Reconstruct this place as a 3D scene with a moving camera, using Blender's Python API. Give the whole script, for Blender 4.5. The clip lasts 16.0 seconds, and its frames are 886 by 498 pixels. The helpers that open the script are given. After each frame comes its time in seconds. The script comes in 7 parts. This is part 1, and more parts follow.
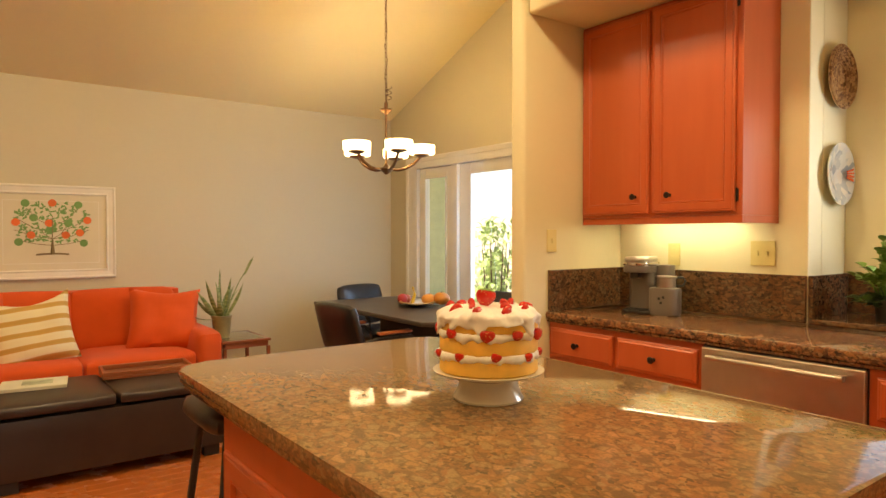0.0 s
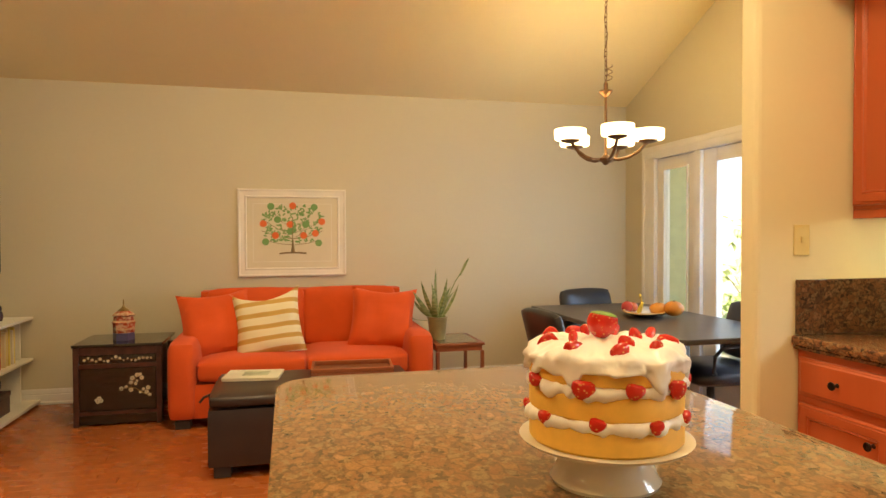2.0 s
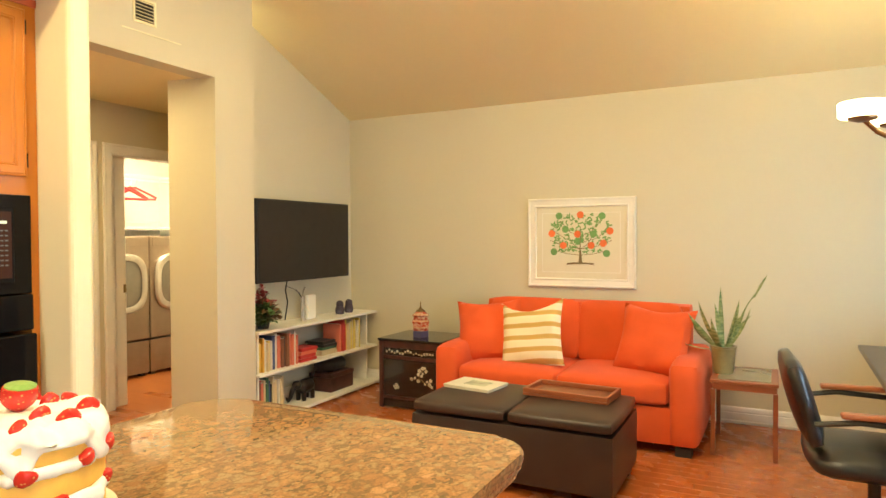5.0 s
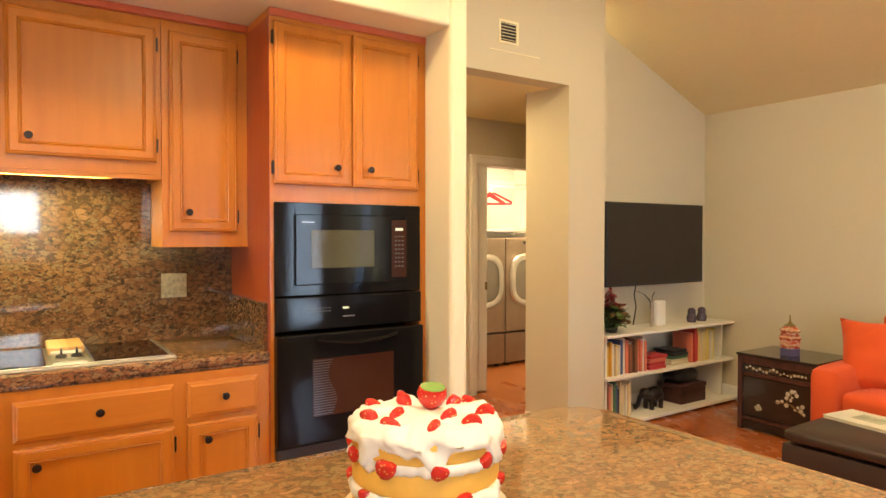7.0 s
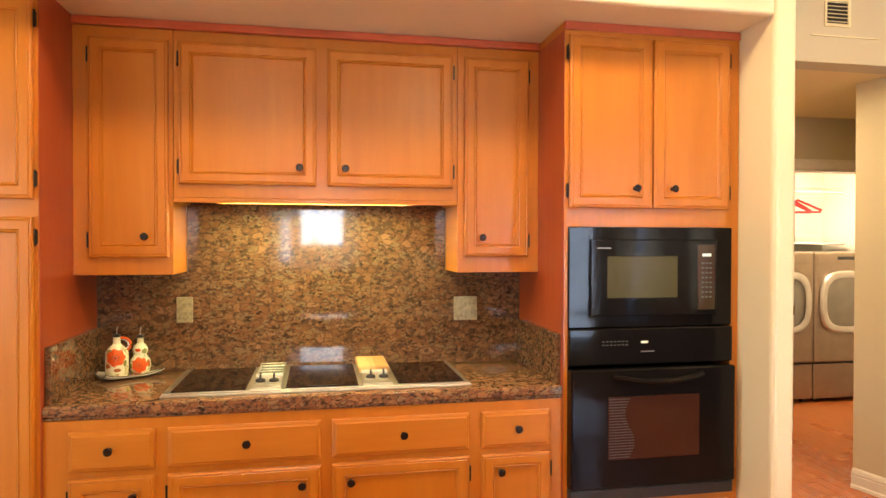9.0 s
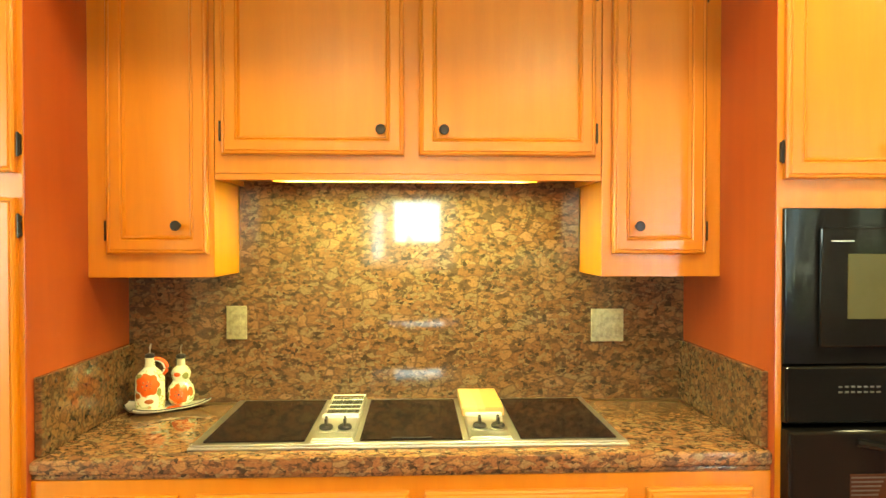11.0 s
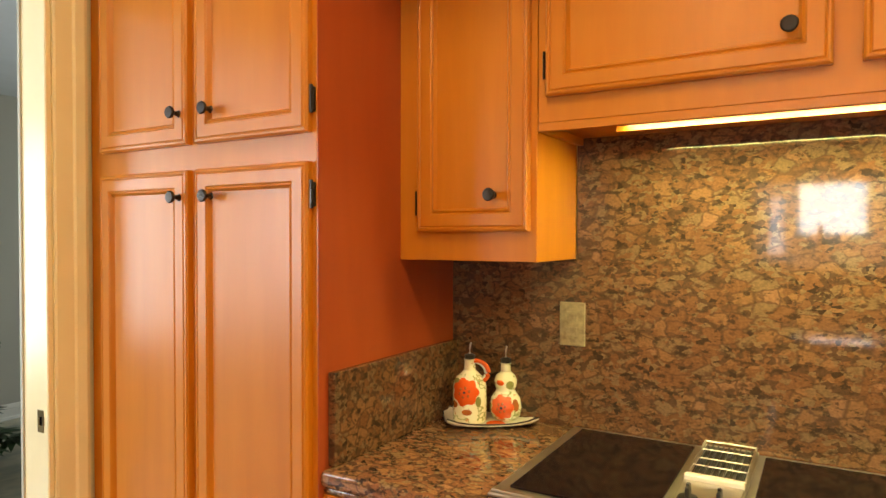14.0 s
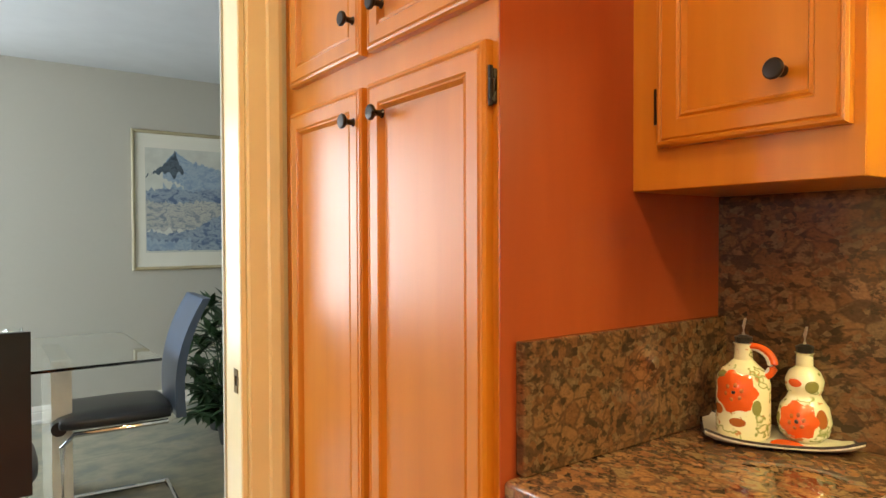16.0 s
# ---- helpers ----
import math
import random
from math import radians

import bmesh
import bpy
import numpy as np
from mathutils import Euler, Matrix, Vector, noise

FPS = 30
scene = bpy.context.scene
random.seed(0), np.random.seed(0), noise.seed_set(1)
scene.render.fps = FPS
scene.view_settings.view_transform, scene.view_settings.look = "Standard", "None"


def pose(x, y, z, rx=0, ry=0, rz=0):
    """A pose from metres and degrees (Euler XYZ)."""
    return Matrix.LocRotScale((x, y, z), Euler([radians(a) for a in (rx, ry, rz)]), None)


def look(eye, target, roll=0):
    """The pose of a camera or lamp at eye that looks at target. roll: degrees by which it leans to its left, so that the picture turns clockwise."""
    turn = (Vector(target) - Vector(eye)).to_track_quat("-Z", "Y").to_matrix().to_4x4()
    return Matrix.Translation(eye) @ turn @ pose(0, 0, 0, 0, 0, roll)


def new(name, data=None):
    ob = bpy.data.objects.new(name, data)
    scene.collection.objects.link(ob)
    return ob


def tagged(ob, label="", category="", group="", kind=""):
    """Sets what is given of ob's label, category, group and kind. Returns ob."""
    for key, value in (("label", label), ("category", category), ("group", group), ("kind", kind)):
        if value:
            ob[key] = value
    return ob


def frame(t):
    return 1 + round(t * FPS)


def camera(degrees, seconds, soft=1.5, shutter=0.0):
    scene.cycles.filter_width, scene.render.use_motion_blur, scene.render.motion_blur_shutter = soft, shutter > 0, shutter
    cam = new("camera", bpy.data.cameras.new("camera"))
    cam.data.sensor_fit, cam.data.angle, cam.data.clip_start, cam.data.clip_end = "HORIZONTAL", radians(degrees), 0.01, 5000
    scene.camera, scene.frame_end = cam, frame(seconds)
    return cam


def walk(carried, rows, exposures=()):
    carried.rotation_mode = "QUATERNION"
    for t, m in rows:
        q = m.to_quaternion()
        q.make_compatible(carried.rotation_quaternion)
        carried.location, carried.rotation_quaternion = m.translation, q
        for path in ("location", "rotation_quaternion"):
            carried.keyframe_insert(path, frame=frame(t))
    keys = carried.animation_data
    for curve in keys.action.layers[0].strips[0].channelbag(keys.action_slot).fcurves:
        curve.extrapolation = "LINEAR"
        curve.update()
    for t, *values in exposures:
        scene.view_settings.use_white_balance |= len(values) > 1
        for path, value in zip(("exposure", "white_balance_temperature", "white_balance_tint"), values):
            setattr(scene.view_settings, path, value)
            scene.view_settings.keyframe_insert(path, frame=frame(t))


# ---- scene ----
cam = camera(68.9, 16.0)
PATH = [
    (0, (1.566, 0.462, 1.299), (2.76, 2.066, 1.256), -0.0),
    (0.5, (1.638, 0.499, 1.295), (2.656, 2.219, 1.253), 0.1),
    (1, (1.728, 0.58, 1.287), (2.567, 2.395, 1.245), -0.1),
    (1.5, (1.864, 0.662, 1.277), (2.524, 2.549, 1.24), -0.1),
    (2, (2.087, 0.713, 1.29), (2.553, 2.658, 1.25), -0.2),
    (2.3, (2.233, 0.746, 1.3), (2.582, 2.715, 1.257), -0.1),
    (2.5, (2.306, 0.757, 1.303), (2.588, 2.737, 1.26), -0.25),
    (3, (2.548, 0.779, 1.312), (2.616, 2.778, 1.267), -0.45),
    (5.3, (3.523, 1.113, 1.374), (2.475, 2.816, 1.338), -0.3),
    (5.5, (3.517, 1.116, 1.364), (2.376, 2.758, 1.328), -0.3),
    (6, (3.491, 1.102, 1.36), (2.143, 2.579, 1.323), -0.2),
    (6.5, (3.461, 1.083, 1.362), (1.944, 2.385, 1.325), -0.1),
    (7, (3.419, 1.076, 1.404), (1.754, 2.182, 1.368), 0.0),
    (7.5, (3.36, 1.068, 1.472), (1.575, 1.969, 1.434), 0.1),
    (8, (3.332, 1.053, 1.495), (1.454, 1.74, 1.458), 0.0),
    (8.5, (3.284, 1.035, 1.535), (1.346, 1.528, 1.499), 0.1),
    (9, (3.178, 1.017, 1.497), (1.214, 1.394, 1.473), 0.1),
    (9.2, (3.121, 1.008, 1.493), (1.152, 1.357, 1.457), 0.0),
    (10.2, (2.69, 0.955, 1.482), (0.69, 1.15, 1.447), 0.0),
    (11.3, (2.258, 1.064, 1.464), (0.258, 1.076, 1.435), 0.0),
    (11.5, (2.183, 1.056, 1.445), (0.184, 1.004, 1.418), 0.0),
    (12, (2.081, 1.084, 1.436), (0.098, 0.827, 1.412), 0.0),
    (12.5, (2.036, 1.076, 1.438), (0.086, 0.633, 1.403), 0.0),
    (13, (1.979, 1.058, 1.437), (0.081, 0.428, 1.406), 0.1),
    (13.5, (1.883, 1.035, 1.442), (0.063, 0.206, 1.409), 0.1),
    (14, (1.769, 0.996, 1.417), (0.047, -0.021, 1.38), 0.1),
    (14.5, (1.64, 0.938, 1.362), (0.033, -0.252, 1.325), 0.1),
    (15, (1.526, 0.894, 1.313), (0.044, -0.449, 1.276), -0.0),
    (15.5, (1.426, 0.842, 1.265), (0.094, -0.649, 1.229), -0.1),
    (16, (1.353, 0.804, 1.283), (0.188, -0.821, 1.243), -0.2),
]
walk(cam, [(t, look(eye, target, roll)) for t, eye, target, roll in PATH], exposures=[(0, 1.27, 8100, 13), (2, 1.36, 7700, 10), (2.5, 1.7, 7200, 2), (3, 1.84, 6900, -4), (5.5, 2.0, 6700, 0), (7, 1.74, 6900, 10), (9, 1.8, 6900, 16), (11.5, 2.56, 7500, -24), (12, 2.25, 7700, -24), (12.5, 1.87, 8000, -4), (13.5, 1.66, 7700, 4), (14.5, 1.50, 7300, 12), (16, 1.66, 7200, 11)])

# ---- world, sun, large lights ----
world = bpy.data.worlds.new("sky")
scene.world = world
world.use_nodes = True
_wn = world.node_tree.nodes
_sky = _wn.new("ShaderNodeTexSky")
_sky.sky_type, _sky.sun_disc = "NISHITA", False
_sky.sun_elevation, _sky.sun_rotation = radians(52), radians(285)
world.node_tree.links.new(_sky.outputs[0], _wn["Background"].inputs[0])
_wn["Background"].inputs[1].default_value = 0.15
_d = bpy.data.lights.new("sun", "SUN")
_d.energy, _d.angle, _d.color = 5.0, radians(0.5), (1.0, 0.93, 0.82)
_o = new("sun", _d)
_o.matrix_world = look((-8, 2, 15), (5, 4, 0))


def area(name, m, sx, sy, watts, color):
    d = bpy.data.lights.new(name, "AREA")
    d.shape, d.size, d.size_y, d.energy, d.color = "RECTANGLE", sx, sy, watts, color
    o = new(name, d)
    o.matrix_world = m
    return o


def bulb(name, p, watts, color, radius=0.04):
    d = bpy.data.lights.new(name, "POINT")
    d.energy, d.color, d.shadow_soft_size = watts, color, radius
    o = new(name, d)
    o.location = p
    return o


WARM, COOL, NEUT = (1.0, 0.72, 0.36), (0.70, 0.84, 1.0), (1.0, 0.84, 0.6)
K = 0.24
# The window_light lamps are added at the openings in place of daylight
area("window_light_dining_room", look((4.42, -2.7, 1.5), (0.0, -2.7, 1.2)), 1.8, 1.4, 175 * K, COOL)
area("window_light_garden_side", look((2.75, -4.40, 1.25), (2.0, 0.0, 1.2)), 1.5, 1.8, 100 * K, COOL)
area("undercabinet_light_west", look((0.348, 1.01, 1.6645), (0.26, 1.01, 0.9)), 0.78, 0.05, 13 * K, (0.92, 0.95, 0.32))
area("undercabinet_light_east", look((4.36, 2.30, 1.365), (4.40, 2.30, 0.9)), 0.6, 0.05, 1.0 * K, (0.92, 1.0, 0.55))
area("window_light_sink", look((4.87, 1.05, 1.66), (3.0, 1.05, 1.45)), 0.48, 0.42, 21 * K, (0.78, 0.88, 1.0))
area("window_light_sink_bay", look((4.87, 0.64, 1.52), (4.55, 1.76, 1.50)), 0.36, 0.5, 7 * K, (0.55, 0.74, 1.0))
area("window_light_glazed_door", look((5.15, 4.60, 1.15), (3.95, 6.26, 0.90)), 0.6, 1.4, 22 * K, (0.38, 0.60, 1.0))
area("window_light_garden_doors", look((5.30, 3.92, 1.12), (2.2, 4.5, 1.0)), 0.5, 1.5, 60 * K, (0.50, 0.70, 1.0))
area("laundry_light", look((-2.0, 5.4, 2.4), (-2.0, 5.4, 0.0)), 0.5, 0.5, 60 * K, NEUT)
# Added fill for the hall; no fitting is visible there
area("hall_fill_light", look((-0.5, 3.5, 2.44), (-0.5, 3.5, 0.0)), 0.3, 0.3, 26 * K, WARM)
# Unseen downlights: first inferred from the bright west header, the others added fill
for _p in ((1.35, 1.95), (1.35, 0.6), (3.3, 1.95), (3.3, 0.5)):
    area("ceiling_can_fill_light", look((_p[0], _p[1], 2.735), (_p[0], _p[1], 0)), 0.16, 0.16, (30 if _p == (3.3, 1.95) else 20) * K, (1.0, 0.78, 0.46))
# Added fill for the living room; no lamps known on the vault
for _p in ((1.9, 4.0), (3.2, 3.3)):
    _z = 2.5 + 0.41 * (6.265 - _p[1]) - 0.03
    area("vault_fill_light", look((_p[0], _p[1], _z), (_p[0], _p[1], 0)), 0.18, 0.18, (62 if _p[0] < 2 else 50) * K, (1.0, 0.80, 0.50))

# ---- materials ----


class Nodes:
    """A principled material with short calls for its texture nodes."""

    def __init__(self, name, rough=0.5, metal=0.0, **more):
        self.m = bpy.data.materials.new(name)
        self.m.use_nodes = True
        self.t = self.m.node_tree
        self.b = self.t.nodes["Principled BSDF"]
        self.b.inputs["Roughness"].default_value, self.b.inputs["Metallic"].default_value = rough, metal
        for k, v in more.items():
            self.b.inputs[k.replace("_", " ")].default_value = v
        self.co = self.t.nodes.new("ShaderNodeTexCoord").outputs["Object"]

    def at(self, scale=(1, 1, 1), shift=None):
        n = self.t.nodes.new("ShaderNodeMapping")
        n.inputs["Scale"].default_value = scale
        self.t.links.new(self.co, n.inputs[0])
        if shift:
            self.t.links.new(shift, n.inputs["Location"])
        return n.outputs[0]

    def noise(self, scale, at=None, detail=4, rough=0.55, warp=0.0):
        n = self.t.nodes.new("ShaderNodeTexNoise")
        n.inputs["Scale"].default_value, n.inputs["Detail"].default_value = scale, detail
        n.inputs["Roughness"].default_value, n.inputs["Distortion"].default_value = rough, warp
        self.t.links.new(at or self.co, n.inputs["Vector"])
        return n.outputs[0]

    def cells(self, scale, at=None, out="Color", feature="F1"):
        n = self.t.nodes.new("ShaderNodeTexVoronoi")
        n.feature = feature
        n.inputs["Scale"].default_value = scale
        self.t.links.new(at or self.co, n.inputs["Vector"])
        return n.outputs[out]

    def wave(self, scale, at=None, warp=2.0, axis="Z"):
        n = self.t.nodes.new("ShaderNodeTexWave")
        n.bands_direction = axis
        n.inputs["Scale"].default_value, n.inputs["Distortion"].default_value = scale, warp
        self.t.links.new(at or self.co, n.inputs["Vector"])
        return n.outputs[1]

    def ramp(self, fac, stops, hard=False):
        n = self.t.nodes.new("ShaderNodeValToRGB")
        r = n.color_ramp
        r.interpolation = "CONSTANT" if hard else "LINEAR"
        while len(r.elements) < len(stops):
            r.elements.new(0.5)
        for e, (p, c) in zip(r.elements, stops):
            e.position, e.color = p, (*c, 1) if isinstance(c, tuple) else (c, c, c, 1)
        self.t.links.new(fac, n.inputs[0])
        return n.outputs[0]

    def mix(self, fac, a, b, mode="MIX"):
        n = self.t.nodes.new("ShaderNodeMix")
        n.data_type, n.blend_type = "RGBA", mode
        for i, v in ((0, fac), (6, a), (7, b)):
            if isinstance(v, (int, float)):
                n.inputs[i].default_value = v if i == 0 else (v, v, v, 1)
            elif isinstance(v, tuple):
                n.inputs[i].default_value = (*v, 1)
            else:
                self.t.links.new(v, n.inputs[i])
        return n.outputs[2]

    def rand(self):
        return self.t.nodes.new("ShaderNodeObjectInfo").outputs["Random"]

    def isle(self):
        return self.t.nodes.new("ShaderNodeNewGeometry").outputs["Random Per Island"]

    def color(self, v):
        if isinstance(v, tuple):
            self.b.inputs["Base Color"].default_value = (*v, 1)
        else:
            self.t.links.new(v, self.b.inputs["Base Color"])
        return self

    def gloss(self, v):
        self.t.links.new(v, self.b.inputs["Roughness"])
        return self

    def bump(self, v, strength=0.2, dist=0.002):
        n = self.t.nodes.new("ShaderNodeBump")
        n.inputs["Strength"].default_value, n.inputs["Distance"].default_value = strength, dist
        self.t.links.new(v, n.inputs["Height"])
        self.t.links.new(n.outputs[0], self.b.inputs["Normal"])
        return self


def plain(name, c, rough=0.5, metal=0.0, vary=0.12, scale=6, **more):
    n = Nodes(name, rough, metal, **more)
    lo, hi = tuple(x * (1 - vary) for x in c), tuple(min(1, x * (1 + vary)) for x in c)
    n.color(n.ramp(n.noise(scale, detail=5), [(0.3, lo), (0.7, hi)]))
    n.bump(n.noise(scale * 12), 0.06, 0.001)
    return n.m


def wall_paint(name, c):
    n = Nodes(name, 0.62)
    n.color(n.mix(0.5, n.ramp(n.noise(0.8), [(0.3, tuple(x * 0.96 for x in c)), (0.7, c)]), n.ramp(n.noise(30), [(0.3, tuple(x * 0.97 for x in c)), (0.7, c)])))
    n.bump(n.noise(90, detail=3), 0.10, 0.002)
    return n.m


def cabinet_wood(name, dark, mid, light, axis=2):
    n = Nodes(name, 0.34, Coat_Weight=0.22, Coat_Roughness=0.25)
    s = [9.0, 9.0, 9.0]
    s[axis] = 0.9
    at = n.at(tuple(s))
    g = n.noise(2.4, at, 5, 0.5, 0.15)
    fine = n.noise(14, at, 4, 0.6)
    base = n.ramp(g, [(0.15, dark), (0.5, mid), (0.85, light)])
    base = n.mix(0.14, base, n.ramp(fine, [(0.35, dark), (0.6, light)]), "MULTIPLY")
    base = n.mix(n.ramp(n.noise(1.1), [(0.1, 0.0), (0.9, 0.40)]), base, light)
    n.color(base).gloss(n.ramp(n.noise(3, None, 2), [(0.1, 0.26), (0.9, 0.40)])).bump(fine, 0.05, 0.001)
    return n.m


def granite(name, scale, tint=1.0, spec=0.4, gaps=0.88, flat=0.15, rough=0.05, ground=(0.118, 0.066, 0.036)):
    """Rounded feldspar blobs with dark seams, finer flakes between them."""
    n = Nodes(name, rough, Specular_IOR_Level=spec)
    base = n.at((1.0, 0.78, 1.15))
    at = n.mix(0.020, base, n.noise(16, base, 3))
    at = n.mix(0.012, at, n.noise(60, base, 2))
    tan, red, gap, olive, deep, pink = [tuple(x * tint for x in v) for v in ((0.25, 0.122, 0.053), (0.185, 0.078, 0.036), (0.020, 0.014, 0.013), (0.205, 0.128, 0.066), (0.080, 0.040, 0.025), (0.29, 0.145, 0.075))]
    big = n.ramp(n.cells(scale * 0.72, at), [(0.0, deep), (0.16, red), (0.42, tan), (0.66, olive), (0.82, pink)], True)
    small = n.ramp(n.cells(scale * 2.0, at), [(0.0, gap), (0.22, deep), (0.42, red), (0.68, olive), (0.88, tan)], True)
    seam = n.ramp(n.cells(scale * 0.72, at, "Distance", "DISTANCE_TO_EDGE"), [(0.02, 0.85), (0.11, 0.0)])
    big = n.mix(seam, big, deep)
    col = n.mix(n.ramp(n.noise(scale * 0.7, at, 3), [(0.46, 0.0), (0.54, 1.0)]), big, small)
    dark = n.ramp(n.noise(scale * 1.15, n.at((1.0, 0.65, 1.4)), 5, 0.72), [(0.54, 0.0), (0.61, gaps)])
    col = n.mix(dark, col, gap)
    grain = n.ramp(n.noise(scale * 5, base, 3), [(0.35, 0.55), (0.65, 1.0)])
    col = n.mix(0.8, col, grain, "MULTIPLY")
    col = n.mix(flat, col, tuple(x * tint for x in ground))
    n.color(col).gloss(n.ramp(n.noise(scale), [(0.3, rough * 0.8), (0.7, rough * 1.3)]))
    return n.m


def shiny(name, c, rough=0.25, metal=0.0, **more):
    n = Nodes(name, rough, metal, **more)
    n.color(n.ramp(n.noise(9), [(0.3, tuple(x * 0.85 for x in c)), (0.7, c)]))
    n.gloss(n.ramp(n.noise(14, detail=6), [(0.3, rough * 0.8), (0.75, min(1, rough * 1.3))]))
    return n.m


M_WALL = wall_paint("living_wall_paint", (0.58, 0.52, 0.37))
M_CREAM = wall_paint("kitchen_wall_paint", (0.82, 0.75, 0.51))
M_CEIL = wall_paint("ceiling_paint", (0.80, 0.67, 0.37))
M_GREY = wall_paint("dining_wall_paint", (0.47, 0.45, 0.385))
M_LAUNDRY = wall_paint("laundry_wall_paint", (0.78, 0.74, 0.64))
M_TRIM = plain("white_trim_paint", (0.76, 0.73, 0.66), 0.35, vary=0.04)
M_WOOD = cabinet_wood("honey_maple", (0.47, 0.142, 0.011), (0.55, 0.185, 0.015), (0.62, 0.232, 0.024))
M_WOODH = cabinet_wood("honey_maple_level", (0.47, 0.142, 0.011), (0.55, 0.185, 0.015), (0.62, 0.232, 0.024), 0)
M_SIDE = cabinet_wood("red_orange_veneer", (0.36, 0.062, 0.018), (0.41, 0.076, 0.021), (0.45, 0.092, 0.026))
M_RED = cabinet_wood("red_cherry", (0.50, 0.100, 0.036), (0.54, 0.114, 0.042), (0.58, 0.132, 0.050))
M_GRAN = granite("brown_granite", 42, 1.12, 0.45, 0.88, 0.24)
# Brighter copies of the same granite: light on the tops goes into tint
M_GRANT = granite("brown_granite_lit_top", 56, 1.95, 0.35, 0.62, 0.45, 0.06, (0.138, 0.092, 0.042))
M_GRANC = granite("brown_granite_lit_counter", 50, 1.75, 0.32, 0.86, 0.12, 0.05)
M_JAMB = plain("cream_casing_paint", (0.88, 0.77, 0.48), 0.28, vary=0.04)
M_KNOB = shiny("dark_bronze", (0.05, 0.04, 0.035), 0.3, 0.9)
M_BRASS = shiny("aged_brass", (0.25, 0.17, 0.07), 0.35, 1.0)
M_BLACK = shiny("black_enamel", (0.008, 0.007, 0.007), 0.06, Specular_IOR_Level=0.16)
M_BLKM = shiny("black_matt_metal", (0.035, 0.032, 0.03), 0.35, 0.3)
# Reddish tint of the dark glass holds the reflected cherry cabinets
M_GLASSK = shiny("oven_glass_red_reflection", (0.050, 0.018, 0.011), 0.04, Specular_IOR_Level=0.3)
M_COOK = shiny("cooktop_glass", (0.012, 0.007, 0.008), 0.05, Specular_IOR_Level=0.25)
M_STEEL = shiny("brushed_steel", (0.66, 0.61, 0.54), 0.36, 1.0)
M_CHROME = shiny("chrome", (0.75, 0.75, 0.75), 0.08, 1.0)
M_SCREEN = shiny("dark_screen", (0.012, 0.010, 0.010), 0.35)
M_LEATHER = plain("dark_brown_leather", (0.030, 0.018, 0.014), 0.38, vary=0.25)
M_BLEATH = plain("black_leather", (0.018, 0.018, 0.021), 0.30, vary=0.25)
M_SOFA = plain("orange_red_fabric", (0.60, 0.076, 0.012), 0.9, vary=0.07, scale=5, Sheen_Weight=0.08)
M_PLASTIC = plain("ivory_plastic", (0.74, 0.62, 0.28), 0.4, vary=0.03)
M_WHITE = plain("white_paint", (0.74, 0.70, 0.60), 0.45, vary=0.05)
M_CERAM = shiny("cream_glazed_ceramic", (0.80, 0.76, 0.64), 0.12, Coat_Weight=0.5)
M_GREEN = plain("green_leaf", (0.07, 0.13, 0.03), 0.45, vary=0.4, scale=14)
M_DGREEN = plain("dark_green_leaf", (0.025, 0.06, 0.02), 0.45, vary=0.4, scale=14)
M_LGREEN = plain("fresh_green_leaf", (0.20, 0.36, 0.07), 0.5, vary=0.3, scale=14)
M_WOODRED = cabinet_wood("red_brown_wood", (0.20, 0.050, 0.018), (0.26, 0.07, 0.026), (0.33, 0.10, 0.04), 0)

_n = Nodes("shade_glow", 0.4)
_n.color((0.9, 0.85, 0.7))
_n.b.inputs["Emission Color"].default_value = (1.0, 0.80, 0.46, 1)
_n.b.inputs["Emission Strength"].default_value = 2.4
M_GLOW = _n.m
_n = Nodes("tube_glow", 0.4)
_n.b.inputs["Emission Color"].default_value = (1.0, 0.97, 0.72, 1)
_n.b.inputs["Emission Strength"].default_value = 6.0
M_TUBE = _n.m
_n = Nodes("clear_glass", 0.02, Transmission_Weight=1.0, IOR=1.45)
_n.color((0.97, 0.99, 0.98))
M_GLASS = _n.m

_n = Nodes("wood_floor_plank", 0.26, Coat_Weight=0.3, Coat_Roughness=0.15)
_at = _n.at((1.1, 12, 12), _n.rand())
_g = _n.noise(3.2, _at, 6, 0.62, 0.5)
_b = _n.ramp(_g, [(0.28, (0.35, 0.088, 0.021)), (0.5, (0.39, 0.104, 0.026)), (0.75, (0.44, 0.126, 0.034))])
_b = _n.mix(_n.ramp(_n.rand(), [(0.0, 0.0), (1.0, 0.55)]), _b, (0.42, 0.12, 0.035))
_n.color(_b).gloss(_n.ramp(_n.noise(6), [(0.3, 0.24), (0.7, 0.30)])).bump(_g, 0.02, 0.001)
M_PLANK = _n.m
_n = Nodes("wood_floor_far", 0.28)
_g = _n.noise(3.2, _n.at((1.1, 12, 12)), 6, 0.62, 0.5)
_n.color(_n.mix(_n.ramp(_n.isle(), [(0, 0.0), (1, 0.5)]), _n.ramp(_g, [(0.28, (0.34, 0.092, 0.022)), (0.75, (0.43, 0.135, 0.034))]), (0.46, 0.15, 0.040)))
M_PLANKF = _n.m
_n = Nodes("dining_floor_stone", 0.30)
_g = _n.mix(0.5, _n.noise(1.4, _n.at((1, 2.2, 1)), 5, 0.6, 1.2), _n.noise(5.5, None, 6))
_n.color(_n.ramp(_g, [(0.30, (0.09, 0.13, 0.15)), (0.44, (0.20, 0.21, 0.16)), (0.56, (0.36, 0.32, 0.22)), (0.70, (0.16, 0.22, 0.24))]))
M_RUG = _n.m
_n = Nodes("striped_cushion_cloth", 0.9)
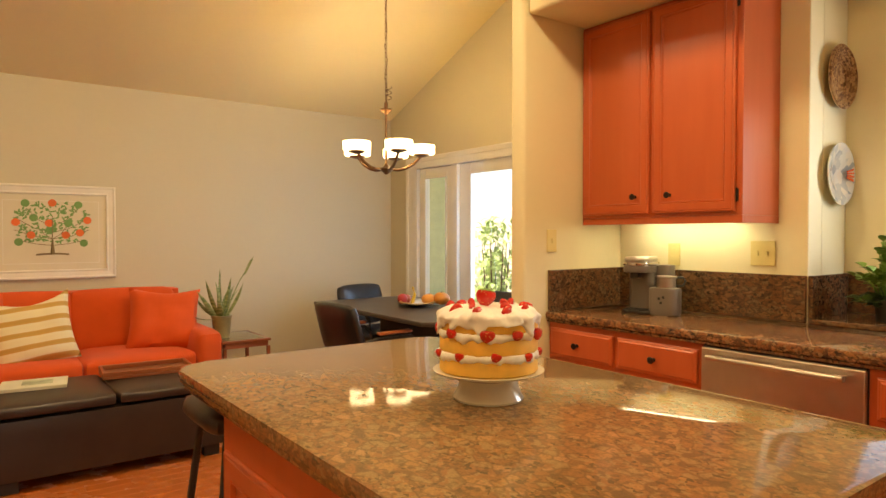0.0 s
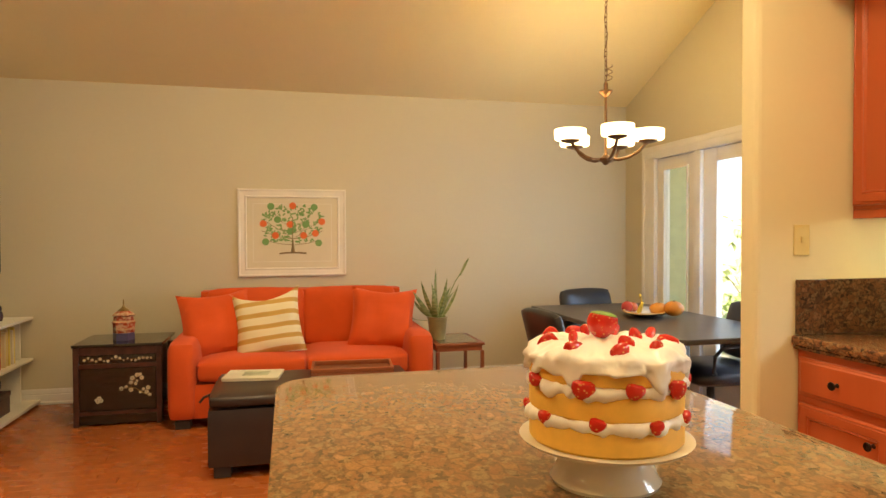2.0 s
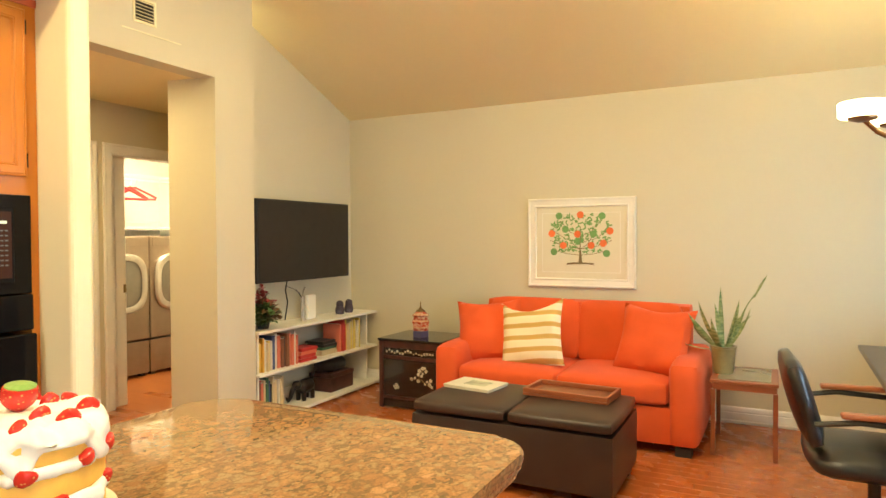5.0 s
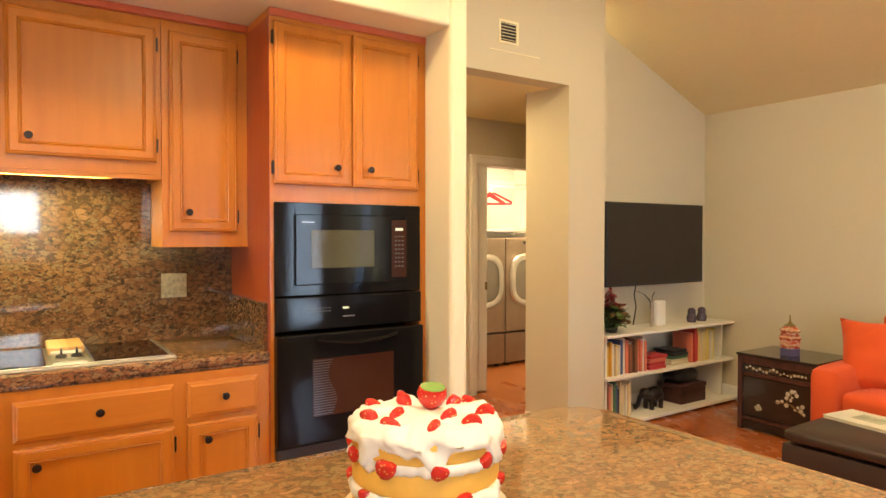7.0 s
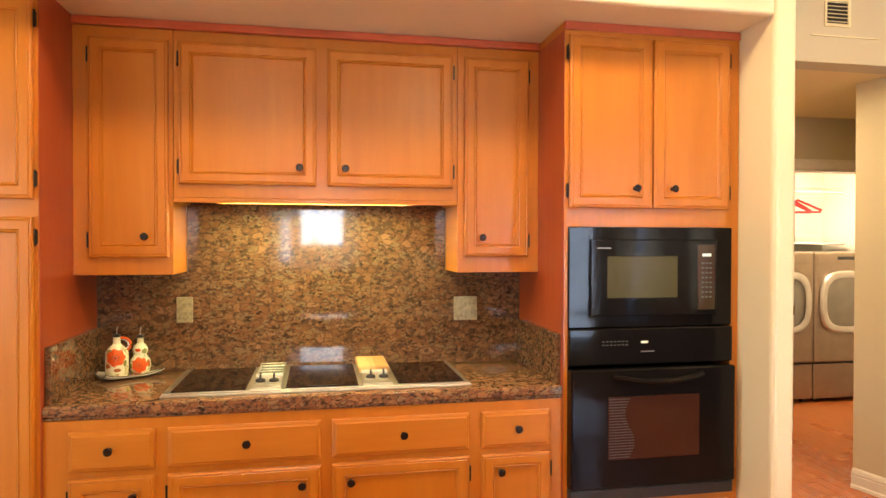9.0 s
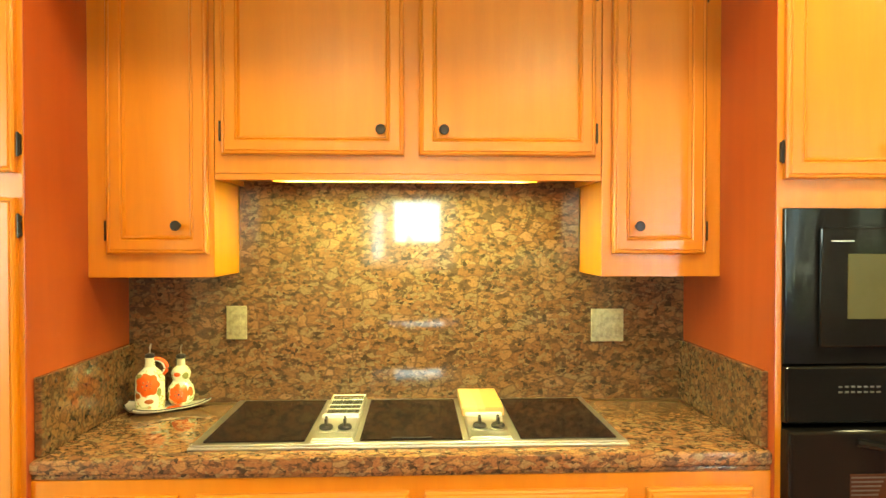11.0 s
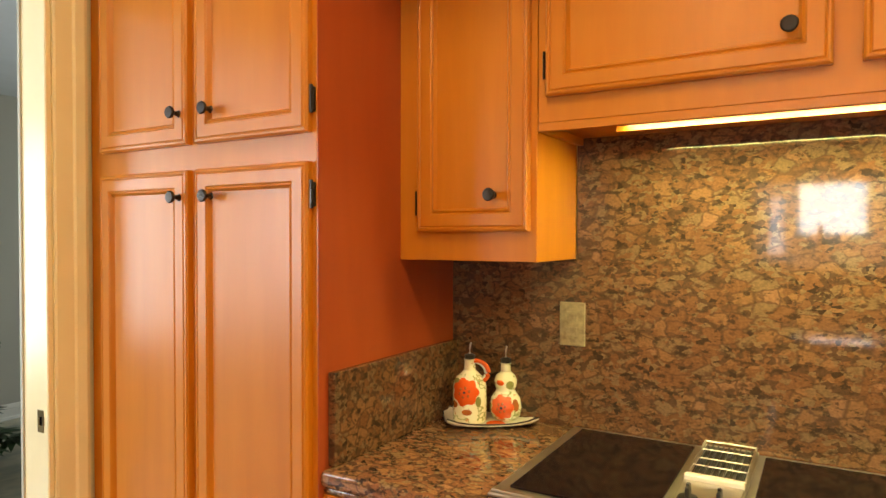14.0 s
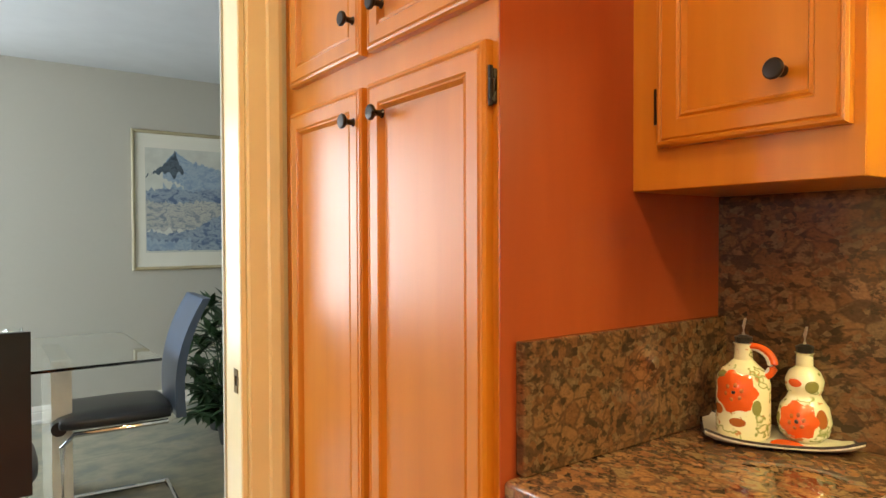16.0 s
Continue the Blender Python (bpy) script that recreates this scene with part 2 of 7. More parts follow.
_s = _n.ramp(_n.wave(3.6, None, 0.8, "Z"), [(0.0, (0.70, 0.62, 0.40)), (0.62, (0.72, 0.64, 0.44)), (0.70, (0.56, 0.34, 0.10)), (1.0, (0.50, 0.30, 0.08))])
_n.color(_s).bump(_n.noise(120), 0.2, 0.002)
M_STRIPE = _n.m

# ---- mesh helpers ----


def part(name, bm, mat, parent=None, label="", m=None, smooth=False, sharp=38):
    me = bpy.data.meshes.new(name)
    bmesh.ops.recalc_face_normals(bm, faces=bm.faces[:])
    bm.to_mesh(me)
    bm.free()
    if smooth:
        for p in me.polygons:
            p.use_smooth = True
        me.set_sharp_from_angle(angle=radians(sharp))
    me.materials.append(mat)
    ob = new(name, me)
    if m is not None:
        ob.matrix_world = m
    if parent:
        ob.parent = parent
    if label:
        ob["label"] = label
    return ob


def mesh(name, ob_mesh, mat_parent, m):
    o = new(name, ob_mesh)
    o.matrix_basis = m
    o.parent = mat_parent
    return o


def thing(name, label, category, m=None, group=""):
    ob = new(name)
    ob.empty_display_size = 0.1
    if m is not None:
        ob.matrix_world = m
    return tagged(ob, label, category, group)


def box(bm, lo, hi, bev=0.0, seg=2):
    v = [bm.verts.new((x, y, z)) for x in (lo[0], hi[0]) for y in (lo[1], hi[1]) for z in (lo[2], hi[2])]
    f = [bm.faces.new([v[i] for i in q]) for q in ((0, 1, 3, 2), (4, 6, 7, 5), (0, 4, 5, 1), (2, 3, 7, 6), (0, 2, 6, 4), (1, 5, 7, 3))]
    if bev > 0:
        e = list({e for q in f for e in q.edges})
        bmesh.ops.bevel(bm, geom=e, offset=bev, segments=seg, affect="EDGES", profile=0.5, clamp_overlap=True)
    return bm


def boxes(items, bev=0.0, seg=2):
    bm = bmesh.new()
    for lo, hi in items:
        box(bm, lo, hi, bev, seg)
    return bm


def one(lo, hi, bev=0.0, seg=2):
    return box(bmesh.new(), lo, hi, bev, seg)


def lathe(profile, seg=24, bm=None, at=(0, 0, 0)):
    bm = bm or bmesh.new()
    rings = []
    for r, z in profile:
        if r < 1e-5:
            rings.append([bm.verts.new((at[0], at[1], at[2] + z))])
        else:
            rings.append([bm.verts.new((at[0] + r * math.cos(2 * math.pi * i / seg), at[1] + r * math.sin(2 * math.pi * i / seg), at[2] + z)) for i in range(seg)])
    for a, b in zip(rings, rings[1:]):
        for i in range(seg):
            j = (i + 1) % seg
            if len(a) == 1 and len(b) == 1:
                continue
            if len(a) == 1:
                bm.faces.new((a[0], b[j], b[i]))
            elif len(b) == 1:
                bm.faces.new((a[i], a[j], b[0]))
            else:
                bm.faces.new((a[i], a[j], b[j], b[i]))
    return bm


def tube(pts, r, seg=8, bm=None, taper=None):
    bm = bm or bmesh.new()
    pts = [Vector(p) for p in pts]
    rings = []
    for i, p in enumerate(pts):
        d = (pts[min(i + 1, len(pts) - 1)] - pts[max(i - 1, 0)]).normalized()
        a = d.cross(Vector((0, 0, 1)))
        if a.length < 0.05:
            a = d.cross(Vector((0, 1, 0)))
        a.normalize()
        b = d.cross(a)
        k = r if taper is None else r + (taper - r) * i / (len(pts) - 1)
        rings.append([bm.verts.new(p + a * k * math.cos(2 * math.pi * j / seg) + b * k * math.sin(2 * math.pi * j / seg)) for j in range(seg)])
    for x, y in zip(rings, rings[1:]):
        for j in range(seg):
            bm.faces.new((x[j], x[(j + 1) % seg], y[(j + 1) % seg], y[j]))
    bm.faces.new(rings[0])
    bm.faces.new(rings[-1])
    return bm


def prism(poly, z0, z1, bev=0.0, bm=None, seg=2):
    bm = bm or bmesh.new()
    a, b = [bm.verts.new((x, y, z0)) for x, y in poly], [bm.verts.new((x, y, z1)) for x, y in poly]
    fs = [bm.faces.new(a), bm.faces.new(b)]
    n = len(poly)
    for i in range(n):
        fs.append(bm.faces.new((a[i], a[(i + 1) % n], b[(i + 1) % n], b[i])))
    if bev:
        e = [e for f in fs[:2] for e in f.edges]
        bmesh.ops.bevel(bm, geom=e, offset=bev, segments=seg, affect="EDGES", profile=0.5)
    return bm


def round_rect(x0, y0, x1, y1, r, seg=6):
    out = []
    for cx, cy, a in ((x1 - r, y1 - r, 0), (x0 + r, y1 - r, 90), (x0 + r, y0 + r, 180), (x1 - r, y0 + r, 270)):
        out += [(cx + r * math.cos(radians(a + 90 * i / seg)), cy + r * math.sin(radians(a + 90 * i / seg))) for i in range(seg + 1)]
    return out


def soft_box(lo, hi, puff=0.02, n=7, seed=0, crease=0.3):
    """A stuffed block: a box grid rounded and swollen, with slight unevenness."""
    bm = bmesh.new()
    c, h = [(a + b) / 2 for a, b in zip(lo, hi)], [(b - a) / 2 for a, b in zip(lo, hi)]
    bmesh.ops.create_cube(bm, size=2)
    bmesh.ops.subdivide_edges(bm, edges=bm.edges[:], cuts=n, use_grid_fill=True)
    rad = min(h) * crease
    for v in bm.verts:
        p = Vector((v.co.x * h[0], v.co.y * h[1], v.co.z * h[2]))
        q = Vector([max(-h[i] + rad, min(h[i] - rad, p[i])) for i in range(3)])
        d = p - q
        if d.length > 1e-6:
            p = q + d.normalized() * rad
        for i in range(3):
            o = [j for j in range(3) if j != i]
            k = (1 - abs(v.co[o[0]]) ** 2.5) * (1 - abs(v.co[o[1]]) ** 2.5)
            if abs(v.co[i]) > 0.99:
                p[i] += math.copysign(puff * max(0, k), v.co[i])
        p += Vector((noise.noise(p * 5 + Vector((seed, 0, 0))), noise.noise(p * 5 + Vector((0, seed, 9))), noise.noise(p * 5 + Vector((5, 0, seed))))) * 0.25 * puff
        v.co = p + Vector(c)
    return bm


def cushion(w, h, d, seed=0, n=12, horn=0.03, side=0.015):
    """A throw cushion standing in x, z, with pulled-out corners."""
    bm = bmesh.new()
    grid = {}
    for s in (-1, 1):
        for i in range(n + 1):
            for j in range(n + 1):
                u, v = 2 * i / n - 1, 2 * j / n - 1
                if abs(u) == 1 or abs(v) == 1:
                    key = (0, i, j)
                else:
                    key = (s, i, j)
                if key in grid:
                    continue
                k = max(0, (1 - u ** 4) * (1 - v ** 4)) ** 0.55
                pull = 1 - horn / w * (2.2 if v > 0 else 0.3) * ((1 - abs(u) ** 1.4) * abs(v) ** 3), 1 - side / h * 2.2 * ((1 - abs(v) ** 2) * abs(u) ** 3)
                x, z = u * w / 2 * pull[1], v * h / 2 * pull[0]
                y = s * d / 2 * k * (1 + 0.25 * noise.noise(Vector((u * 2 + seed, v * 2, s))))
                grid[key] = bm.verts.new((x, y, z))
    g = lambda s, i, j: grid.get((s, i, j)) or grid[(0, i, j)]
    for s in (-1, 1):
        for i in range(n):
            for j in range(n):
                bm.faces.new((g(s, i, j), g(s, i + 1, j), g(s, i + 1, j + 1), g(s, i, j + 1)))
    return bm


def door_panel(w, h, stile=0.055, th=0.02):
    """A cabinet door in x, z with its face at y = 0: lipped edge, frame, bead and sunk panel."""
    bm = bmesh.new()
    prof = [(0, th), (0, 0.006), (0.004, 0.001), (0.008, 0.0), (0.011, 0.003), (0.014, 0.0), (stile - 0.014, 0.0), (stile - 0.010, 0.004), (stile - 0.006, 0.001), (stile, 0.010), (stile + 0.006, 0.010)]
    rings = [[bm.verts.new(p) for p in ((i, y, i), (w - i, y, i), (w - i, y, h - i), (i, y, h - i))] for i, y in prof]
    for a, b in zip(rings, rings[1:]):
        for k in range(4):
            bm.faces.new((a[k], a[(k + 1) % 4], b[(k + 1) % 4], b[k]))
    bm.faces.new(rings[0])
    bm.faces.new(rings[-1])
    return bm


def drawer_front(w, h, th=0.02):
    bm = bmesh.new()
    prof = [(0, th), (0, 0.008), (0.006, 0.004), (0.010, 0.004), (0.016, 0.0), (0.022, 0.0)]
    rings = [[bm.verts.new(p) for p in ((i, y, i), (w - i, y, i), (w - i, y, h - i), (i, y, h - i))] for i, y in prof]
    for a, b in zip(rings, rings[1:]):
        for k in range(4):
            bm.faces.new((a[k], a[(k + 1) % 4], b[(k + 1) % 4], b[k]))
    bm.faces.new(rings[0])
    bm.faces.new(rings[-1])
    return bm


def knob_on(parent, x, z, y=0.0):
    bm = lathe([(0, 0), (0.009, 0), (0.006, 0.004), (0.0055, 0.013), (0.009, 0.018), (0.0145, 0.022), (0.0155, 0.026), (0.013, 0.029), (0, 0.030)], 14)
    bmesh.ops.transform(bm, matrix=Matrix.Rotation(radians(90), 4, "X"), verts=bm.verts[:])
    bmesh.ops.transform(bm, matrix=Matrix.Translation((x, y, z)), verts=bm.verts[:])
    return part("knob", bm, M_KNOB, parent, "round dark bronze knob", smooth=True)


def hinge_on(parent, x, z, y=0.0):
    bm = one((x - 0.005, y - 0.006, z - 0.026), (x + 0.005, y + 0.004, z + 0.026), 0.002, 1)
    tube([(x, y - 0.007, z - 0.03), (x, y - 0.007, z + 0.03)], 0.004, 6, bm)
    return part("hinge", bm, M_KNOB, parent, "dark bronze hinge")


def front(parent, kind, x0, x1, z0, z1, knob=None, hinge=0, y=-0.02, mat=None, stile=0.055):
    w, h = x1 - x0, z1 - z0
    bm = door_panel(w, h, stile) if kind == "door" else drawer_front(w, h)
    bmesh.ops.transform(bm, matrix=Matrix.Translation((x0, y, z0)), verts=bm.verts[:])
    ob = part(kind, bm, mat or (M_WOOD if kind == "door" else M_WOODH), parent)
    if knob:
        knob_on(ob, knob[0], knob[1], y)
    if hinge:
        xe = x0 - 0.005 if hinge < 0 else x1 + 0.005
        for z in (z0 + 0.07, z1 - 0.07):
            hinge_on(ob, xe, z, y + 0.018)
    return ob


def place_w(y, x, z=0.0):
    """Local x runs along world y, the front faces east."""
    return pose(x, y, z, 0, 0, 90)


def place_e(y, x, z=0.0):
    return pose(x, y, z, 0, 0, -90)


# ---- structure ----
NY = 6.265
SLOPE = 0.41


def vault(y):
    return 2.5 + SLOPE * (NY - y)


def wall(name, items, mat, bev=0.0):
    return tagged(part(name, boxes(items, bev, 3), mat), category="wall", kind="structure")


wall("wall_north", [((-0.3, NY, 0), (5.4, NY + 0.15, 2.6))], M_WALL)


def gable(name, x0, x1, y0, y1, zb, mat):
    bm = bmesh.new()
    v = [bm.verts.new((x, y, z)) for x in (x0, x1) for y, z in ((y0, zb), (y1, zb), (y1, vault(y1)), (y0, vault(y0)))]
    for q in ((0, 1, 2, 3), (4, 7, 6, 5), (0, 4, 5, 1), (1, 5, 6, 2), (2, 6, 7, 3), (3, 7, 4, 0)):
        bm.faces.new([v[i] for i in q])
    return tagged(part(name, bm, mat), category="wall", kind="structure")


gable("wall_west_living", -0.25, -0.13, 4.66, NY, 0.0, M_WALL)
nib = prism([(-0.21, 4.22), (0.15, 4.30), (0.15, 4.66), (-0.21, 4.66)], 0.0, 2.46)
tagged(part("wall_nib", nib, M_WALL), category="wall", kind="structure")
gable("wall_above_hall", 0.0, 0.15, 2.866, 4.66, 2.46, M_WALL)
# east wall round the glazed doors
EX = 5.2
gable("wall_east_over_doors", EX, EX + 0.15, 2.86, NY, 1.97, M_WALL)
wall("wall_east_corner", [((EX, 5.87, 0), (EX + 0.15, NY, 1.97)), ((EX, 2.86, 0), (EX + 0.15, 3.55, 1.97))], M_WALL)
bm = bmesh.new()
v = [bm.verts.new(p) for p in ((-0.3, NY + 0.1, vault(NY + 0.1)), (5.4, NY + 0.1, vault(NY + 0.1)), (5.4, 2.76, vault(2.76)), (-0.3, 2.76, vault(2.76)))]
u = [bm.verts.new(w.co + Vector((0, 0, 0.12))) for w in v]
bm.faces.new(v), bm.faces.new(u)
for i in range(4):
    bm.faces.new((v[i], v[(i + 1) % 4], u[(i + 1) % 4], u[i]))
tagged(part("ceiling_vault", bm, M_CEIL), category="ceiling", kind="structure")
tagged(part("ceiling_kitchen", one((-0.1, -0.9, 2.75), (5.3, 2.76, 2.87)), M_CEIL), category="ceiling", kind="structure")
wall("wall_header", [((0.15, 2.77, 2.75), (EX, 2.86, 4.0))], M_WALL)
# kitchen walls
wall("wall_west_kitchen", [((-0.05, -0.9, 0), (0.12, 2.866, 2.75))], M_CREAM)
wall("wall_stub_west", [((0.12, 2.766, 0), (0.94, 2.866, 2.749))], M_CREAM, 0.022)
wall("soffit_west", [((0.121, -0.76, 2.38), (0.938, 2.768, 2.749))], M_CREAM, 0.015)
wall("wall_stub_east", [((3.768, 2.765, 0), (5.2, 2.86, 2.749))], M_CREAM, 0.022)
wall("soffit_east", [((3.80, 1.762, 2.38), (4.52, 2.766, 2.749))], M_CREAM, 0.015)
wall("wall_east_kitchen", [((4.513, 1.764, 0), (4.64, 2.764, 2.748)), ((4.513, -0.76, 0), (4.64, 0.15, 2.748)), ((4.64, 1.764, 0), (4.885, 1.90, 2.4)), ((4.64, 0.02, 0), (4.885, 0.15, 2.4))], M_CREAM, 0.006)
wall("wall_sink_bay", [((4.885, 0.02, 0), (5.03, 1.90, 1.12)), ((4.885, 0.02, 1.95), (5.03, 1.90, 2.6)), ((4.885, 1.53, 1.12), (5.03, 1.90, 1.95)), ((4.885, 0.02, 1.12), (5.03, 0.4, 1.95))], M_CREAM)
tagged(part("ceiling_bay", one((4.5, 0.02, 2.4), (4.9, 1.9, 2.5)), M_CEIL), category="ceiling", kind="structure")
wall("wall_south_kitchen", [((0.0, -0.875, 0), (0.822, -0.765, 2.75)), ((2.1, -0.875, 0), (4.64, -0.765, 2.75)), ((0.822, -0.875, 2.08), (2.1, -0.765, 2.75))], M_CREAM)
# dining room beyond the doorway
wall("wall_dining_south", [((-2.0, -4.57, 0), (1.95, -4.43, 2.5)), ((3.55, -4.57, 0), (4.7, -4.43, 2.5)), ((1.95, -4.57, 2.2), (3.55, -4.43, 2.5)), ((1.95, -4.57, 0), (3.55, -4.43, 0.3))], M_GREY)
wall("wall_dining_west", [((-2.1, -4.43, 0), (-1.98, -0.9, 2.5)), ((-1.98, -1.0, 0), (0.0, -0.9, 2.5))], M_GREY)
wall("wall_dining_east", [((4.5, -4.43, 0), (4.64, -0.9, 0.7)), ((4.5, -4.43, 2.3), (4.64, -0.9, 2.5)), ((4.5, -4.43, 0.7), (4.64, -3.7, 2.3)), ((4.5, -1.7, 0.7), (4.64, -0.9, 2.3))], M_GREY)
wall("wall_dining_north", [((-0.05, -0.887, 0), (0.845, -0.876, 2.5)), ((2.1, -0.887, 0), (4.5, -0.876, 2.5))], M_GREY)
tagged(part("ceiling_dining", one((-2.1, -4.57, 2.5), (4.7, -0.901, 2.62)), plain("dining_ceiling_paint", (0.62, 0.64, 0.66), 0.7, vary=0.03)), category="ceiling", kind="structure")
# hall and laundry
wall("wall_hall_west", [((-1.32, 1.9, 0), (-1.2, 4.50, 2.46)), ((-1.32, 5.36, 0), (-1.2, 6.4, 2.46)), ((-1.32, 4.50, 2.06), (-1.2, 5.36, 2.46))], M_WALL)
wall("wall_hall_ends", [((-1.2, 1.9, 0), (-0.05, 2.0, 2.46)), ((-1.2, 6.3, 0), (-0.25, 6.4, 2.46)), ((-0.25, 6.266, 0), (-0.2, 6.4, 2.46))], M_WALL)
tagged(part("ceiling_hall", boxes([((-1.32, 1.9, 2.46), (-0.0, 4.66, 2.56)), ((-1.32, 4.66, 2.461), (-0.25, 6.4, 2.56))]), M_CEIL), category="ceiling", kind="structure")
wall("wall_laundry", [((-2.95, 4.3, 0), (-2.83, 6.4, 2.46)), ((-2.83, 4.3, 0), (-1.32, 4.4, 2.46)), ((-2.83, 6.3, 0), (-1.32, 6.4, 2.46)), ((-1.34, 4.4, 0), (-1.325, 4.50, 2.46)), ((-1.34, 5.37, 0), (-1.325, 6.3, 2.46))], M_LAUNDRY)
tagged(part("ceiling_laundry", one((-2.95, 4.3, 2.461), (-1.325, 6.4, 2.56)), M_LAUNDRY), category="ceiling", kind="structure")
# floors
tagged(part("floor", one((-3.0, -0.9, -0.10), (5.4, 6.4, -0.004)), M_WOODRED), category="floor", kind="structure")
tagged(part("floor_dining", one((-2.1, -4.6, -0.10), (4.7, -0.9, 0.0)), M_RUG), category="floor", kind="structure")
tagged(part("ground", one((-60, -60, -0.4), (60, 60, -0.12)), plain("ground_earth", (0.16, 0.15, 0.10), 0.9, vary=0.3, scale=1)), category="ground", kind="structure")
tagged(part("patio", one((5.36, 0.0, -0.12), (9.5, 8.0, -0.03)), plain("pale_concrete", (0.45, 0.42, 0.37), 0.8)), category="ground", kind="structure")


def baseboard(name, p, q, nrm, h=0.12):
    """A moulded baseboard along the wall foot from p to q, standing out along nrm."""
    bm = bmesh.new()
    prof = [(0, 0), (0.022, 0), (0.022, 0.018), (0.014, 0.024), (0.014, h * 0.62), (0.010, h * 0.66), (0.013, h * 0.72), (0.008, h * 0.9), (0.003, h), (0, h)]
    a = [bm.verts.new((p[0] + nrm[0] * d, p[1] + nrm[1] * d, z)) for d, z in prof]
    b = [bm.verts.new((q[0] + nrm[0] * d, q[1] + nrm[1] * d, z)) for d, z in prof]
    for i in range(len(prof)):
        j = (i + 1) % len(prof)
        bm.faces.new((a[i], a[j], b[j], b[i]))
    bm.faces.new(a), bm.faces.new(b)
    return tagged(part("baseboard", bm, M_TRIM), category="baseboard", kind="structure")


for _a in (((-0.13, NY), (5.2, NY), (0, -1)), ((-0.13, 4.66), (-0.13, NY - 0.02), (1, 0)), ((0.15, 4.30), (0.15, 4.66), (1, 0)), ((-0.21, 4.22), (0.15, 4.30), (0.217, -0.976)),
           ((EX, 5.97), (EX, NY - 0.02), (-1, 0)), ((-2.0, -4.43), (1.9, -4.43), (0, 1)), ((3.8, 2.86), (5.2, 2.86), (0, 1)), ((-1.2, 2.0), (-1.2, 3.5), (1, 0)), ((0.3, 2.866), (0.92, 2.866), (0, 1))):
    baseboard("baseboard", *_a)


def casing(name, w, h, m, depth=0.02, cw=0.085, mat=None):
    """Door casing round an opening w wide and h high, in local x, z, standing out to -y."""
    prof = [(0.0, 0.0), (0.0, 0.010), (0.006, 0.013), (0.05, 0.013), (0.056, 0.018), (cw - 0.01, 0.020), (cw, 0.016), (cw, 0.0)]
    bm = bmesh.new()
    rings = [[bm.verts.new(p) for p in ((-i, -d, 0), (-i, -d, h + i), (w + i, -d, h + i), (w + i, -d, 0))] for i, d in prof]
    for a, b in zip(rings, rings[1:] + rings[:1]):
        for k in range(3):
            bm.faces.new((a[k], a[k + 1], b[k + 1], b[k]))
    for k in (0, 3):
        bm.faces.new([r[k] for r in rings])
    return tagged(part(name, bm, mat or M_TRIM, m=m), category="door casing", kind="structure")

# laundry door frame, hall door, kitchen doorway
casing("door_casing", 0.86, 2.06, pose(-1.2, 4.50, 0, 0, 0, 90), cw=0.075)
_dr = thing("pocket_door", "white painted sliding door drawn back into the wall", "door", pose(-1.26, 4.455, 0))
part("door_leaf", box(door_panel(0.20, 2.04, 0.11, 0.04), (0.0, 0.0405, 0.0), (0.20, 0.042, 2.04)), M_TRIM, _dr, m=None).matrix_basis = pose(0.02, 0, 0.005, 0, 0, 90)
part("latch", one((0.0215, 0.170, 0.93), (0.024, 0.198, 1.0), 0.002, 1), M_BRASS, _dr, "small brass edge latch")
tagged(part("door_jamb", boxes([((-1.2, 4.5005, 0), (-1.195, 4.512, 2.055)), ((-1.32, 5.34, 0), (-1.2, 5.36, 2.06)), ((-1.32, 4.512, 2.045), (-1.2, 5.34, 2.06))], 0.002, 1), M_TRIM), category="door frame", kind="structure")
casing("door_casing", 0.74, 2.05, pose(-1.2, 3.55, 0, 0, 0, 90))
_dr = thing("door_1", "closed white painted hall door", "door", pose(-1.2, 3.55, 0, 0, 0, 90))
part("door_leaf", box(door_panel(0.73, 2.03, 0.11, 0.03), (0.10, 0.031, 0.1), (0.63, 0.035, 1.9)), M_TRIM, _dr)
knob_on(_dr, 0.66, 0.95)
# kitchen doorway: jamb lining, casing and strike plate
tagged(part("door_jamb", boxes([((0.823, -0.88, 0), (0.840, -0.76, 2.08)), ((2.083, -0.88, 0), (2.10, -0.76, 2.08)), ((0.840, -0.88, 2.063), (2.083, -0.76, 2.08))], 0.003, 1), M_JAMB), category="door frame", kind="structure")
casing("door_casing", 1.277, 2.08, pose(2.10, -0.765, 0, 0, 0, 180), cw=0.09, mat=M_JAMB)
casing("door_casing", 1.277, 2.08, pose(0.823, -0.888, 0, 0, 0, 0), cw=0.09)
_s = thing("strike_plate", "small aged brass strike plate on the white door jamb", "strike plate", pose(0.840, -0.795, 0.925))
part("plate", boxes([((0, -0.014, -0.03), (0.002, 0.014, -0.012)), ((0, -0.014, 0.012), (0.002, 0.014, 0.03)), ((0, -0.014, -0.012), (0.002, -0.006, 0.012)), ((0, 0.008, -0.012), (0.002, 0.016, 0.012))], 0.0006, 1), M_BRASS, _s)
part("catch", one((-0.002, -0.006, -0.012), (0.0005, 0.008, 0.012)), M_BLACK, _s, "dark latch hole")


# ---- west cabinets ----
W_LABEL = "honey maple "


def carcass(parent, w, d, z0, z1, t=0.018, mat=None, toe=0.0):
    bm = one((0, 0, z0 + toe), (w, d, z1), 0.0015, 1)
    if toe:
        box(bm, (0.0, 0.06, z0), (w, d, z0 + toe))
    return part("body", bm, mat or M_WOOD, parent)


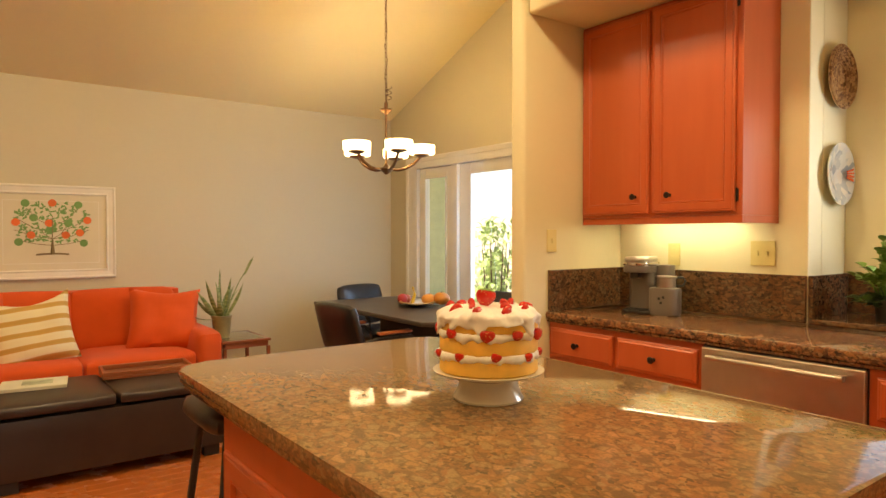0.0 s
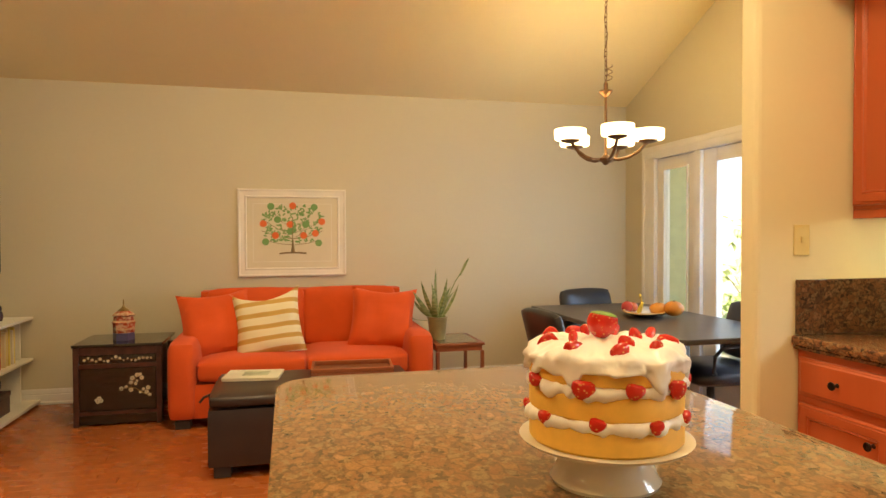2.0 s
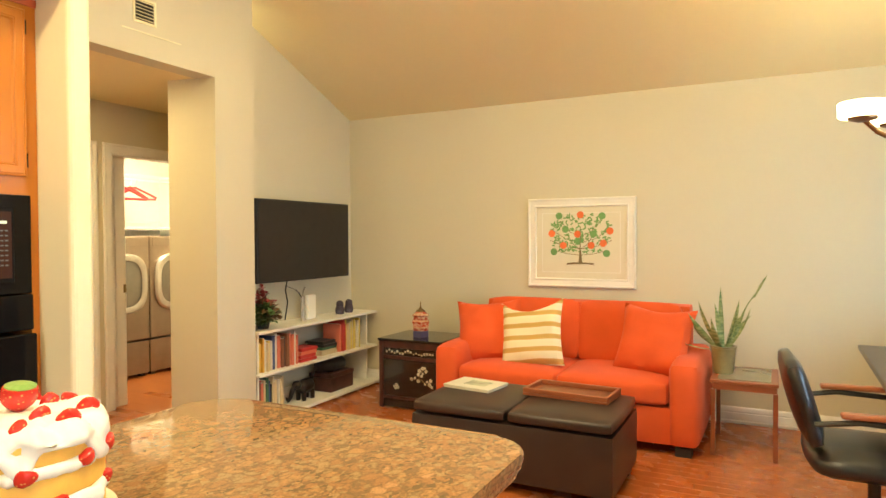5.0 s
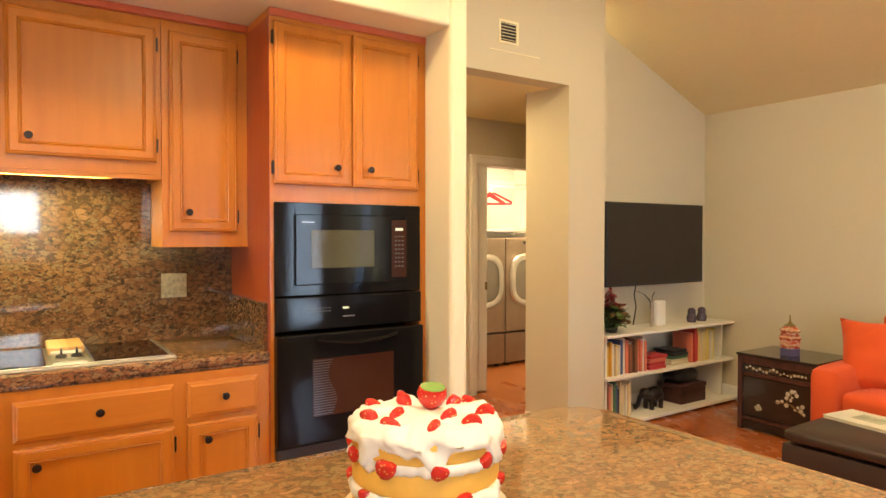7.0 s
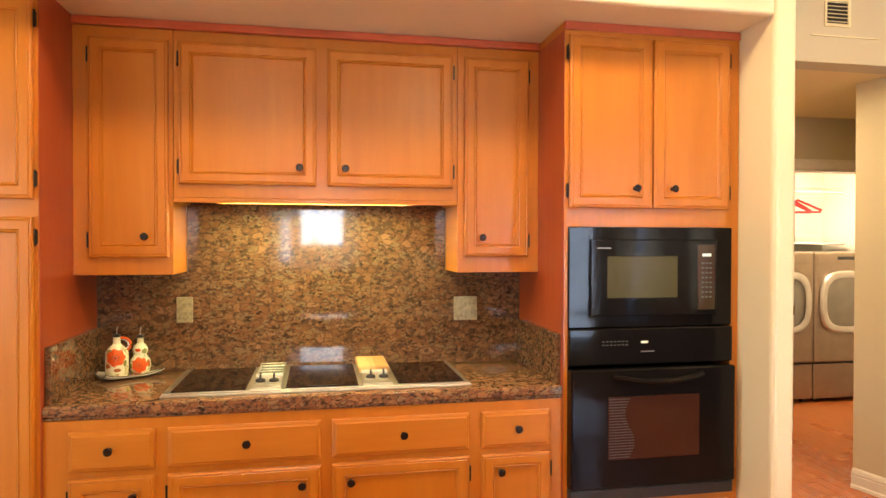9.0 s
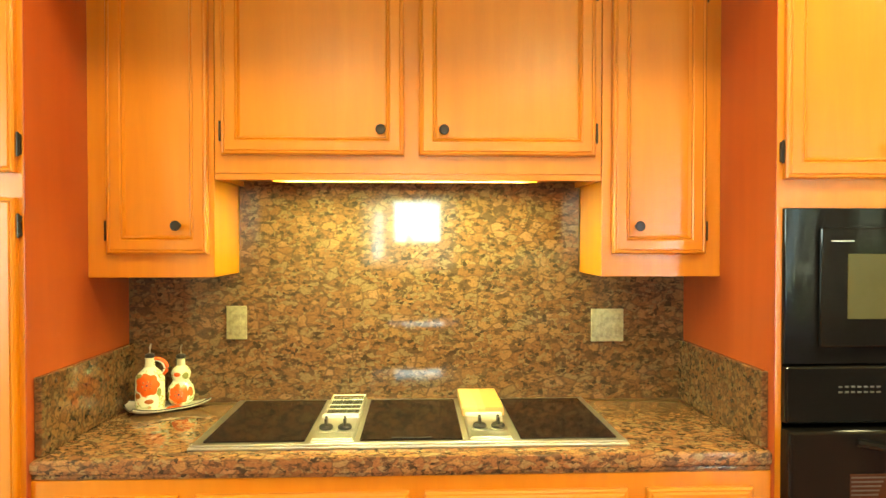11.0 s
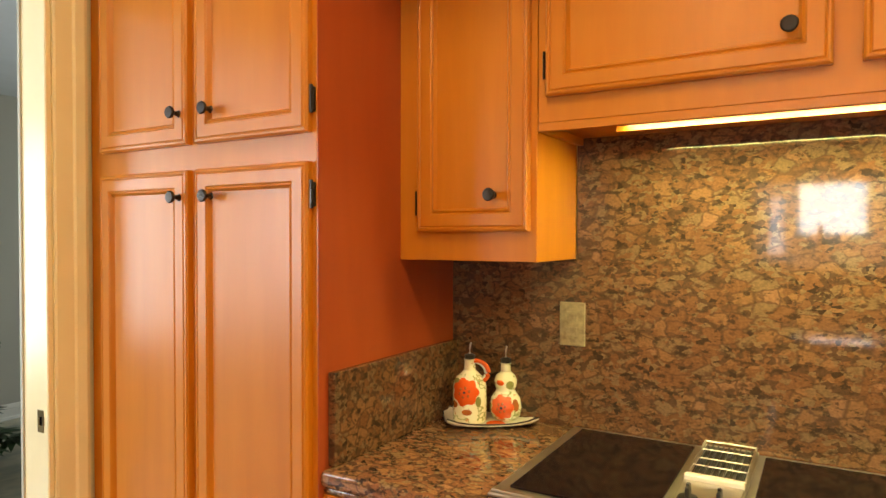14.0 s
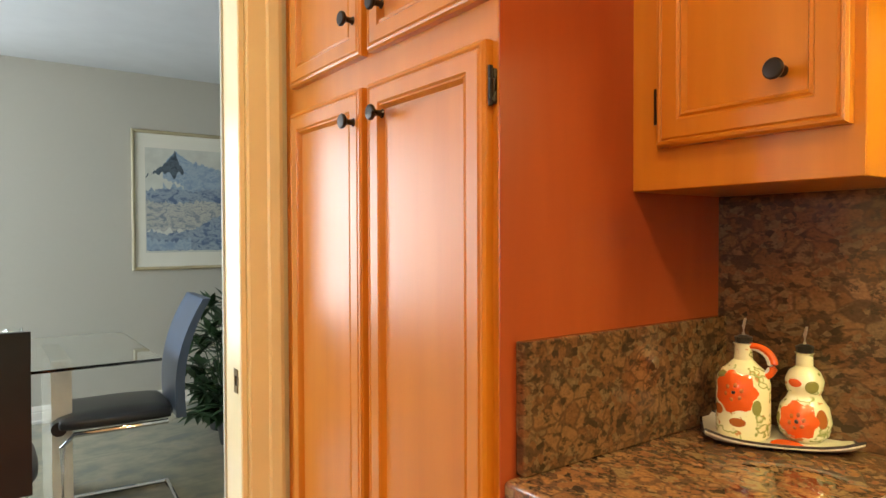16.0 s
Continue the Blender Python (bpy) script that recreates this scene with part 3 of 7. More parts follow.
# tall pantry: doors between y -0.69 and 0.08
pan = thing("pantry_cabinet", W_LABEL + "tall pantry with four closed doors beside the doorway", "cabinet", place_w(-0.755, 0.72))
carcass(pan, 0.82, 0.60, 0.0, 2.379, toe=0.09)
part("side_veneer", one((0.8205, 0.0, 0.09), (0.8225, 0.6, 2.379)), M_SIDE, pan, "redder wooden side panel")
P0 = -0.755
for a, b, k in ((-0.69, -0.334, -0.36), (-0.306, 0.052, -0.245)):
    hg = -1 if a < -0.5 else 1
    front(pan, "door", a - P0, b - P0, 0.11, 1.578, (k - P0, 1.512), hg)
    front(pan, "door", a - P0, b - P0, 1.64, 2.33, (k - P0, 1.715), hg)
# tall oven cabinet y 1.985..2.764
ovc = thing("oven_cabinet", W_LABEL + "cabinet with two closed doors over black ovens", "cabinet", place_w(1.985, 0.72))
for _lo, _hi in (((0, 0, 1.557), (0.779, 0.60, 2.379)), ((0, 0, 0.09), (0.779, 0.60, 0.44)), ((0, 0, 0.44), (0.016, 0.60, 1.557)), ((0.743, 0, 0.44), (0.779, 0.60, 1.557)), ((0.016, 0.58, 0.44), (0.743, 0.60, 1.557)), ((0, 0.06, 0), (0.779, 0.6, 0.09))):
    part("panel", one(_lo, _hi), M_WOOD, ovc)
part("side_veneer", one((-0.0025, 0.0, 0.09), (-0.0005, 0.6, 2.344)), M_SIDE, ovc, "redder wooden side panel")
front(ovc, "door", 0.016, 0.374, 1.632, 2.325, (0.296, 1.713), -1)
front(ovc, "door", 0.382, 0.728, 1.632, 2.325, (0.462, 1.713), 1)
front(ovc, "drawer", 0.02, 0.74, 0.14, 0.41, (0.38, 0.28))
part("crown", one((-0.004, -0.012, 2.345), (0.779, 0.0, 2.379), 0.004), M_RED, ovc, "red brown cornice strip")

# uppers
uA = thing("wall_cabinet", W_LABEL + "narrow wall cabinet, one closed door, beside the pantry", "wall cabinet", place_w(0.067, 0.41))
carcass(uA, 0.372, 0.268, 1.36, 2.345)
front(uA, "door", 0.06, 0.357, 1.43, 2.30, (0.272, 1.514), -1)
uD = thing("wall_cabinet", W_LABEL + "narrow wall cabinet, one closed door, beside the ovens", "wall cabinet", place_w(1.612, 0.41))
carcass(uD, 0.371, 0.268, 1.36, 2.345)
front(uD, "door", 0.03, 0.32, 1.43, 2.30, (0.105, 1.514), 1)
uB = thing("wall_cabinet", W_LABEL + "wide wall cabinet with two closed doors over cooktop", "wall cabinet", place_w(0.441, 0.41))
carcass(uB, 1.169, 0.268, 1.672, 2.345)
part("valance", boxes([((0, 0, 1.653), (1.169, 0.016, 1.6715)), ((0, 0.0165, 1.653), (0.016, 0.268, 1.6715)), ((1.153, 0.0165, 1.653), (1.169, 0.268, 1.6715))], 0.001, 1), M_WOODH, uB)
front(uB, "door", 0.022, 0.565, 1.727, 2.30, (0.497, 1.80), -1)
front(uB, "door", 0.61, 1.148, 1.727, 2.30, (0.685, 1.80), 1)
cr = thing("cornice", "red brown wooden cornice strip above the orange wall cabinets", "cornice", place_w(0.067, 0.41))
part("strip", one((0, -0.02, 2.346), (1.916, 0.268, 2.379), 0.006), M_RED, cr)

# under-hood lamp
ul = thing("undercabinet_lamp", "slim lit fluorescent lamp under the wall cabinet over the cooktop", "lamp", place_w(0.62, 0.405))
part("housing", one((-0.03, 0.022, 1.6698), (0.81, 0.090, 1.6716), 0.0003), M_WHITE, ul)
# Added baffle that keeps the tube's stripe from reflecting in the backsplash
part("reflection_baffle", one((-0.03, 0.091, 1.655), (0.81, 0.095, 1.6716)), M_WOODH, ul)
part("tube", one((-0.01, 0.030, 1.6660), (0.79, 0.084, 1.6697), 0.001), M_TUBE, ul, "glowing pale yellow tube")

# base cabinets
base = thing("base_cabinet", W_LABEL + "base cabinets with drawers over closed doors", "cabinet", place_w(0.067, 0.705))
carcass(base, 1.917, 0.565, 0.0, 0.861, toe=0.10)
B0 = 0.067
for (a, b), k in (((0.152, 0.437), 0.29), ((0.481, 1.024), 0.757), ((1.065, 1.596), 1.335), ((1.646, 1.93), 1.79)):
    front(base, "drawer", a - B0, b - B0, 0.680, 0.823, (k - B0, 0.757))
for (a, b), k, hg in (((0.152, 0.437), 0.37, -1), ((0.481, 1.024), 0.955, -1), ((1.065, 1.596), 1.135, 1), ((1.646, 1.93), 1.72, 1)):
    front(base, "door", a - B0, b - B0, 0.12, 0.655, (k - B0, 0.59), hg)


def counter_top(name, poly, label, z0=0.875, z1=0.915, mat=None):
    t = thing(name, label, "countertop")
    bm = prism(poly, z0, z1 - 0.0, 0.011, seg=3)
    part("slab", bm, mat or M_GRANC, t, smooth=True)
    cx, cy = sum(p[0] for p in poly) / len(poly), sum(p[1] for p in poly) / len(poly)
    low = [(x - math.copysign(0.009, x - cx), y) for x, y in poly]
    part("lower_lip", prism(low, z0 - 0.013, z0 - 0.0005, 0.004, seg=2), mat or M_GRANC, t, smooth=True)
    return t


cw_ = counter_top("countertop", [(0.122, 0.068), (0.712, 0.068), (0.716, 0.9), (0.712, 1.984), (0.122, 1.984)], "brown speckled granite countertop round the cooktop")
for _lo, _hi in (((0.141, 0.068, 0.916), (0.69, 0.088, 1.122)), ((0.141, 1.964, 0.916), (0.69, 1.984, 1.122))):
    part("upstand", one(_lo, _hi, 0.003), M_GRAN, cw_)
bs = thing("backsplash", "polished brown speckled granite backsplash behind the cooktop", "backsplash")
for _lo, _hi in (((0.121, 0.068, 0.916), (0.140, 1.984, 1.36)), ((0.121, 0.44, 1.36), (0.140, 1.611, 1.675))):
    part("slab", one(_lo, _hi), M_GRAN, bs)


def outlet(name, m, w, h, label, mat, gangs=1, switch=False, group=""):
    o = thing(name, label, "outlet" if not switch else "light switch", m, group)
    part("plate", one((-w / 2, -0.006, -h / 2), (w / 2, 0, h / 2), 0.003), mat, o)
    for g in range(gangs):
        cx = (g - (gangs - 1) / 2) * 0.045
        if switch:
            part("toggle", one((cx - 0.005, -0.013, -0.012), (cx + 0.005, -0.0062, 0.012), 0.002), mat, o, "small toggle")
        else:
            for z in (-0.02, 0.02):
                part("socket", one((cx - 0.014, -0.0085, z - 0.013), (cx + 0.014, -0.0062, z + 0.013), 0.004), mat, o)
    return o


M_GPLATE = plain("mottled_tan_plate", (0.29, 0.235, 0.135), 0.35, vary=0.35, scale=60)
outlet("wall_outlet", pose(0.1405, 0.43, 1.19, 0, 0, 90), 0.070, 0.115, "mottled tan outlet plate on the granite backsplash", M_GPLATE)
outlet("wall_outlet", pose(0.1405, 1.71, 1.175, 0, 0, 90), 0.115, 0.115, "wide mottled tan outlet plate on the granite backsplash", M_GPLATE, 2)

# ---- cooktop ----
ck = thing("cooktop", "long steel-framed black cooktop with a grille and knobs", "cooktop")
part("frame", prism([(0.15, 0.44), (0.15, 1.62), (0.655, 1.62), (0.655, 0.44)], 0.915, 0.925, 0.004), M_STEEL, ck)
for a, b in ((0.465, 0.745), (0.885, 1.175), (1.325, 1.60)):
    part("glass_plate", one((0.178, a + 0.004, 0.9255), (0.618, b - 0.004, 0.930), 0.002), M_COOK, ck, "black glass heating plate")
M_HOLE = plain("grille_well", (0.05, 0.045, 0.04), 0.5)
for a, nm in ((0.757, 0), (1.188, 1)):
    part("rim", one((0.16, a, 0.9255), (0.635, a + 0.118, 0.934), 0.003), M_STEEL, ck)
    part("knob_panel", prism([(0.43, a + 0.004), (0.43, a + 0.114), (0.632, a + 0.114), (0.632, a + 0.004)], 0.9345, 0.939, 0.002), M_STEEL, ck)
    part("lip", one((0.418, a + 0.004, 0.9345), (0.432, a + 0.114, 0.949), 0.003), M_WHITE, ck)
    for kx, ky in ((0.560, 0.034), (0.560, 0.086)):
        kb = part("knob_ring", lathe([(0, 0), (0.025, 0), (0.026, 0.003), (0.020, 0.005), (0, 0.005)], 20), M_STEEL, ck, "steel ring under a burner knob", m=pose(kx, a + ky, 0.9395), smooth=True)
        part("knob", lathe([(0, 0.0055), (0.019, 0.0055), (0.020, 0.010), (0.016, 0.016), (0.006, 0.019), (0, 0.019)], 20), M_BLKM, kb, "black domed burner knob", smooth=True)
        part("grip", box(box(bmesh.new(), (-0.016, -0.0035, 0.012), (0.016, 0.0035, 0.036), 0.003), (-0.004, -0.003, 0.018), (0.004, 0.003, 0.040), 0.002), M_BLKM, kb)
part("grille_well", one((0.178, 0.766, 0.9342), (0.412, 0.868, 0.9352)), M_HOLE, ck)
for a in range(9):
    part("grille_bar", one((0.185, 0.769 + a * 0.0115, 0.9355), (0.405, 0.7715 + a * 0.0115, 0.943), 0.001, 1), M_BLKM, ck)
for x in (0.172, 0.236, 0.300, 0.350, 0.405):
    part("grille_rail", one((x, 0.762, 0.9435), (x + 0.003, 0.872, 0.9465), 0.001, 1), M_STEEL, ck)
for y in (0.762, 0.868):
    part("grille_side", one((0.1765, y, 0.9435), (0.4045, y + 0.004, 0.947), 0.001, 1), M_STEEL, ck)
part("front_trim", one((0.635, 0.445, 0.9255), (0.652, 1.615, 0.931), 0.002), M_STEEL, ck)
part("lift_tab", tube([(0.606 + 0.006 * math.sin(math.pi * i / 8), 0.975 + 0.11 * i / 8, 0.932) for i in range(9)], 0.002, 5), M_BLKM, ck, "thin curved black lift tab")
_n = Nodes("maple_board", 0.5)
_n.color(_n.ramp(_n.cells(22, _n.at((0.05, 1, 0.05))), [(0.2, (0.50, 0.26, 0.09)), (0.8, (0.68, 0.46, 0.22))])).bump(_n.noise(40), 0.1)
board = thing("cutting_board", "small light maple cutting board on the cooktop", "cutting board", pose(0, 0, 0))
part("board", one((0.165, 1.182, 0.9345), (0.415, 1.312, 0.962), 0.004), _n.m, board)

# ---- ovens ----
ov = thing("wall_oven", "black built-in microwave and oven with dark glass doors", "oven", place_w(2.0, 0.72))
W_ = 0.727
part("surround", boxes([((0.0, -0.012, 1.148), (W_, 0.3, 1.556))], 0.003), M_BLACK, ov)
mw = part("microwave_door", one((0.088, -0.026, 1.195), (0.651, -0.0125, 1.505), 0.004), M_BLACK, ov)
# Greenish grey of the window is a garden reflection put into its colour
part("window", one((0.159, -0.028, 1.268), (0.469, -0.0262, 1.437), 0.001, 1), shiny("microwave_window_reflection", (0.085, 0.080, 0.040), 0.08, Specular_IOR_Level=0.15), mw, "microwave window with the green reflection in its colour")
part("control_strip", one((0.560, -0.028, 1.215), (0.640, -0.0262, 1.485), 0.001, 1), M_GLASSK, mw)
part("badge", one((0.115, -0.0285, 1.469), (0.175, -0.0262, 1.472)), M_STEEL, mw)
_n = Nodes("green_display", 0.4)
_n.b.inputs["Emission Color"].default_value, _n.b.inputs["Emission Strength"].default_value = (0.50, 0.7, 0.08, 1), 0.10
M_LED = _n.m
part("display", one((0.580, -0.0300, 1.436), (0.620, -0.0285, 1.448)), M_LED, mw)
M_KEY = plain("grey_key", (0.09, 0.085, 0.08), 0.5)
M_DOT = plain("grey_screen_print", (0.045, 0.038, 0.034), 0.4)
for r in range(8):
    for c in range(3):
        part("key", one((0.577 + c * 0.018, -0.0295, 1.405 - r * 0.02), (0.588 + c * 0.018, -0.0283, 1.411 - r * 0.02)), M_KEY, mw)
cp = part("control_panel", one((0.0, -0.022, 0.995), (W_, 0.3, 1.144), 0.006), M_BLACK, ov)
part("display", one((0.31, -0.0245, 1.082), (0.340, -0.0222, 1.091)), M_LED, cp)
part("badge", one((0.31, -0.0245, 1.047), (0.37, -0.0222, 1.0492)), M_STEEL, cp)
for r in range(2):
    for c in range(7):
        part("key", one((0.14 + c * 0.017, -0.0242, 1.075 + r * 0.014), (0.15 + c * 0.017, -0.0222, 1.079 + r * 0.014)), M_KEY, cp)
od = part("oven_door", one((0.0, -0.045, 0.50), (W_, 0.3, 0.982), 0.008), M_BLACK, ov)
part("window", one((0.157, -0.047, 0.617), (0.56, -0.0452, 0.871), 0.001, 1), M_GLASSK, od, "dark oven window with dotted screen")
for i in range(22):
    z = 0.625 + i * 0.0112
    part("screen_line", one((0.160, -0.0478, z), (0.250 + 0.02 * math.sin(i * 0.3), -0.0471, z + 0.004)), M_DOT, od)
part("handle", tube([(0.17 + 0.4 * i / 12, -0.048 - 0.020 * math.sin(math.pi * i / 12) - 0.004, 0.955 - 0.022 * math.sin(math.pi * i / 12)) for i in range(13)], 0.011, 8), M_BLACK, od, "curved black door handle", smooth=True)
part("kick_panel", one((0.0, -0.03, 0.445), (W_, 0.3, 0.494), 0.005), M_BLKM, ov)

# ---- cruets on their tray ----
_n = Nodes("painted_ceramic", 0.12, Coat_Weight=0.6)
_fl = _n.ramp(_n.noise(38, detail=2), [(0.50, (0.80, 0.74, 0.52)), (0.56, (0.80, 0.74, 0.52)), (0.60, (0.22, 0.26, 0.06)), (0.66, (0.78, 0.70, 0.48))])
_n.color(_n.mix(_n.ramp(_n.noise(55), [(0.62, 0.0), (0.66, 0.8)]), _fl, (0.5, 0.16, 0.04)))
M_PAINTC = _n.m
M_ORED = shiny("orange_red_glaze", (0.80, 0.11, 0.02), 0.12, Coat_Weight=0.5)
tr = thing("tray", "oblong cream ceramic tray with a dark rim on the countertop", "tray", pose(0.199, 0.214, 0.916, 0, 0, 35.4))
TX, TY = 0.079, 0.121


def tray_z(a, b):
    return 0.005 + 0.017 * (abs(a) * abs(b)) ** 3 + 0.008 * max(abs(a), abs(b)) ** 6


bm = bmesh.new()
N = 14
gv = [[bm.verts.new((TX * (2 * i / N - 1), TY * (2 * j / N - 1), tray_z(2 * i / N - 1, 2 * j / N - 1))) for j in range(N + 1)] for i in range(N + 1)]
for i in range(N):
    for j in range(N):
        bm.faces.new((gv[i][j], gv[i + 1][j], gv[i + 1][j + 1], gv[i][j + 1]))
r = bmesh.ops.extrude_face_region(bm, geom=bm.faces[:])
bmesh.ops.translate(bm, vec=(0, 0, -0.005), verts=[g for g in r["geom"] if isinstance(g, bmesh.types.BMVert)])
part("dish", bm, M_CERAM, tr, smooth=True)
rim = [(TX * a, TY * b, tray_z(a, b)) for a, b in [(-1 + i / 4, -1) for i in range(9)] + [(1, -1 + i / 4) for i in range(1, 9)] + [(1 - i / 4, 1) for i in range(1, 9)] + [(-1, 1 - i / 4) for i in range(1, 8)] + [(-1, -1)]]
part("rim", tube(rim, 0.0022, 6), M_KNOB, tr, "dark painted rim")
M_RUST = shiny("rust_glaze", (0.42, 0.12, 0.03), 0.12, Coat_Weight=0.5)
M_SAGE = shiny("sage_glaze", (0.26, 0.25, 0.08), 0.12, Coat_Weight=0.5)
part("motif", lathe([(0, 0.009), (0.022, 0.0085), (0.026, 0.0065), (0.024, 0.0055), (0, 0.0055)], 12, at=(0.045, 0.012, 0)), M_ORED, tr, "red painted flower")


def cruet(m, tall, label):
    t = thing("oil_cruet", label, "cruet", m)
    if tall:
        prof = [(0, 0), (0.038, 0), (0.042, 0.006), (0.0425, 0.03), (0.042, 0.098), (0.039, 0.114), (0.033, 0.124), (0.024, 0.132), (0.015, 0.142), (0.0135, 0.168), (0.016, 0.172), (0, 0.173)]
        zt = 0.173
    else:
        prof = [(0, 0), (0.026, 0), (0.037, 0.012), (0.041, 0.035), (0.036, 0.06), (0.026, 0.075), (0.024, 0.082), (0.028, 0.092), (0.029, 0.106), (0.023, 0.121), (0.013, 0.130), (0.0125, 0.150), (0.015, 0.153), (0, 0.154)]
        zt = 0.154
    part("bottle", lathe(prof, 28), M_PAINTC, t, smooth=True)
    part("stopper", lathe([(0, zt), (0.013, zt), (0.014, zt + 0.010), (0.006, zt + 0.014), (0, zt + 0.014)], 12), M_BLKM, t, "black stopper")
    part("spout", tube([(0, 0, zt + 0.012), (0, 0, zt + 0.03), (0, 0.003, zt + 0.045)], 0.0035, 8, taper=0.002), M_STEEL, t, "thin steel spout")
    def spot(name, mat, az, zc, ry, rz, lift, label="", petals=0):
        """A painted or raised patch that follows the bottle's wall."""
        prof_r = [(z, q) for q, z in prof if q > 0]

        def wall_r(z):
            for (z0, q0), (z1, q1) in zip(prof_r, prof_r[1:]):
                if z0 <= z <= z1 and z1 > z0:
                    return q0 + (q1 - q0) * (z - z0) / (z1 - z0)
            return prof_r[-1][1]

        bm = bmesh.new()
        rings = []
        for k in range(5):
            f = k / 4
            ring = []
            for j in range(30):
                b = 2 * math.pi * j / 30
                wob = 1 + (0.10 * math.cos(petals * b) * f if petals else 0.0)
                z = zc + rz * f * wob * math.sin(b)
                R = wall_r(z) + lift * (1 - 0.75 * f) + (lift * 0.5 * math.cos(petals * b) * (f * (1 - f)) if petals else 0)
                a = radians(az) + ry * f * wob * math.cos(b) / max(R, 0.015)
                ring.append(bm.verts.new((R * math.cos(a), R * math.sin(a), z)))
            rings.append(ring)
        for a_, b_ in zip(rings[1:], rings[2:]):
            for j in range(30):
                bm.faces.new((a_[j], a_[(j + 1) % 30], b_[(j + 1) % 30], b_[j]))
        bm.faces.new(rings[1])
        return part(name, bm, mat, t, label, smooth=True, sharp=80)

    zc, rr = (0.088, 0.036) if tall else (0.040, 0.031)
    spot("flower", M_ORED, 0, zc, rr, rr, 0.0035, "raised orange red flower", 7)
    for k in range(6):
        a0 = 2 * math.pi * k / 6 + 0.3
        spot("petal_ridge", M_RUST, math.degrees(rr * 0.36 * math.cos(a0) / 0.045), zc + rr * 0.36 * math.sin(a0), 0.004, 0.005, 0.0055)
    spot("flower_eye", M_KNOB, 0, zc, 0.004, 0.004, 0.0065)
    if tall:
        spot("leaf_spot", M_RUST, -42, 0.052, 0.012, 0.010, 0.0012)
        spot("leaf_spot", M_SAGE, 48, 0.062, 0.008, 0.014, 0.0012)
        spot("leaf_spot", M_RUST, 8, 0.034, 0.013, 0.008, 0.0012)
        spot("leaf_spot", M_SAGE, -40, 0.115, 0.012, 0.008, 0.0012)
        pts = [(0, 0.016 + 0.032 * math.cos(radians(100 - 14 * i)), 0.138 + 0.030 * math.sin(radians(100 - 14 * i))) for i in range(13)]
        part("handle", tube(pts, 0.0065, 10), M_ORED, t, "orange red looped handle", smooth=True, sharp=80)
        part("handle_inside", tube([(0, y - 0.005, z - 0.002) for _, y, z in pts], 0.0055, 10), M_CERAM, t, "cream inner side of the handle", smooth=True, sharp=80)
    else:
        spot("small_flower", M_ORED, -14, 0.103, 0.011, 0.007, 0.002)
        spot("leaf_spot", M_SAGE, 38, 0.098, 0.011, 0.011, 0.0012)
        spot("leaf_spot", M_RUST, 55, 0.045, 0.010, 0.016, 0.0012)
        spot("leaf_spot", M_SAGE, -55, 0.035, 0.008, 0.012, 0.0012)
    return t


cruet(pose(0.237, 0.176, 0.922, 0, 0, 10) @ Matrix.Diagonal((1.08, 1.08, 0.97, 1)), True, "tall cream ceramic oil cruet with orange flower and looped handle")
cruet(pose(0.172, 0.252, 0.922, 0, 0, 10) @ Matrix.Diagonal((1.08, 1.08, 1.0, 1)), False, "gourd-shaped cream ceramic vinegar cruet with an orange flower on the tray")

# ---- island ----
isl = thing("kitchen_island", "large kitchen island with red cherry panelled sides", "kitchen island")
part("body", boxes([((2.095, 0.93, 0.09), (2.945, 2.11, 0.8615)), ((2.15, 0.98, 0.0), (2.90, 2.06, 0.09))], 0.003, 1), M_RED, isl)


def side_panel(parent, name, w, h, m, mat):
    bm = door_panel(w, h, 0.07, 0.012)
    bmesh.ops.transform(bm, matrix=m, verts=bm.verts[:])
    return part(name, bm, mat, parent)


for y in (2.08, 1.50):
    side_panel(isl, "side_panel", 0.55, 0.62, pose(2.082, y, 0.14, 0, 0, -90), M_RED)
for y in (0.96, 1.54):
    side_panel(isl, "side_panel", 0.55, 0.62, pose(2.958, y, 0.14, 0, 0, 90), M_RED)
side_panel(isl, "end_panel", 0.76, 0.62, pose(2.91, 2.123, 0.14, 0, 0, 180), M_RED)
it = thing("island_countertop", "polished brown speckled granite island top with rounded corners", "countertop")
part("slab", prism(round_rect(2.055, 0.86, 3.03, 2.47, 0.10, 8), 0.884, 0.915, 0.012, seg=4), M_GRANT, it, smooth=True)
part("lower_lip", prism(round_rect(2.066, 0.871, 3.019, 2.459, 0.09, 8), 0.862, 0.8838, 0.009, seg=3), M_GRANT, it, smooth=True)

# bar stool tucked at the far end
st = thing("bar_stool", "dark padded bar stool with thin black legs beside the island", "bar stool", pose(2.275, 2.385, 0))
part("seat", soft_box((-0.17, -0.17, 0.74), (0.17, 0.17, 0.81), 0.012, 6, 3, 0.9), M_LEATHER, st, smooth=True)
for sx in (-1, 1):
    for sy in (-1, 1):
        part("leg", tube([(sx * 0.12, sy * 0.12, 0.74), (sx * 0.2, sy * 0.2, 0.0)], 0.012, 8), M_BLKM, st)

# ---- cake ----
CX, CY = 2.558, 1.615
cs = thing("cake_stand", "round cream ceramic footed cake stand on the granite island", "cake stand", pose(CX, CY, 0.9155) @ Matrix.Diagonal((1.1, 1.1, 0.88, 1)))
part("plate", lathe([(0, 0.0), (0.074, 0.0), (0.076, 0.006), (0.070, 0.018), (0.064, 0.042), (0.066, 0.056), (0.085, 0.066), (0.116, 0.074), (0.119, 0.079), (0.115, 0.080), (0.09, 0.074), (0, 0.073)], 48), M_CERAM, cs, smooth=True)
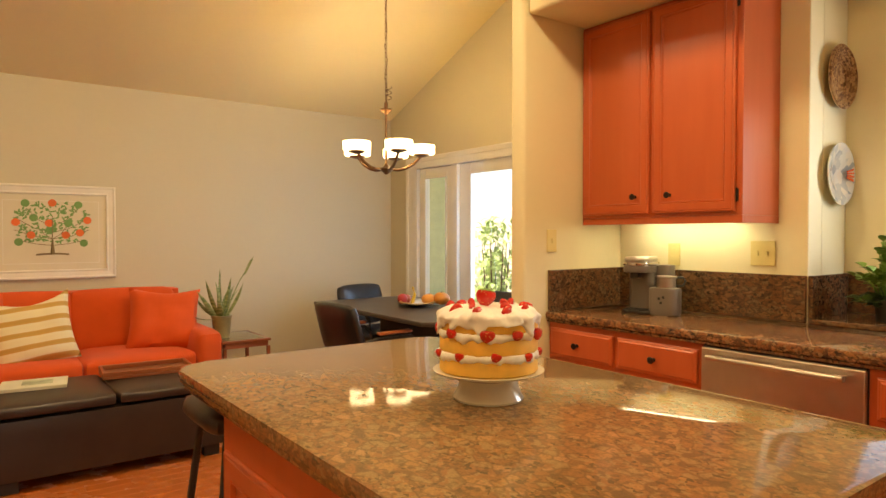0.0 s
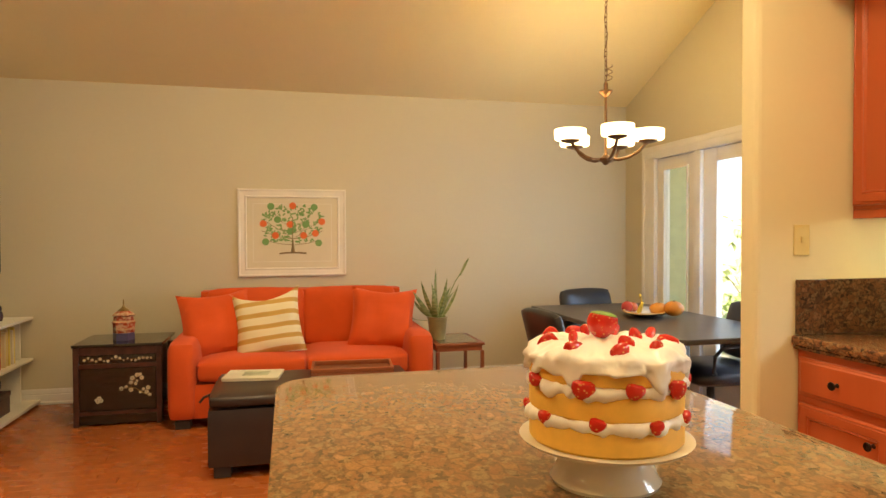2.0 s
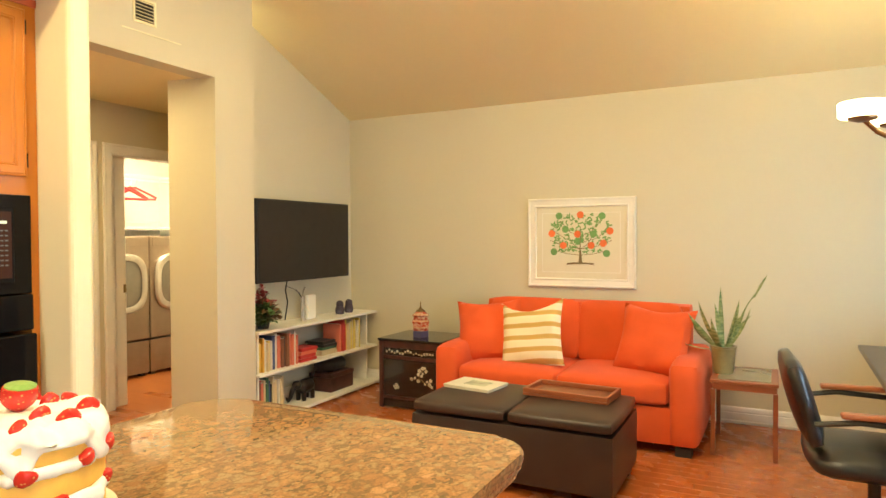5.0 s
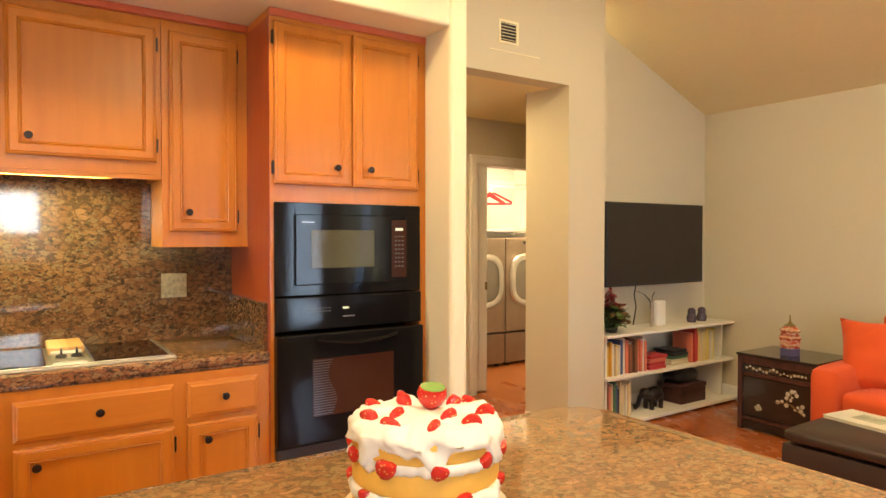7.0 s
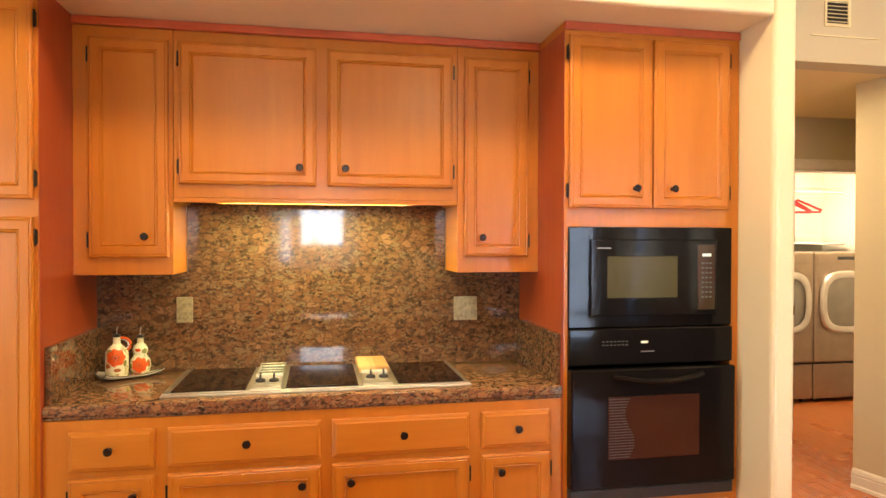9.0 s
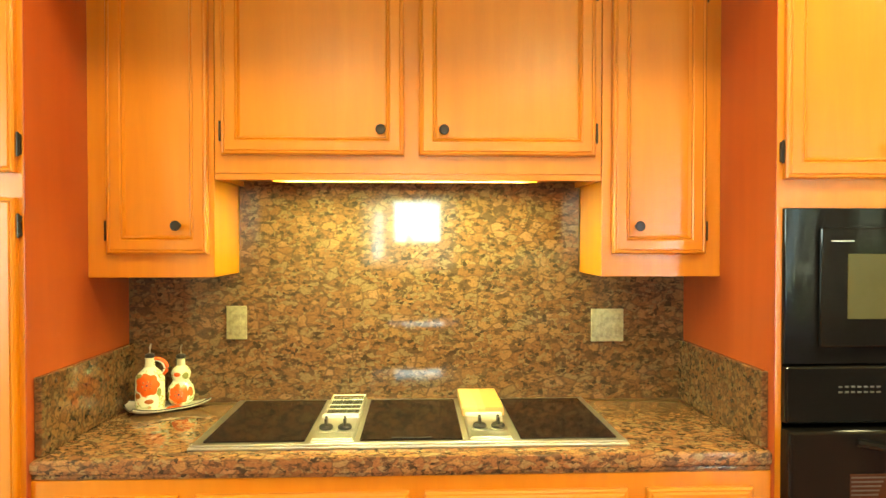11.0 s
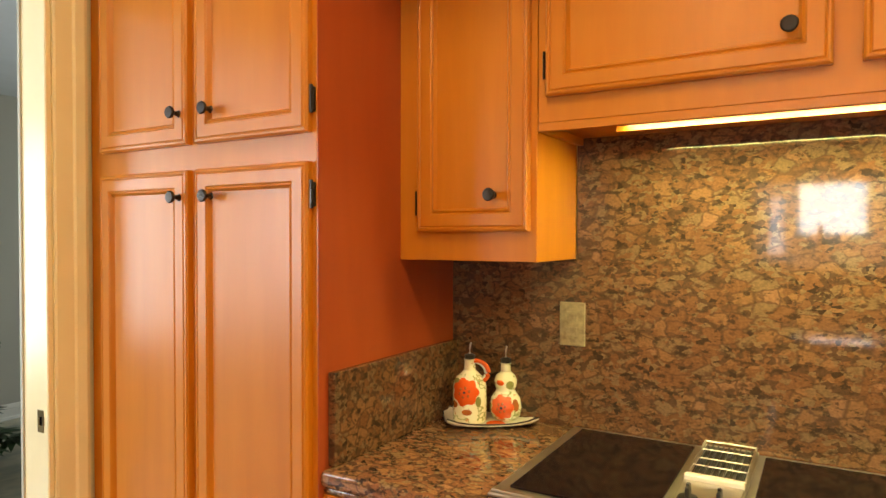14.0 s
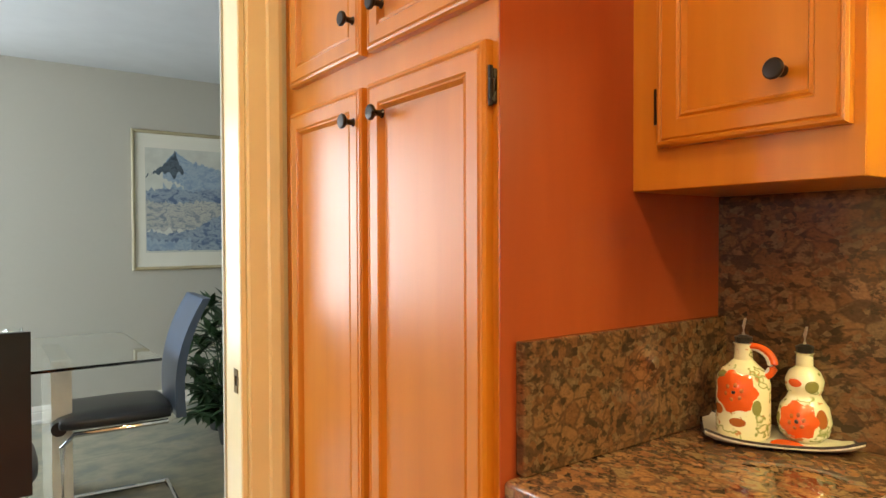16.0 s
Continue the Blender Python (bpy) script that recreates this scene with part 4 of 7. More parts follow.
ca = thing("cake", "three-layer yellow sponge cake with white icing and strawberries", "cake", pose(CX, CY, 0.9155 + 0.066) @ Matrix.Diagonal((1.12, 1.12, 0.98, 1)))
M_SPONGE = plain("yellow_sponge", (0.84, 0.50, 0.10), 0.65, vary=0.10, scale=26)
M_ICING = plain("white_icing", (0.90, 0.89, 0.85), 0.35, vary=0.03, scale=20)
for z in (0.0, 0.049, 0.098):
    part("sponge_layer", lathe([(0, z), (0.098, z), (0.103, z + 0.006), (0.103, z + 0.034), (0.099, z + 0.040), (0, z + 0.040)], 48), M_SPONGE, ca, smooth=True)


def ruffle(z, r, amp, h, seed):
    bm = bmesh.new()
    n, k = 160, 10
    rings = []
    for i in range(n):
        a = 2 * math.pi * i / n
        w = noise.noise(Vector((math.cos(a) * 2.6 + seed, math.sin(a) * 2.6, seed)))
        w2 = noise.noise(Vector((math.cos(a) * 7 + seed, math.sin(a) * 7, 3)))
        w3 = noise.noise(Vector((math.cos(a) * 17 + seed, math.sin(a) * 17, 5)))
        rr, hh = r + amp * (0.8 * w + 0.5 * w2 + 0.25 * w3), h * (1 + 0.45 * w + 0.3 * w2)
        ring = []
        for j in range(k):
            b = 2 * math.pi * j / k
            x, zz = hh * 0.42 * math.cos(b) - h * 0.3, hh * 0.5 * math.sin(b) - 0.006 * max(0, w + w2)
            q = 0.002 * noise.noise(Vector((math.cos(a) * 30, math.sin(a) * 30, j + seed)))
            ring.append(bm.verts.new(((rr + x + q) * math.cos(a), (rr + x + q) * math.sin(a), z + zz)))
        rings.append(ring)
    for i in range(n):
        a, b = rings[i], rings[(i + 1) % n]
        for j in range(k):
            bm.faces.new((a[j], a[(j + 1) % k], b[(j + 1) % k], b[j]))
    return bm


part("icing_layer", ruffle(0.045, 0.104, 0.008, 0.019, 1), M_ICING, ca, smooth=True, sharp=180)
part("icing_layer", ruffle(0.094, 0.104, 0.008, 0.019, 5), M_ICING, ca, smooth=True, sharp=180)
bm = bmesh.new()
n, rows = 200, []
for i in range(n):
    a = 2 * math.pi * i / n
    w = noise.noise(Vector((math.cos(a) * 1.9, math.sin(a) * 1.9, 7.3)))
    w2 = noise.noise(Vector((math.cos(a) * 4.2, math.sin(a) * 4.2, 1.1)))
    drip = 0.013 + 0.034 * max(0, min(1, 0.15 + 1.5 * w + 1.1 * w2)) ** 1.3
    row = []
    for j, (rr, zz) in enumerate([(0.0, 0.152), (0.02, 0.153), (0.04, 0.153), (0.06, 0.152), (0.078, 0.151), (0.092, 0.149), (0.1015, 0.145), (0.107, 0.139), (0.109, 0.134), (0.109, 0.134 - drip * 0.35), (0.1095, 0.134 - drip * 0.7), (0.109, 0.134 - drip * 0.95), (0.106, 0.134 - drip * 1.02), (0.101, 0.134 - drip * 0.98)]):
        q = Vector((math.cos(a) * rr * 30, math.sin(a) * rr * 30, zz * 30))
        zz += (0.011 * noise.noise(q * 1.1) + 0.006 * noise.noise(q * 2.6) + 0.002 * noise.noise(q * 6)) if j < 9 else 0
        rr += (0.009 * noise.noise(q * 1.0 + Vector((3, 1, 4))) + 0.004 * noise.noise(q * 2.4) + 0.0015 * noise.noise(q * 6)) if j > 4 else 0
        row.append(bm.verts.new((math.cos(a) * rr, math.sin(a) * rr, zz)) if j else None)
    rows.append(row)
top = bm.verts.new((0, 0, 0.153))
for i in range(n):
    a, b = rows[i], rows[(i + 1) % n]
    bm.faces.new((top, a[1], b[1]))
    for j in range(1, 13):
        bm.faces.new((a[j], a[j + 1], b[j + 1], b[j]))
part("icing_top", bm, M_ICING, ca, "white icing dripping over the edge", smooth=True, sharp=180)
_n = Nodes("strawberry_skin", 0.25, Coat_Weight=0.3)
_n.color(_n.mix(_n.ramp(_n.cells(160, None, "Distance"), [(0.15, 0.9), (0.28, 0.0)]), (0.62, 0.025, 0.02), (0.75, 0.35, 0.12)))
M_BERRY = _n.m


def berry(parent, m, s, leafy=False):
    b = part("strawberry", lathe([(0, -0.5 * s), (0.22 * s, -0.44 * s), (0.42 * s, -0.2 * s), (0.52 * s, 0.12 * s), (0.47 * s, 0.36 * s), (0.28 * s, 0.48 * s), (0, 0.46 * s)], 16), M_BERRY, parent, smooth=True)
    b.matrix_basis = m
    if leafy:
        part("calyx", lathe([(0, 0.52 * s), (0.2 * s, 0.52 * s), (0.42 * s, 0.44 * s), (0.44 * s, 0.40 * s), (0.2 * s, 0.47 * s)], 10), M_LGREEN, b, "pale green leaf cap")
    return b


berry(ca, pose(0.0, 0.01, 0.173, 0, 12, 0), 0.042, True)
random.seed(4)
for i in range(9):
    a = 2 * math.pi * i / 9 + 0.25
    berry(ca, pose(0.082 * math.cos(a), 0.082 * math.sin(a), 0.151, random.uniform(40, 100), random.uniform(-20, 20), random.uniform(0, 360)) @ Matrix.Diagonal((0.62, 1.0, 1.25, 1)), 0.024)
for i in range(4):
    a = 2 * math.pi * i / 4 + 0.1
    berry(ca, pose(0.050 * math.cos(a), 0.050 * math.sin(a), 0.156, random.uniform(30, 100), 0, random.uniform(0, 360)) @ Matrix.Diagonal((0.60, 1.0, 1.25, 1)), 0.021)
for k, z in ((0, 0.047), (1, 0.096)):
    for i in range(9):
        a = 2 * math.pi * (i + 0.5 * k) / 9 + random.uniform(-0.15, 0.15)
        berry(ca, pose(0.105 * math.cos(a), 0.105 * math.sin(a), z + random.uniform(-0.003, 0.003), random.uniform(-35, 35), 0, math.degrees(a)) @ Matrix.Diagonal((0.7, 1.05, 1.0, 1)), random.uniform(0.022, 0.029) if k else 0.020)

# ---- east counter ----
be = thing("base_cabinet", "red cherry base cabinets with drawers over closed doors", "cabinet", place_e(2.764, 3.955))
part("body", boxes([((0, 0, 0.09), (0.845, 0.556, 0.861)), ((0, 0.05, 0), (0.845, 0.5, 0.09)), ((1.443, 0, 0.09), (3.4, 0.556, 0.861)), ((1.443, 0.05, 0), (3.4, 0.5, 0.09))], 0.0015, 1), M_RED, be)
for a, b, k in ((0.02, 0.405, 0.2), (0.43, 0.83, 0.63)):
    front(be, "drawer", a, b, 0.695, 0.835, (k, 0.765), mat=M_RED)
    front(be, "door", a, b, 0.12, 0.665, (b - 0.06 if k < 0.3 else a + 0.06, 0.6), mat=M_RED)
for a in (1.47, 1.95, 2.43, 2.91):
    front(be, "drawer", a, a + 0.45, 0.695, 0.835, (a + 0.22, 0.765), mat=M_RED)
    front(be, "door", a, a + 0.45, 0.12, 0.665, (a + 0.06, 0.6), mat=M_RED)
dw = thing("dishwasher", "brushed steel dishwasher with a long bar handle", "dishwasher", place_e(1.914, 3.955))
part("door", one((0.004, -0.025, 0.10), (0.590, 0.0, 0.855), 0.006), M_STEEL, dw)
part("tub", one((0.0, 0.001, 0.10), (0.594, 0.5, 0.861)), M_BLKM, dw)
hb = part("handle", tube([(0.05, -0.062, 0.822), (0.54, -0.062, 0.822)], 0.011, 10), M_STEEL, dw, "long steel bar handle", smooth=True)
for x in (0.09, 0.50):
    part("post", tube([(x, -0.055, 0.822), (x, -0.024, 0.822)], 0.007, 8), M_STEEL, hb)
ce = counter_top("countertop", [(3.925, 2.763), (3.925, -0.6), (4.511, -0.6), (4.511, 2.763)], "brown speckled granite countertop under the window side")
for _lo, _hi in (((3.94, 2.743, 0.916), (4.49, 2.763, 1.122)), ((4.491, 1.766, 0.916), (4.511, 2.763, 1.122)), ((4.512, 1.744, 0.916), (4.87, 1.762, 1.122)), ((4.866, 0.152, 0.941), (4.884, 1.743, 1.118))):
    part("upstand", one(_lo, _hi, 0.002), M_GRAN, ce)
sl = thing("granite_ledge", "brown granite ledge in the window recess behind the sink", "ledge")
part("slab", one((4.47, 0.153, 0.916), (4.864, 1.742, 0.940), 0.006), M_GRAN, sl)
ue = thing("wall_cabinet", "red cherry wall cabinet with two closed doors over coffee machine", "wall cabinet", place_e(2.763, 4.20))
carcass(ue, 0.872, 0.312, 1.385, 2.378, mat=M_RED)
part("valance", boxes([((0, 0, 1.352), (0.872, 0.018, 1.3845)), ((0.854, 0.0185, 1.352), (0.872, 0.312, 1.3845))], 0.001, 1), M_RED, ue)
front(ue, "door", 0.012, 0.418, 1.40, 2.36, (0.345, 1.483), 0, mat=M_RED)
front(ue, "door", 0.438, 0.845, 1.40, 2.36, (0.535, 1.483), 1, mat=M_RED)
ul = thing("undercabinet_lamp", "slim lit fluorescent lamp under the red wall cabinet", "lamp", place_e(2.62, 4.38))
part("housing", one((0, 0, 1.378), (0.62, 0.09, 1.3845), 0.0005), M_WHITE, ul)
part("tube", one((0.02, 0.015, 1.372), (0.60, 0.06, 1.3775), 0.0008), M_TUBE, ul, "glowing pale tube")
outlet("light_switch", pose(3.965, 2.7645, 1.27), 0.07, 0.115, "ivory single light switch on the cream wall", M_PLASTIC, 1, True)
outlet("light_switch", pose(4.5125, 1.96, 1.215, 0, 0, -90), 0.115, 0.115, "ivory double switch plate over the granite upstand", M_PLASTIC, 2, True)
outlet("wall_outlet", pose(4.5125, 2.42, 1.20, 0, 0, -90), 0.07, 0.115, "ivory outlet plate behind the coffee machine", M_PLASTIC)

# ---- sofa ----
so = thing("sofa", "orange red fabric sofa with matching cushions on dark feet", "sofa", pose(1.29, 5.27, 0))
SW, SD = 1.83, 0.92
part("base", soft_box((0.02, 0.03, 0.06), (SW - 0.02, SD, 0.30), 0.004, 5, 1, 0.15), M_SOFA, so, smooth=True)
for x in (0.0, SW - 0.19):
    part("arm", soft_box((x, 0.0, 0.055), (x + 0.19, SD, 0.585), 0.012, 8, 2 + x, 0.55), M_SOFA, so, smooth=True)
part("back_frame", soft_box((0.13, SD - 0.20, 0.30), (SW - 0.13, SD, 0.872), 0.002, 6, 4, 0.22), M_SOFA, so, smooth=True)
for x in (0.19, SW / 2):
    part("seat_cushion", soft_box((x, 0.01, 0.30), (x + SW / 2 - 0.19, SD - 0.2, 0.455), 0.014, 9, 5 + x, 0.55), M_SOFA, so, smooth=True)
    c = part("back_cushion", soft_box((x, -0.08, 0.0), (x + SW / 2 - 0.192, 0.08, 0.45), 0.012, 9, 7 + x, 0.5), M_SOFA, so, smooth=True)
    c.matrix_basis = pose(0, SD - 0.27, 0.435, -12, 0, 0)
for x in (0.05, SW - 0.15):
    for y in (0.03, SD - 0.12):
        part("foot", one((x, y, 0), (x + 0.10, y + 0.09, 0.056), 0.005), M_BLKM, so)
for x, rz, s, rx in ((1.575, 14, 1, -24), (2.79, -12, 2, -22)):
    p = thing("throw_pillow", "plump orange red throw pillow leaning in the sofa corner", "pillow", pose(x, 5.66, 0.665, rx, -4 if x < 2 else 3, rz))
    part("cover", cushion(0.51, 0.48, 0.18, s, 14, 0.045, 0.02), M_SOFA, p, smooth=True)
p = thing("throw_pillow", "cream throw pillow with ochre stripes on the orange sofa", "pillow", pose(1.94, 5.59, 0.665, -20, -8, -3))
part("cover", cushion(0.50, 0.50, 0.16, 9, 16, 0.11, 0.025), M_STRIPE, p, smooth=True)

# ---- ottoman ----
ot = thing("ottoman", "long dark brown leather storage ottoman with two padded lids", "ottoman", pose(1.66, 4.29, 0))
OW, OD = 1.15, 0.66
part("body", soft_box((0, 0, 0.06), (OW, OD, 0.375), 0.004, 6, 1, 0.12), M_LEATHER, ot, smooth=True)
for x in (0.008, OW / 2 + 0.006):
    part("lid", soft_box((x, 0.005, 0.378), (x + OW / 2 - 0.014, OD - 0.005, 0.445), 0.008, 8, 2 + x, 0.7), M_LEATHER, ot, smooth=True)
for x in (0.03, OW - 0.12):
    for y in (0.03, OD - 0.12):
        part("foot", one((x, y, 0), (x + 0.09, y + 0.09, 0.062), 0.006), M_BLKM, ot)
part("pull_tab", tube([(0.0, 0.33, 0.39), (-0.05, 0.33, 0.37), (-0.075, 0.33, 0.34)], 0.008, 6), M_LEATHER, ot, "leather pull tab")
M_PAPER = plain("paper", (0.62, 0.58, 0.46), 0.7, vary=0.03)
bkst = thing("magazine", "pale magazine lying on the ottoman lid", "magazine", pose(1.88, 4.72, 0.452, 0, 0, -8))
part("pages", one((-0.16, -0.12, 0), (0.16, 0.12, 0.016), 0.002), M_PAPER, bkst)
part("cover", one((-0.162, -0.122, 0.0165), (0.162, 0.122, 0.019)), plain("magazine_cover", (0.60, 0.60, 0.50), 0.35), bkst)
part("picture", one((-0.06, -0.05, 0.0195), (0.09, 0.06, 0.0205)), plain("green_grey_print", (0.30, 0.34, 0.24), 0.4, vary=0.5, scale=20), bkst)
ty = thing("serving_tray", "carved red brown wooden tray on the ottoman", "tray", pose(2.47, 4.76, 0.452, 0, 0, -4))
part("bottom", one((-0.25, -0.135, 0), (0.25, 0.135, 0.014), 0.003), M_WOODRED, ty)
part("rim", boxes([((-0.25, -0.135, 0.0145), (0.25, -0.117, 0.042)), ((-0.25, 0.117, 0.0145), (0.25, 0.135, 0.042)), ((-0.25, -0.116, 0.0145), (-0.232, 0.116, 0.042)), ((0.232, -0.116, 0.0145), (0.25, 0.116, 0.042))], 0.004), M_WOODRED, ty)
part("inlay", one((-0.20, -0.09, 0.0145), (0.20, 0.09, 0.018), 0.001, 1), cabinet_wood("amber_inlay", (0.13, 0.04, 0.018), (0.19, 0.06, 0.025), (0.24, 0.085, 0.035), 0), ty, "amber wood inlay")

# ---- lacquer chest ----
ch = thing("lacquer_chest", "black lacquer chest with painted blossoms beside the sofa", "chest", pose(0.665, 5.515, 0))
CWd, CD, CH = 0.56, 0.50, 0.56
M_LACQ = shiny("black_lacquer", (0.014, 0.011, 0.010), 0.16, Coat_Weight=0.5)
M_EDGE = plain("worn_red_lacquer", (0.06, 0.02, 0.014), 0.35, vary=0.5, scale=12)
M_PEARL = shiny("pearl_inlay", (0.55, 0.50, 0.36), 0.25)
part("body", one((0.02, 0.02, 0.05), (CWd - 0.02, CD, CH - 0.02), 0.003), M_LACQ, ch)
for _lo, _hi in (((0, 0, 0), (0.035, 0.04, CH - 0.02)), ((CWd - 0.035, 0, 0), (CWd, 0.04, CH - 0.02)), ((0.035, 0.005, CH - 0.075), (CWd - 0.035, 0.03, CH - 0.02)), ((0.035, 0.005, 0.395), (CWd - 0.035, 0.03, 0.425)), ((0.035, 0.005, 0.075), (CWd - 0.035, 0.03, 0.10)), ((0, CD - 0.04, 0), (0.035, CD, 0.5)), ((CWd - 0.035, CD - 0.04, 0), (CWd, CD, 0.5))):
    part("frame_bar", one(_lo, _hi, 0.003), M_EDGE, ch)
part("top", one((-0.008, -0.008, CH - 0.02), (CWd + 0.008, CD, CH), 0.005), M_LACQ, ch)
part("apron", one((0.035, 0.012, 0.01), (CWd - 0.035, 0.03, 0.072), 0.003), M_LACQ, ch)
part("drawer", one((0.04, 0.008, 0.43), (CWd - 0.04, 0.02, 0.48), 0.002), M_LACQ, ch)
part("door", one((0.04, 0.008, 0.105), (CWd - 0.04, 0.02, 0.39), 0.002), M_LACQ, ch)
random.seed(11)


def blossom(x, z, s, y=0.006):
    bm = bmesh.new()
    for k in range(5):
        a = k * 2 * math.pi / 5 + x * 30
        cx, cz = x + s * 0.6 * math.cos(a), z + s * 0.6 * math.sin(a)
        ring = [bm.verts.new((cx + s * 0.5 * math.cos(b * math.pi / 3), y, cz + s * 0.5 * math.sin(b * math.pi / 3))) for b in range(6)]
        tip = bm.verts.new((cx, y - 0.002, cz))
        for j in range(6):
            bm.faces.new((ring[j], ring[(j + 1) % 6], tip))
    part("blossom", bm, M_PEARL, ch)


for i in range(18):
    blossom(0.07 + 0.42 * i / 17, 0.455 + random.uniform(-0.014, 0.016), random.uniform(0.006, 0.012))
for x, z in ((0.40, 0.34), (0.37, 0.32), (0.43, 0.32), (0.36, 0.29), (0.39, 0.28), (0.42, 0.345), (0.44, 0.24), (0.42, 0.22), (0.46, 0.22), (0.48, 0.20), (0.47, 0.25), (0.33, 0.26), (0.36, 0.24), (0.30, 0.25), (0.40, 0.30), (0.14, 0.18), (0.16, 0.19), (0.15, 0.165), (0.17, 0.175)):
    blossom(x, z, random.uniform(0.009, 0.016))
bm = tube([(0.28, 0.0065, 0.24), (0.34, 0.0065, 0.255), (0.39, 0.0065, 0.25), (0.43, 0.0065, 0.22), (0.48, 0.0065, 0.19)], 0.003, 5)
tube([(0.36, 0.0065, 0.255), (0.38, 0.0065, 0.30), (0.41, 0.0065, 0.34)], 0.0025, 5, bm)
tube([(0.10, 0.0065, 0.445), (0.22, 0.0065, 0.455), (0.34, 0.0065, 0.450), (0.46, 0.0065, 0.46)], 0.002, 5, bm)
part("branch_inlay", bm, M_BRASS, ch)

# temple jar
M_JAR = Nodes("banded_painted_jar", 0.25)
M_JAR.color(M_JAR.mix(M_JAR.ramp(M_JAR.noise(40, detail=2), [(0.45, 0.0), (0.6, 0.6)]), M_JAR.ramp(M_JAR.wave(3.0, None, 1.5, "Z"), [(0.2, (0.45, 0.07, 0.03)), (0.5, (0.55, 0.33, 0.18)), (0.8, (0.30, 0.05, 0.03))]), (0.6, 0.45, 0.3)))
jr = thing("temple_jar", "red and cream temple-shaped jar on the lacquer chest", "jar", pose(0.94, 5.72, 0.5605))
part("base", lathe([(0, 0), (0.072, 0), (0.072, 0.05), (0, 0.05)], 6), plain("indigo_band", (0.07, 0.06, 0.13), 0.3), jr)
part("body", lathe([(0, 0.051), (0.072, 0.051), (0.074, 0.11), (0.082, 0.125), (0.070, 0.135), (0.066, 0.165), (0.078, 0.175), (0.045, 0.20), (0.03, 0.205), (0, 0.205)], 6), M_JAR.m, jr)
part("roof", lathe([(0, 0.206), (0.042, 0.206), (0.034, 0.216), (0.014, 0.228), (0.006, 0.245), (0.004, 0.28), (0, 0.29)], 10), M_BRASS, jr, "pointed bronze lid")

# ---- end table and snake plant ----
et = thing("end_table", "low red brown wooden end table beside the sofa", "side table", pose(3.16, 5.43, 0))
part("top", one((0, 0, 0.455), (0.385, 0.52, 0.475), 0.004), M_WOODRED, et)
part("glass_inset", one((0.04, 0.04, 0.4755), (0.345, 0.48, 0.4785), 0.001, 1), shiny("smoky_glass_inset", (0.25, 0.22, 0.15), 0.06), et)
part("apron", boxes([((0.02, 0.012, 0.415), (0.365, 0.03, 0.4545)), ((0.02, 0.49, 0.415), (0.365, 0.508, 0.4545)), ((0.012, 0.031, 0.415), (0.03, 0.489, 0.4545)), ((0.355, 0.031, 0.415), (0.373, 0.489, 0.4545))], 0.002), M_WOODRED, et)
for x in (0.005, 0.355):
    for y in (0.005, 0.49):
        part("leg", one((x, y, 0), (x + 0.026, y + 0.026, 0.4148), 0.002), M_WOODRED, et)


def blade(bm, base, top, w, bend, twist=0.0, n=8):
    base, top = Vector(base), Vector(top)
    d = (top - base)
    side = d.cross(Vector((math.cos(twist), math.sin(twist), 0))).normalized()
    nrm = d.cross(side).normalized()
    prev = None
    for i in range(n + 1):
        t = i / n
        c = base + d * t + nrm * bend * math.sin(math.pi * t * 0.6)
        k = w * (0.55 + 0.6 * math.sin(math.pi * min(1, t * 0.9))) * (1 - t ** 4)
        row = [bm.verts.new(c - side * k), bm.verts.new(c + nrm * k * 0.35), bm.verts.new(c + side * k)]
        if prev:
            for a in (0, 1):
                bm.faces.new((prev[a], prev[a + 1], row[a + 1], row[a]))
        prev = row


sn = thing("snake_plant", "snake plant in an olive ceramic pot on the table", "potted plant", pose(3.225, 5.66, 0.479))
part("pot", lathe([(0, 0), (0.058, 0), (0.064, 0.03), (0.074, 0.13), (0.078, 0.165), (0.083, 0.168), (0.082, 0.178), (0.070, 0.178), (0.068, 0.16), (0, 0.158)], 28), plain("olive_ceramic", (0.24, 0.20, 0.09), 0.3, vary=0.3), sn, smooth=True)
_n = Nodes("banded_snake_leaf", 0.4)
_n.color(_n.mix(_n.ramp(_n.noise(22, _n.at((1, 1, 3))), [(0.4, 0.0), (0.62, 0.8)]), (0.12, 0.18, 0.05), (0.36, 0.38, 0.16)))
M_SNAKE = _n.m
random.seed(21)
for dx, dy, h, tw, bend in ((0.02, 0.0, 0.42, 0, 0.03), (0.06, 0.01, 0.36, 1, -0.04), (-0.06, 0.02, 0.32, 2, 0.05), (-0.17, 0.0, 0.26, 1.4, 0.07), (0.0, -0.03, 0.45, 2.2, -0.03), (-0.20, -0.05, 0.16, 0.2, 0.09), (0.12, 0.02, 0.27, 1.9, -0.06), (-0.10, -0.03, 0.36, 0.9, 0.05),
                             (0.04, 0.03, 0.33, 2.8, 0.04), (-0.04, -0.05, 0.25, 1.2, 0.06), (0.10, -0.05, 0.32, 0.4, -0.05), (0.17, 0.0, 0.20, 2.5, -0.08), (-0.12, 0.05, 0.20, 0.7, 0.08), (0.08, 0.06, 0.23, 1.6, -0.07)):
    bm = bmesh.new()
    blade(bm, (dx * 0.2, dy * 0.4, 0.15), (dx * 1.2, dy * 1.3, 0.165 + h * 0.88), 0.0165, bend, tw)
    part("leaf", bm, M_SNAKE, sn, smooth=True)
part("stem", tube([(0.02, -0.01, 0.155), (0.07, -0.01, 0.30), (0.14, -0.02, 0.45), (0.185, -0.02, 0.52)], 0.004, 6), M_SNAKE, sn)
bm = bmesh.new()
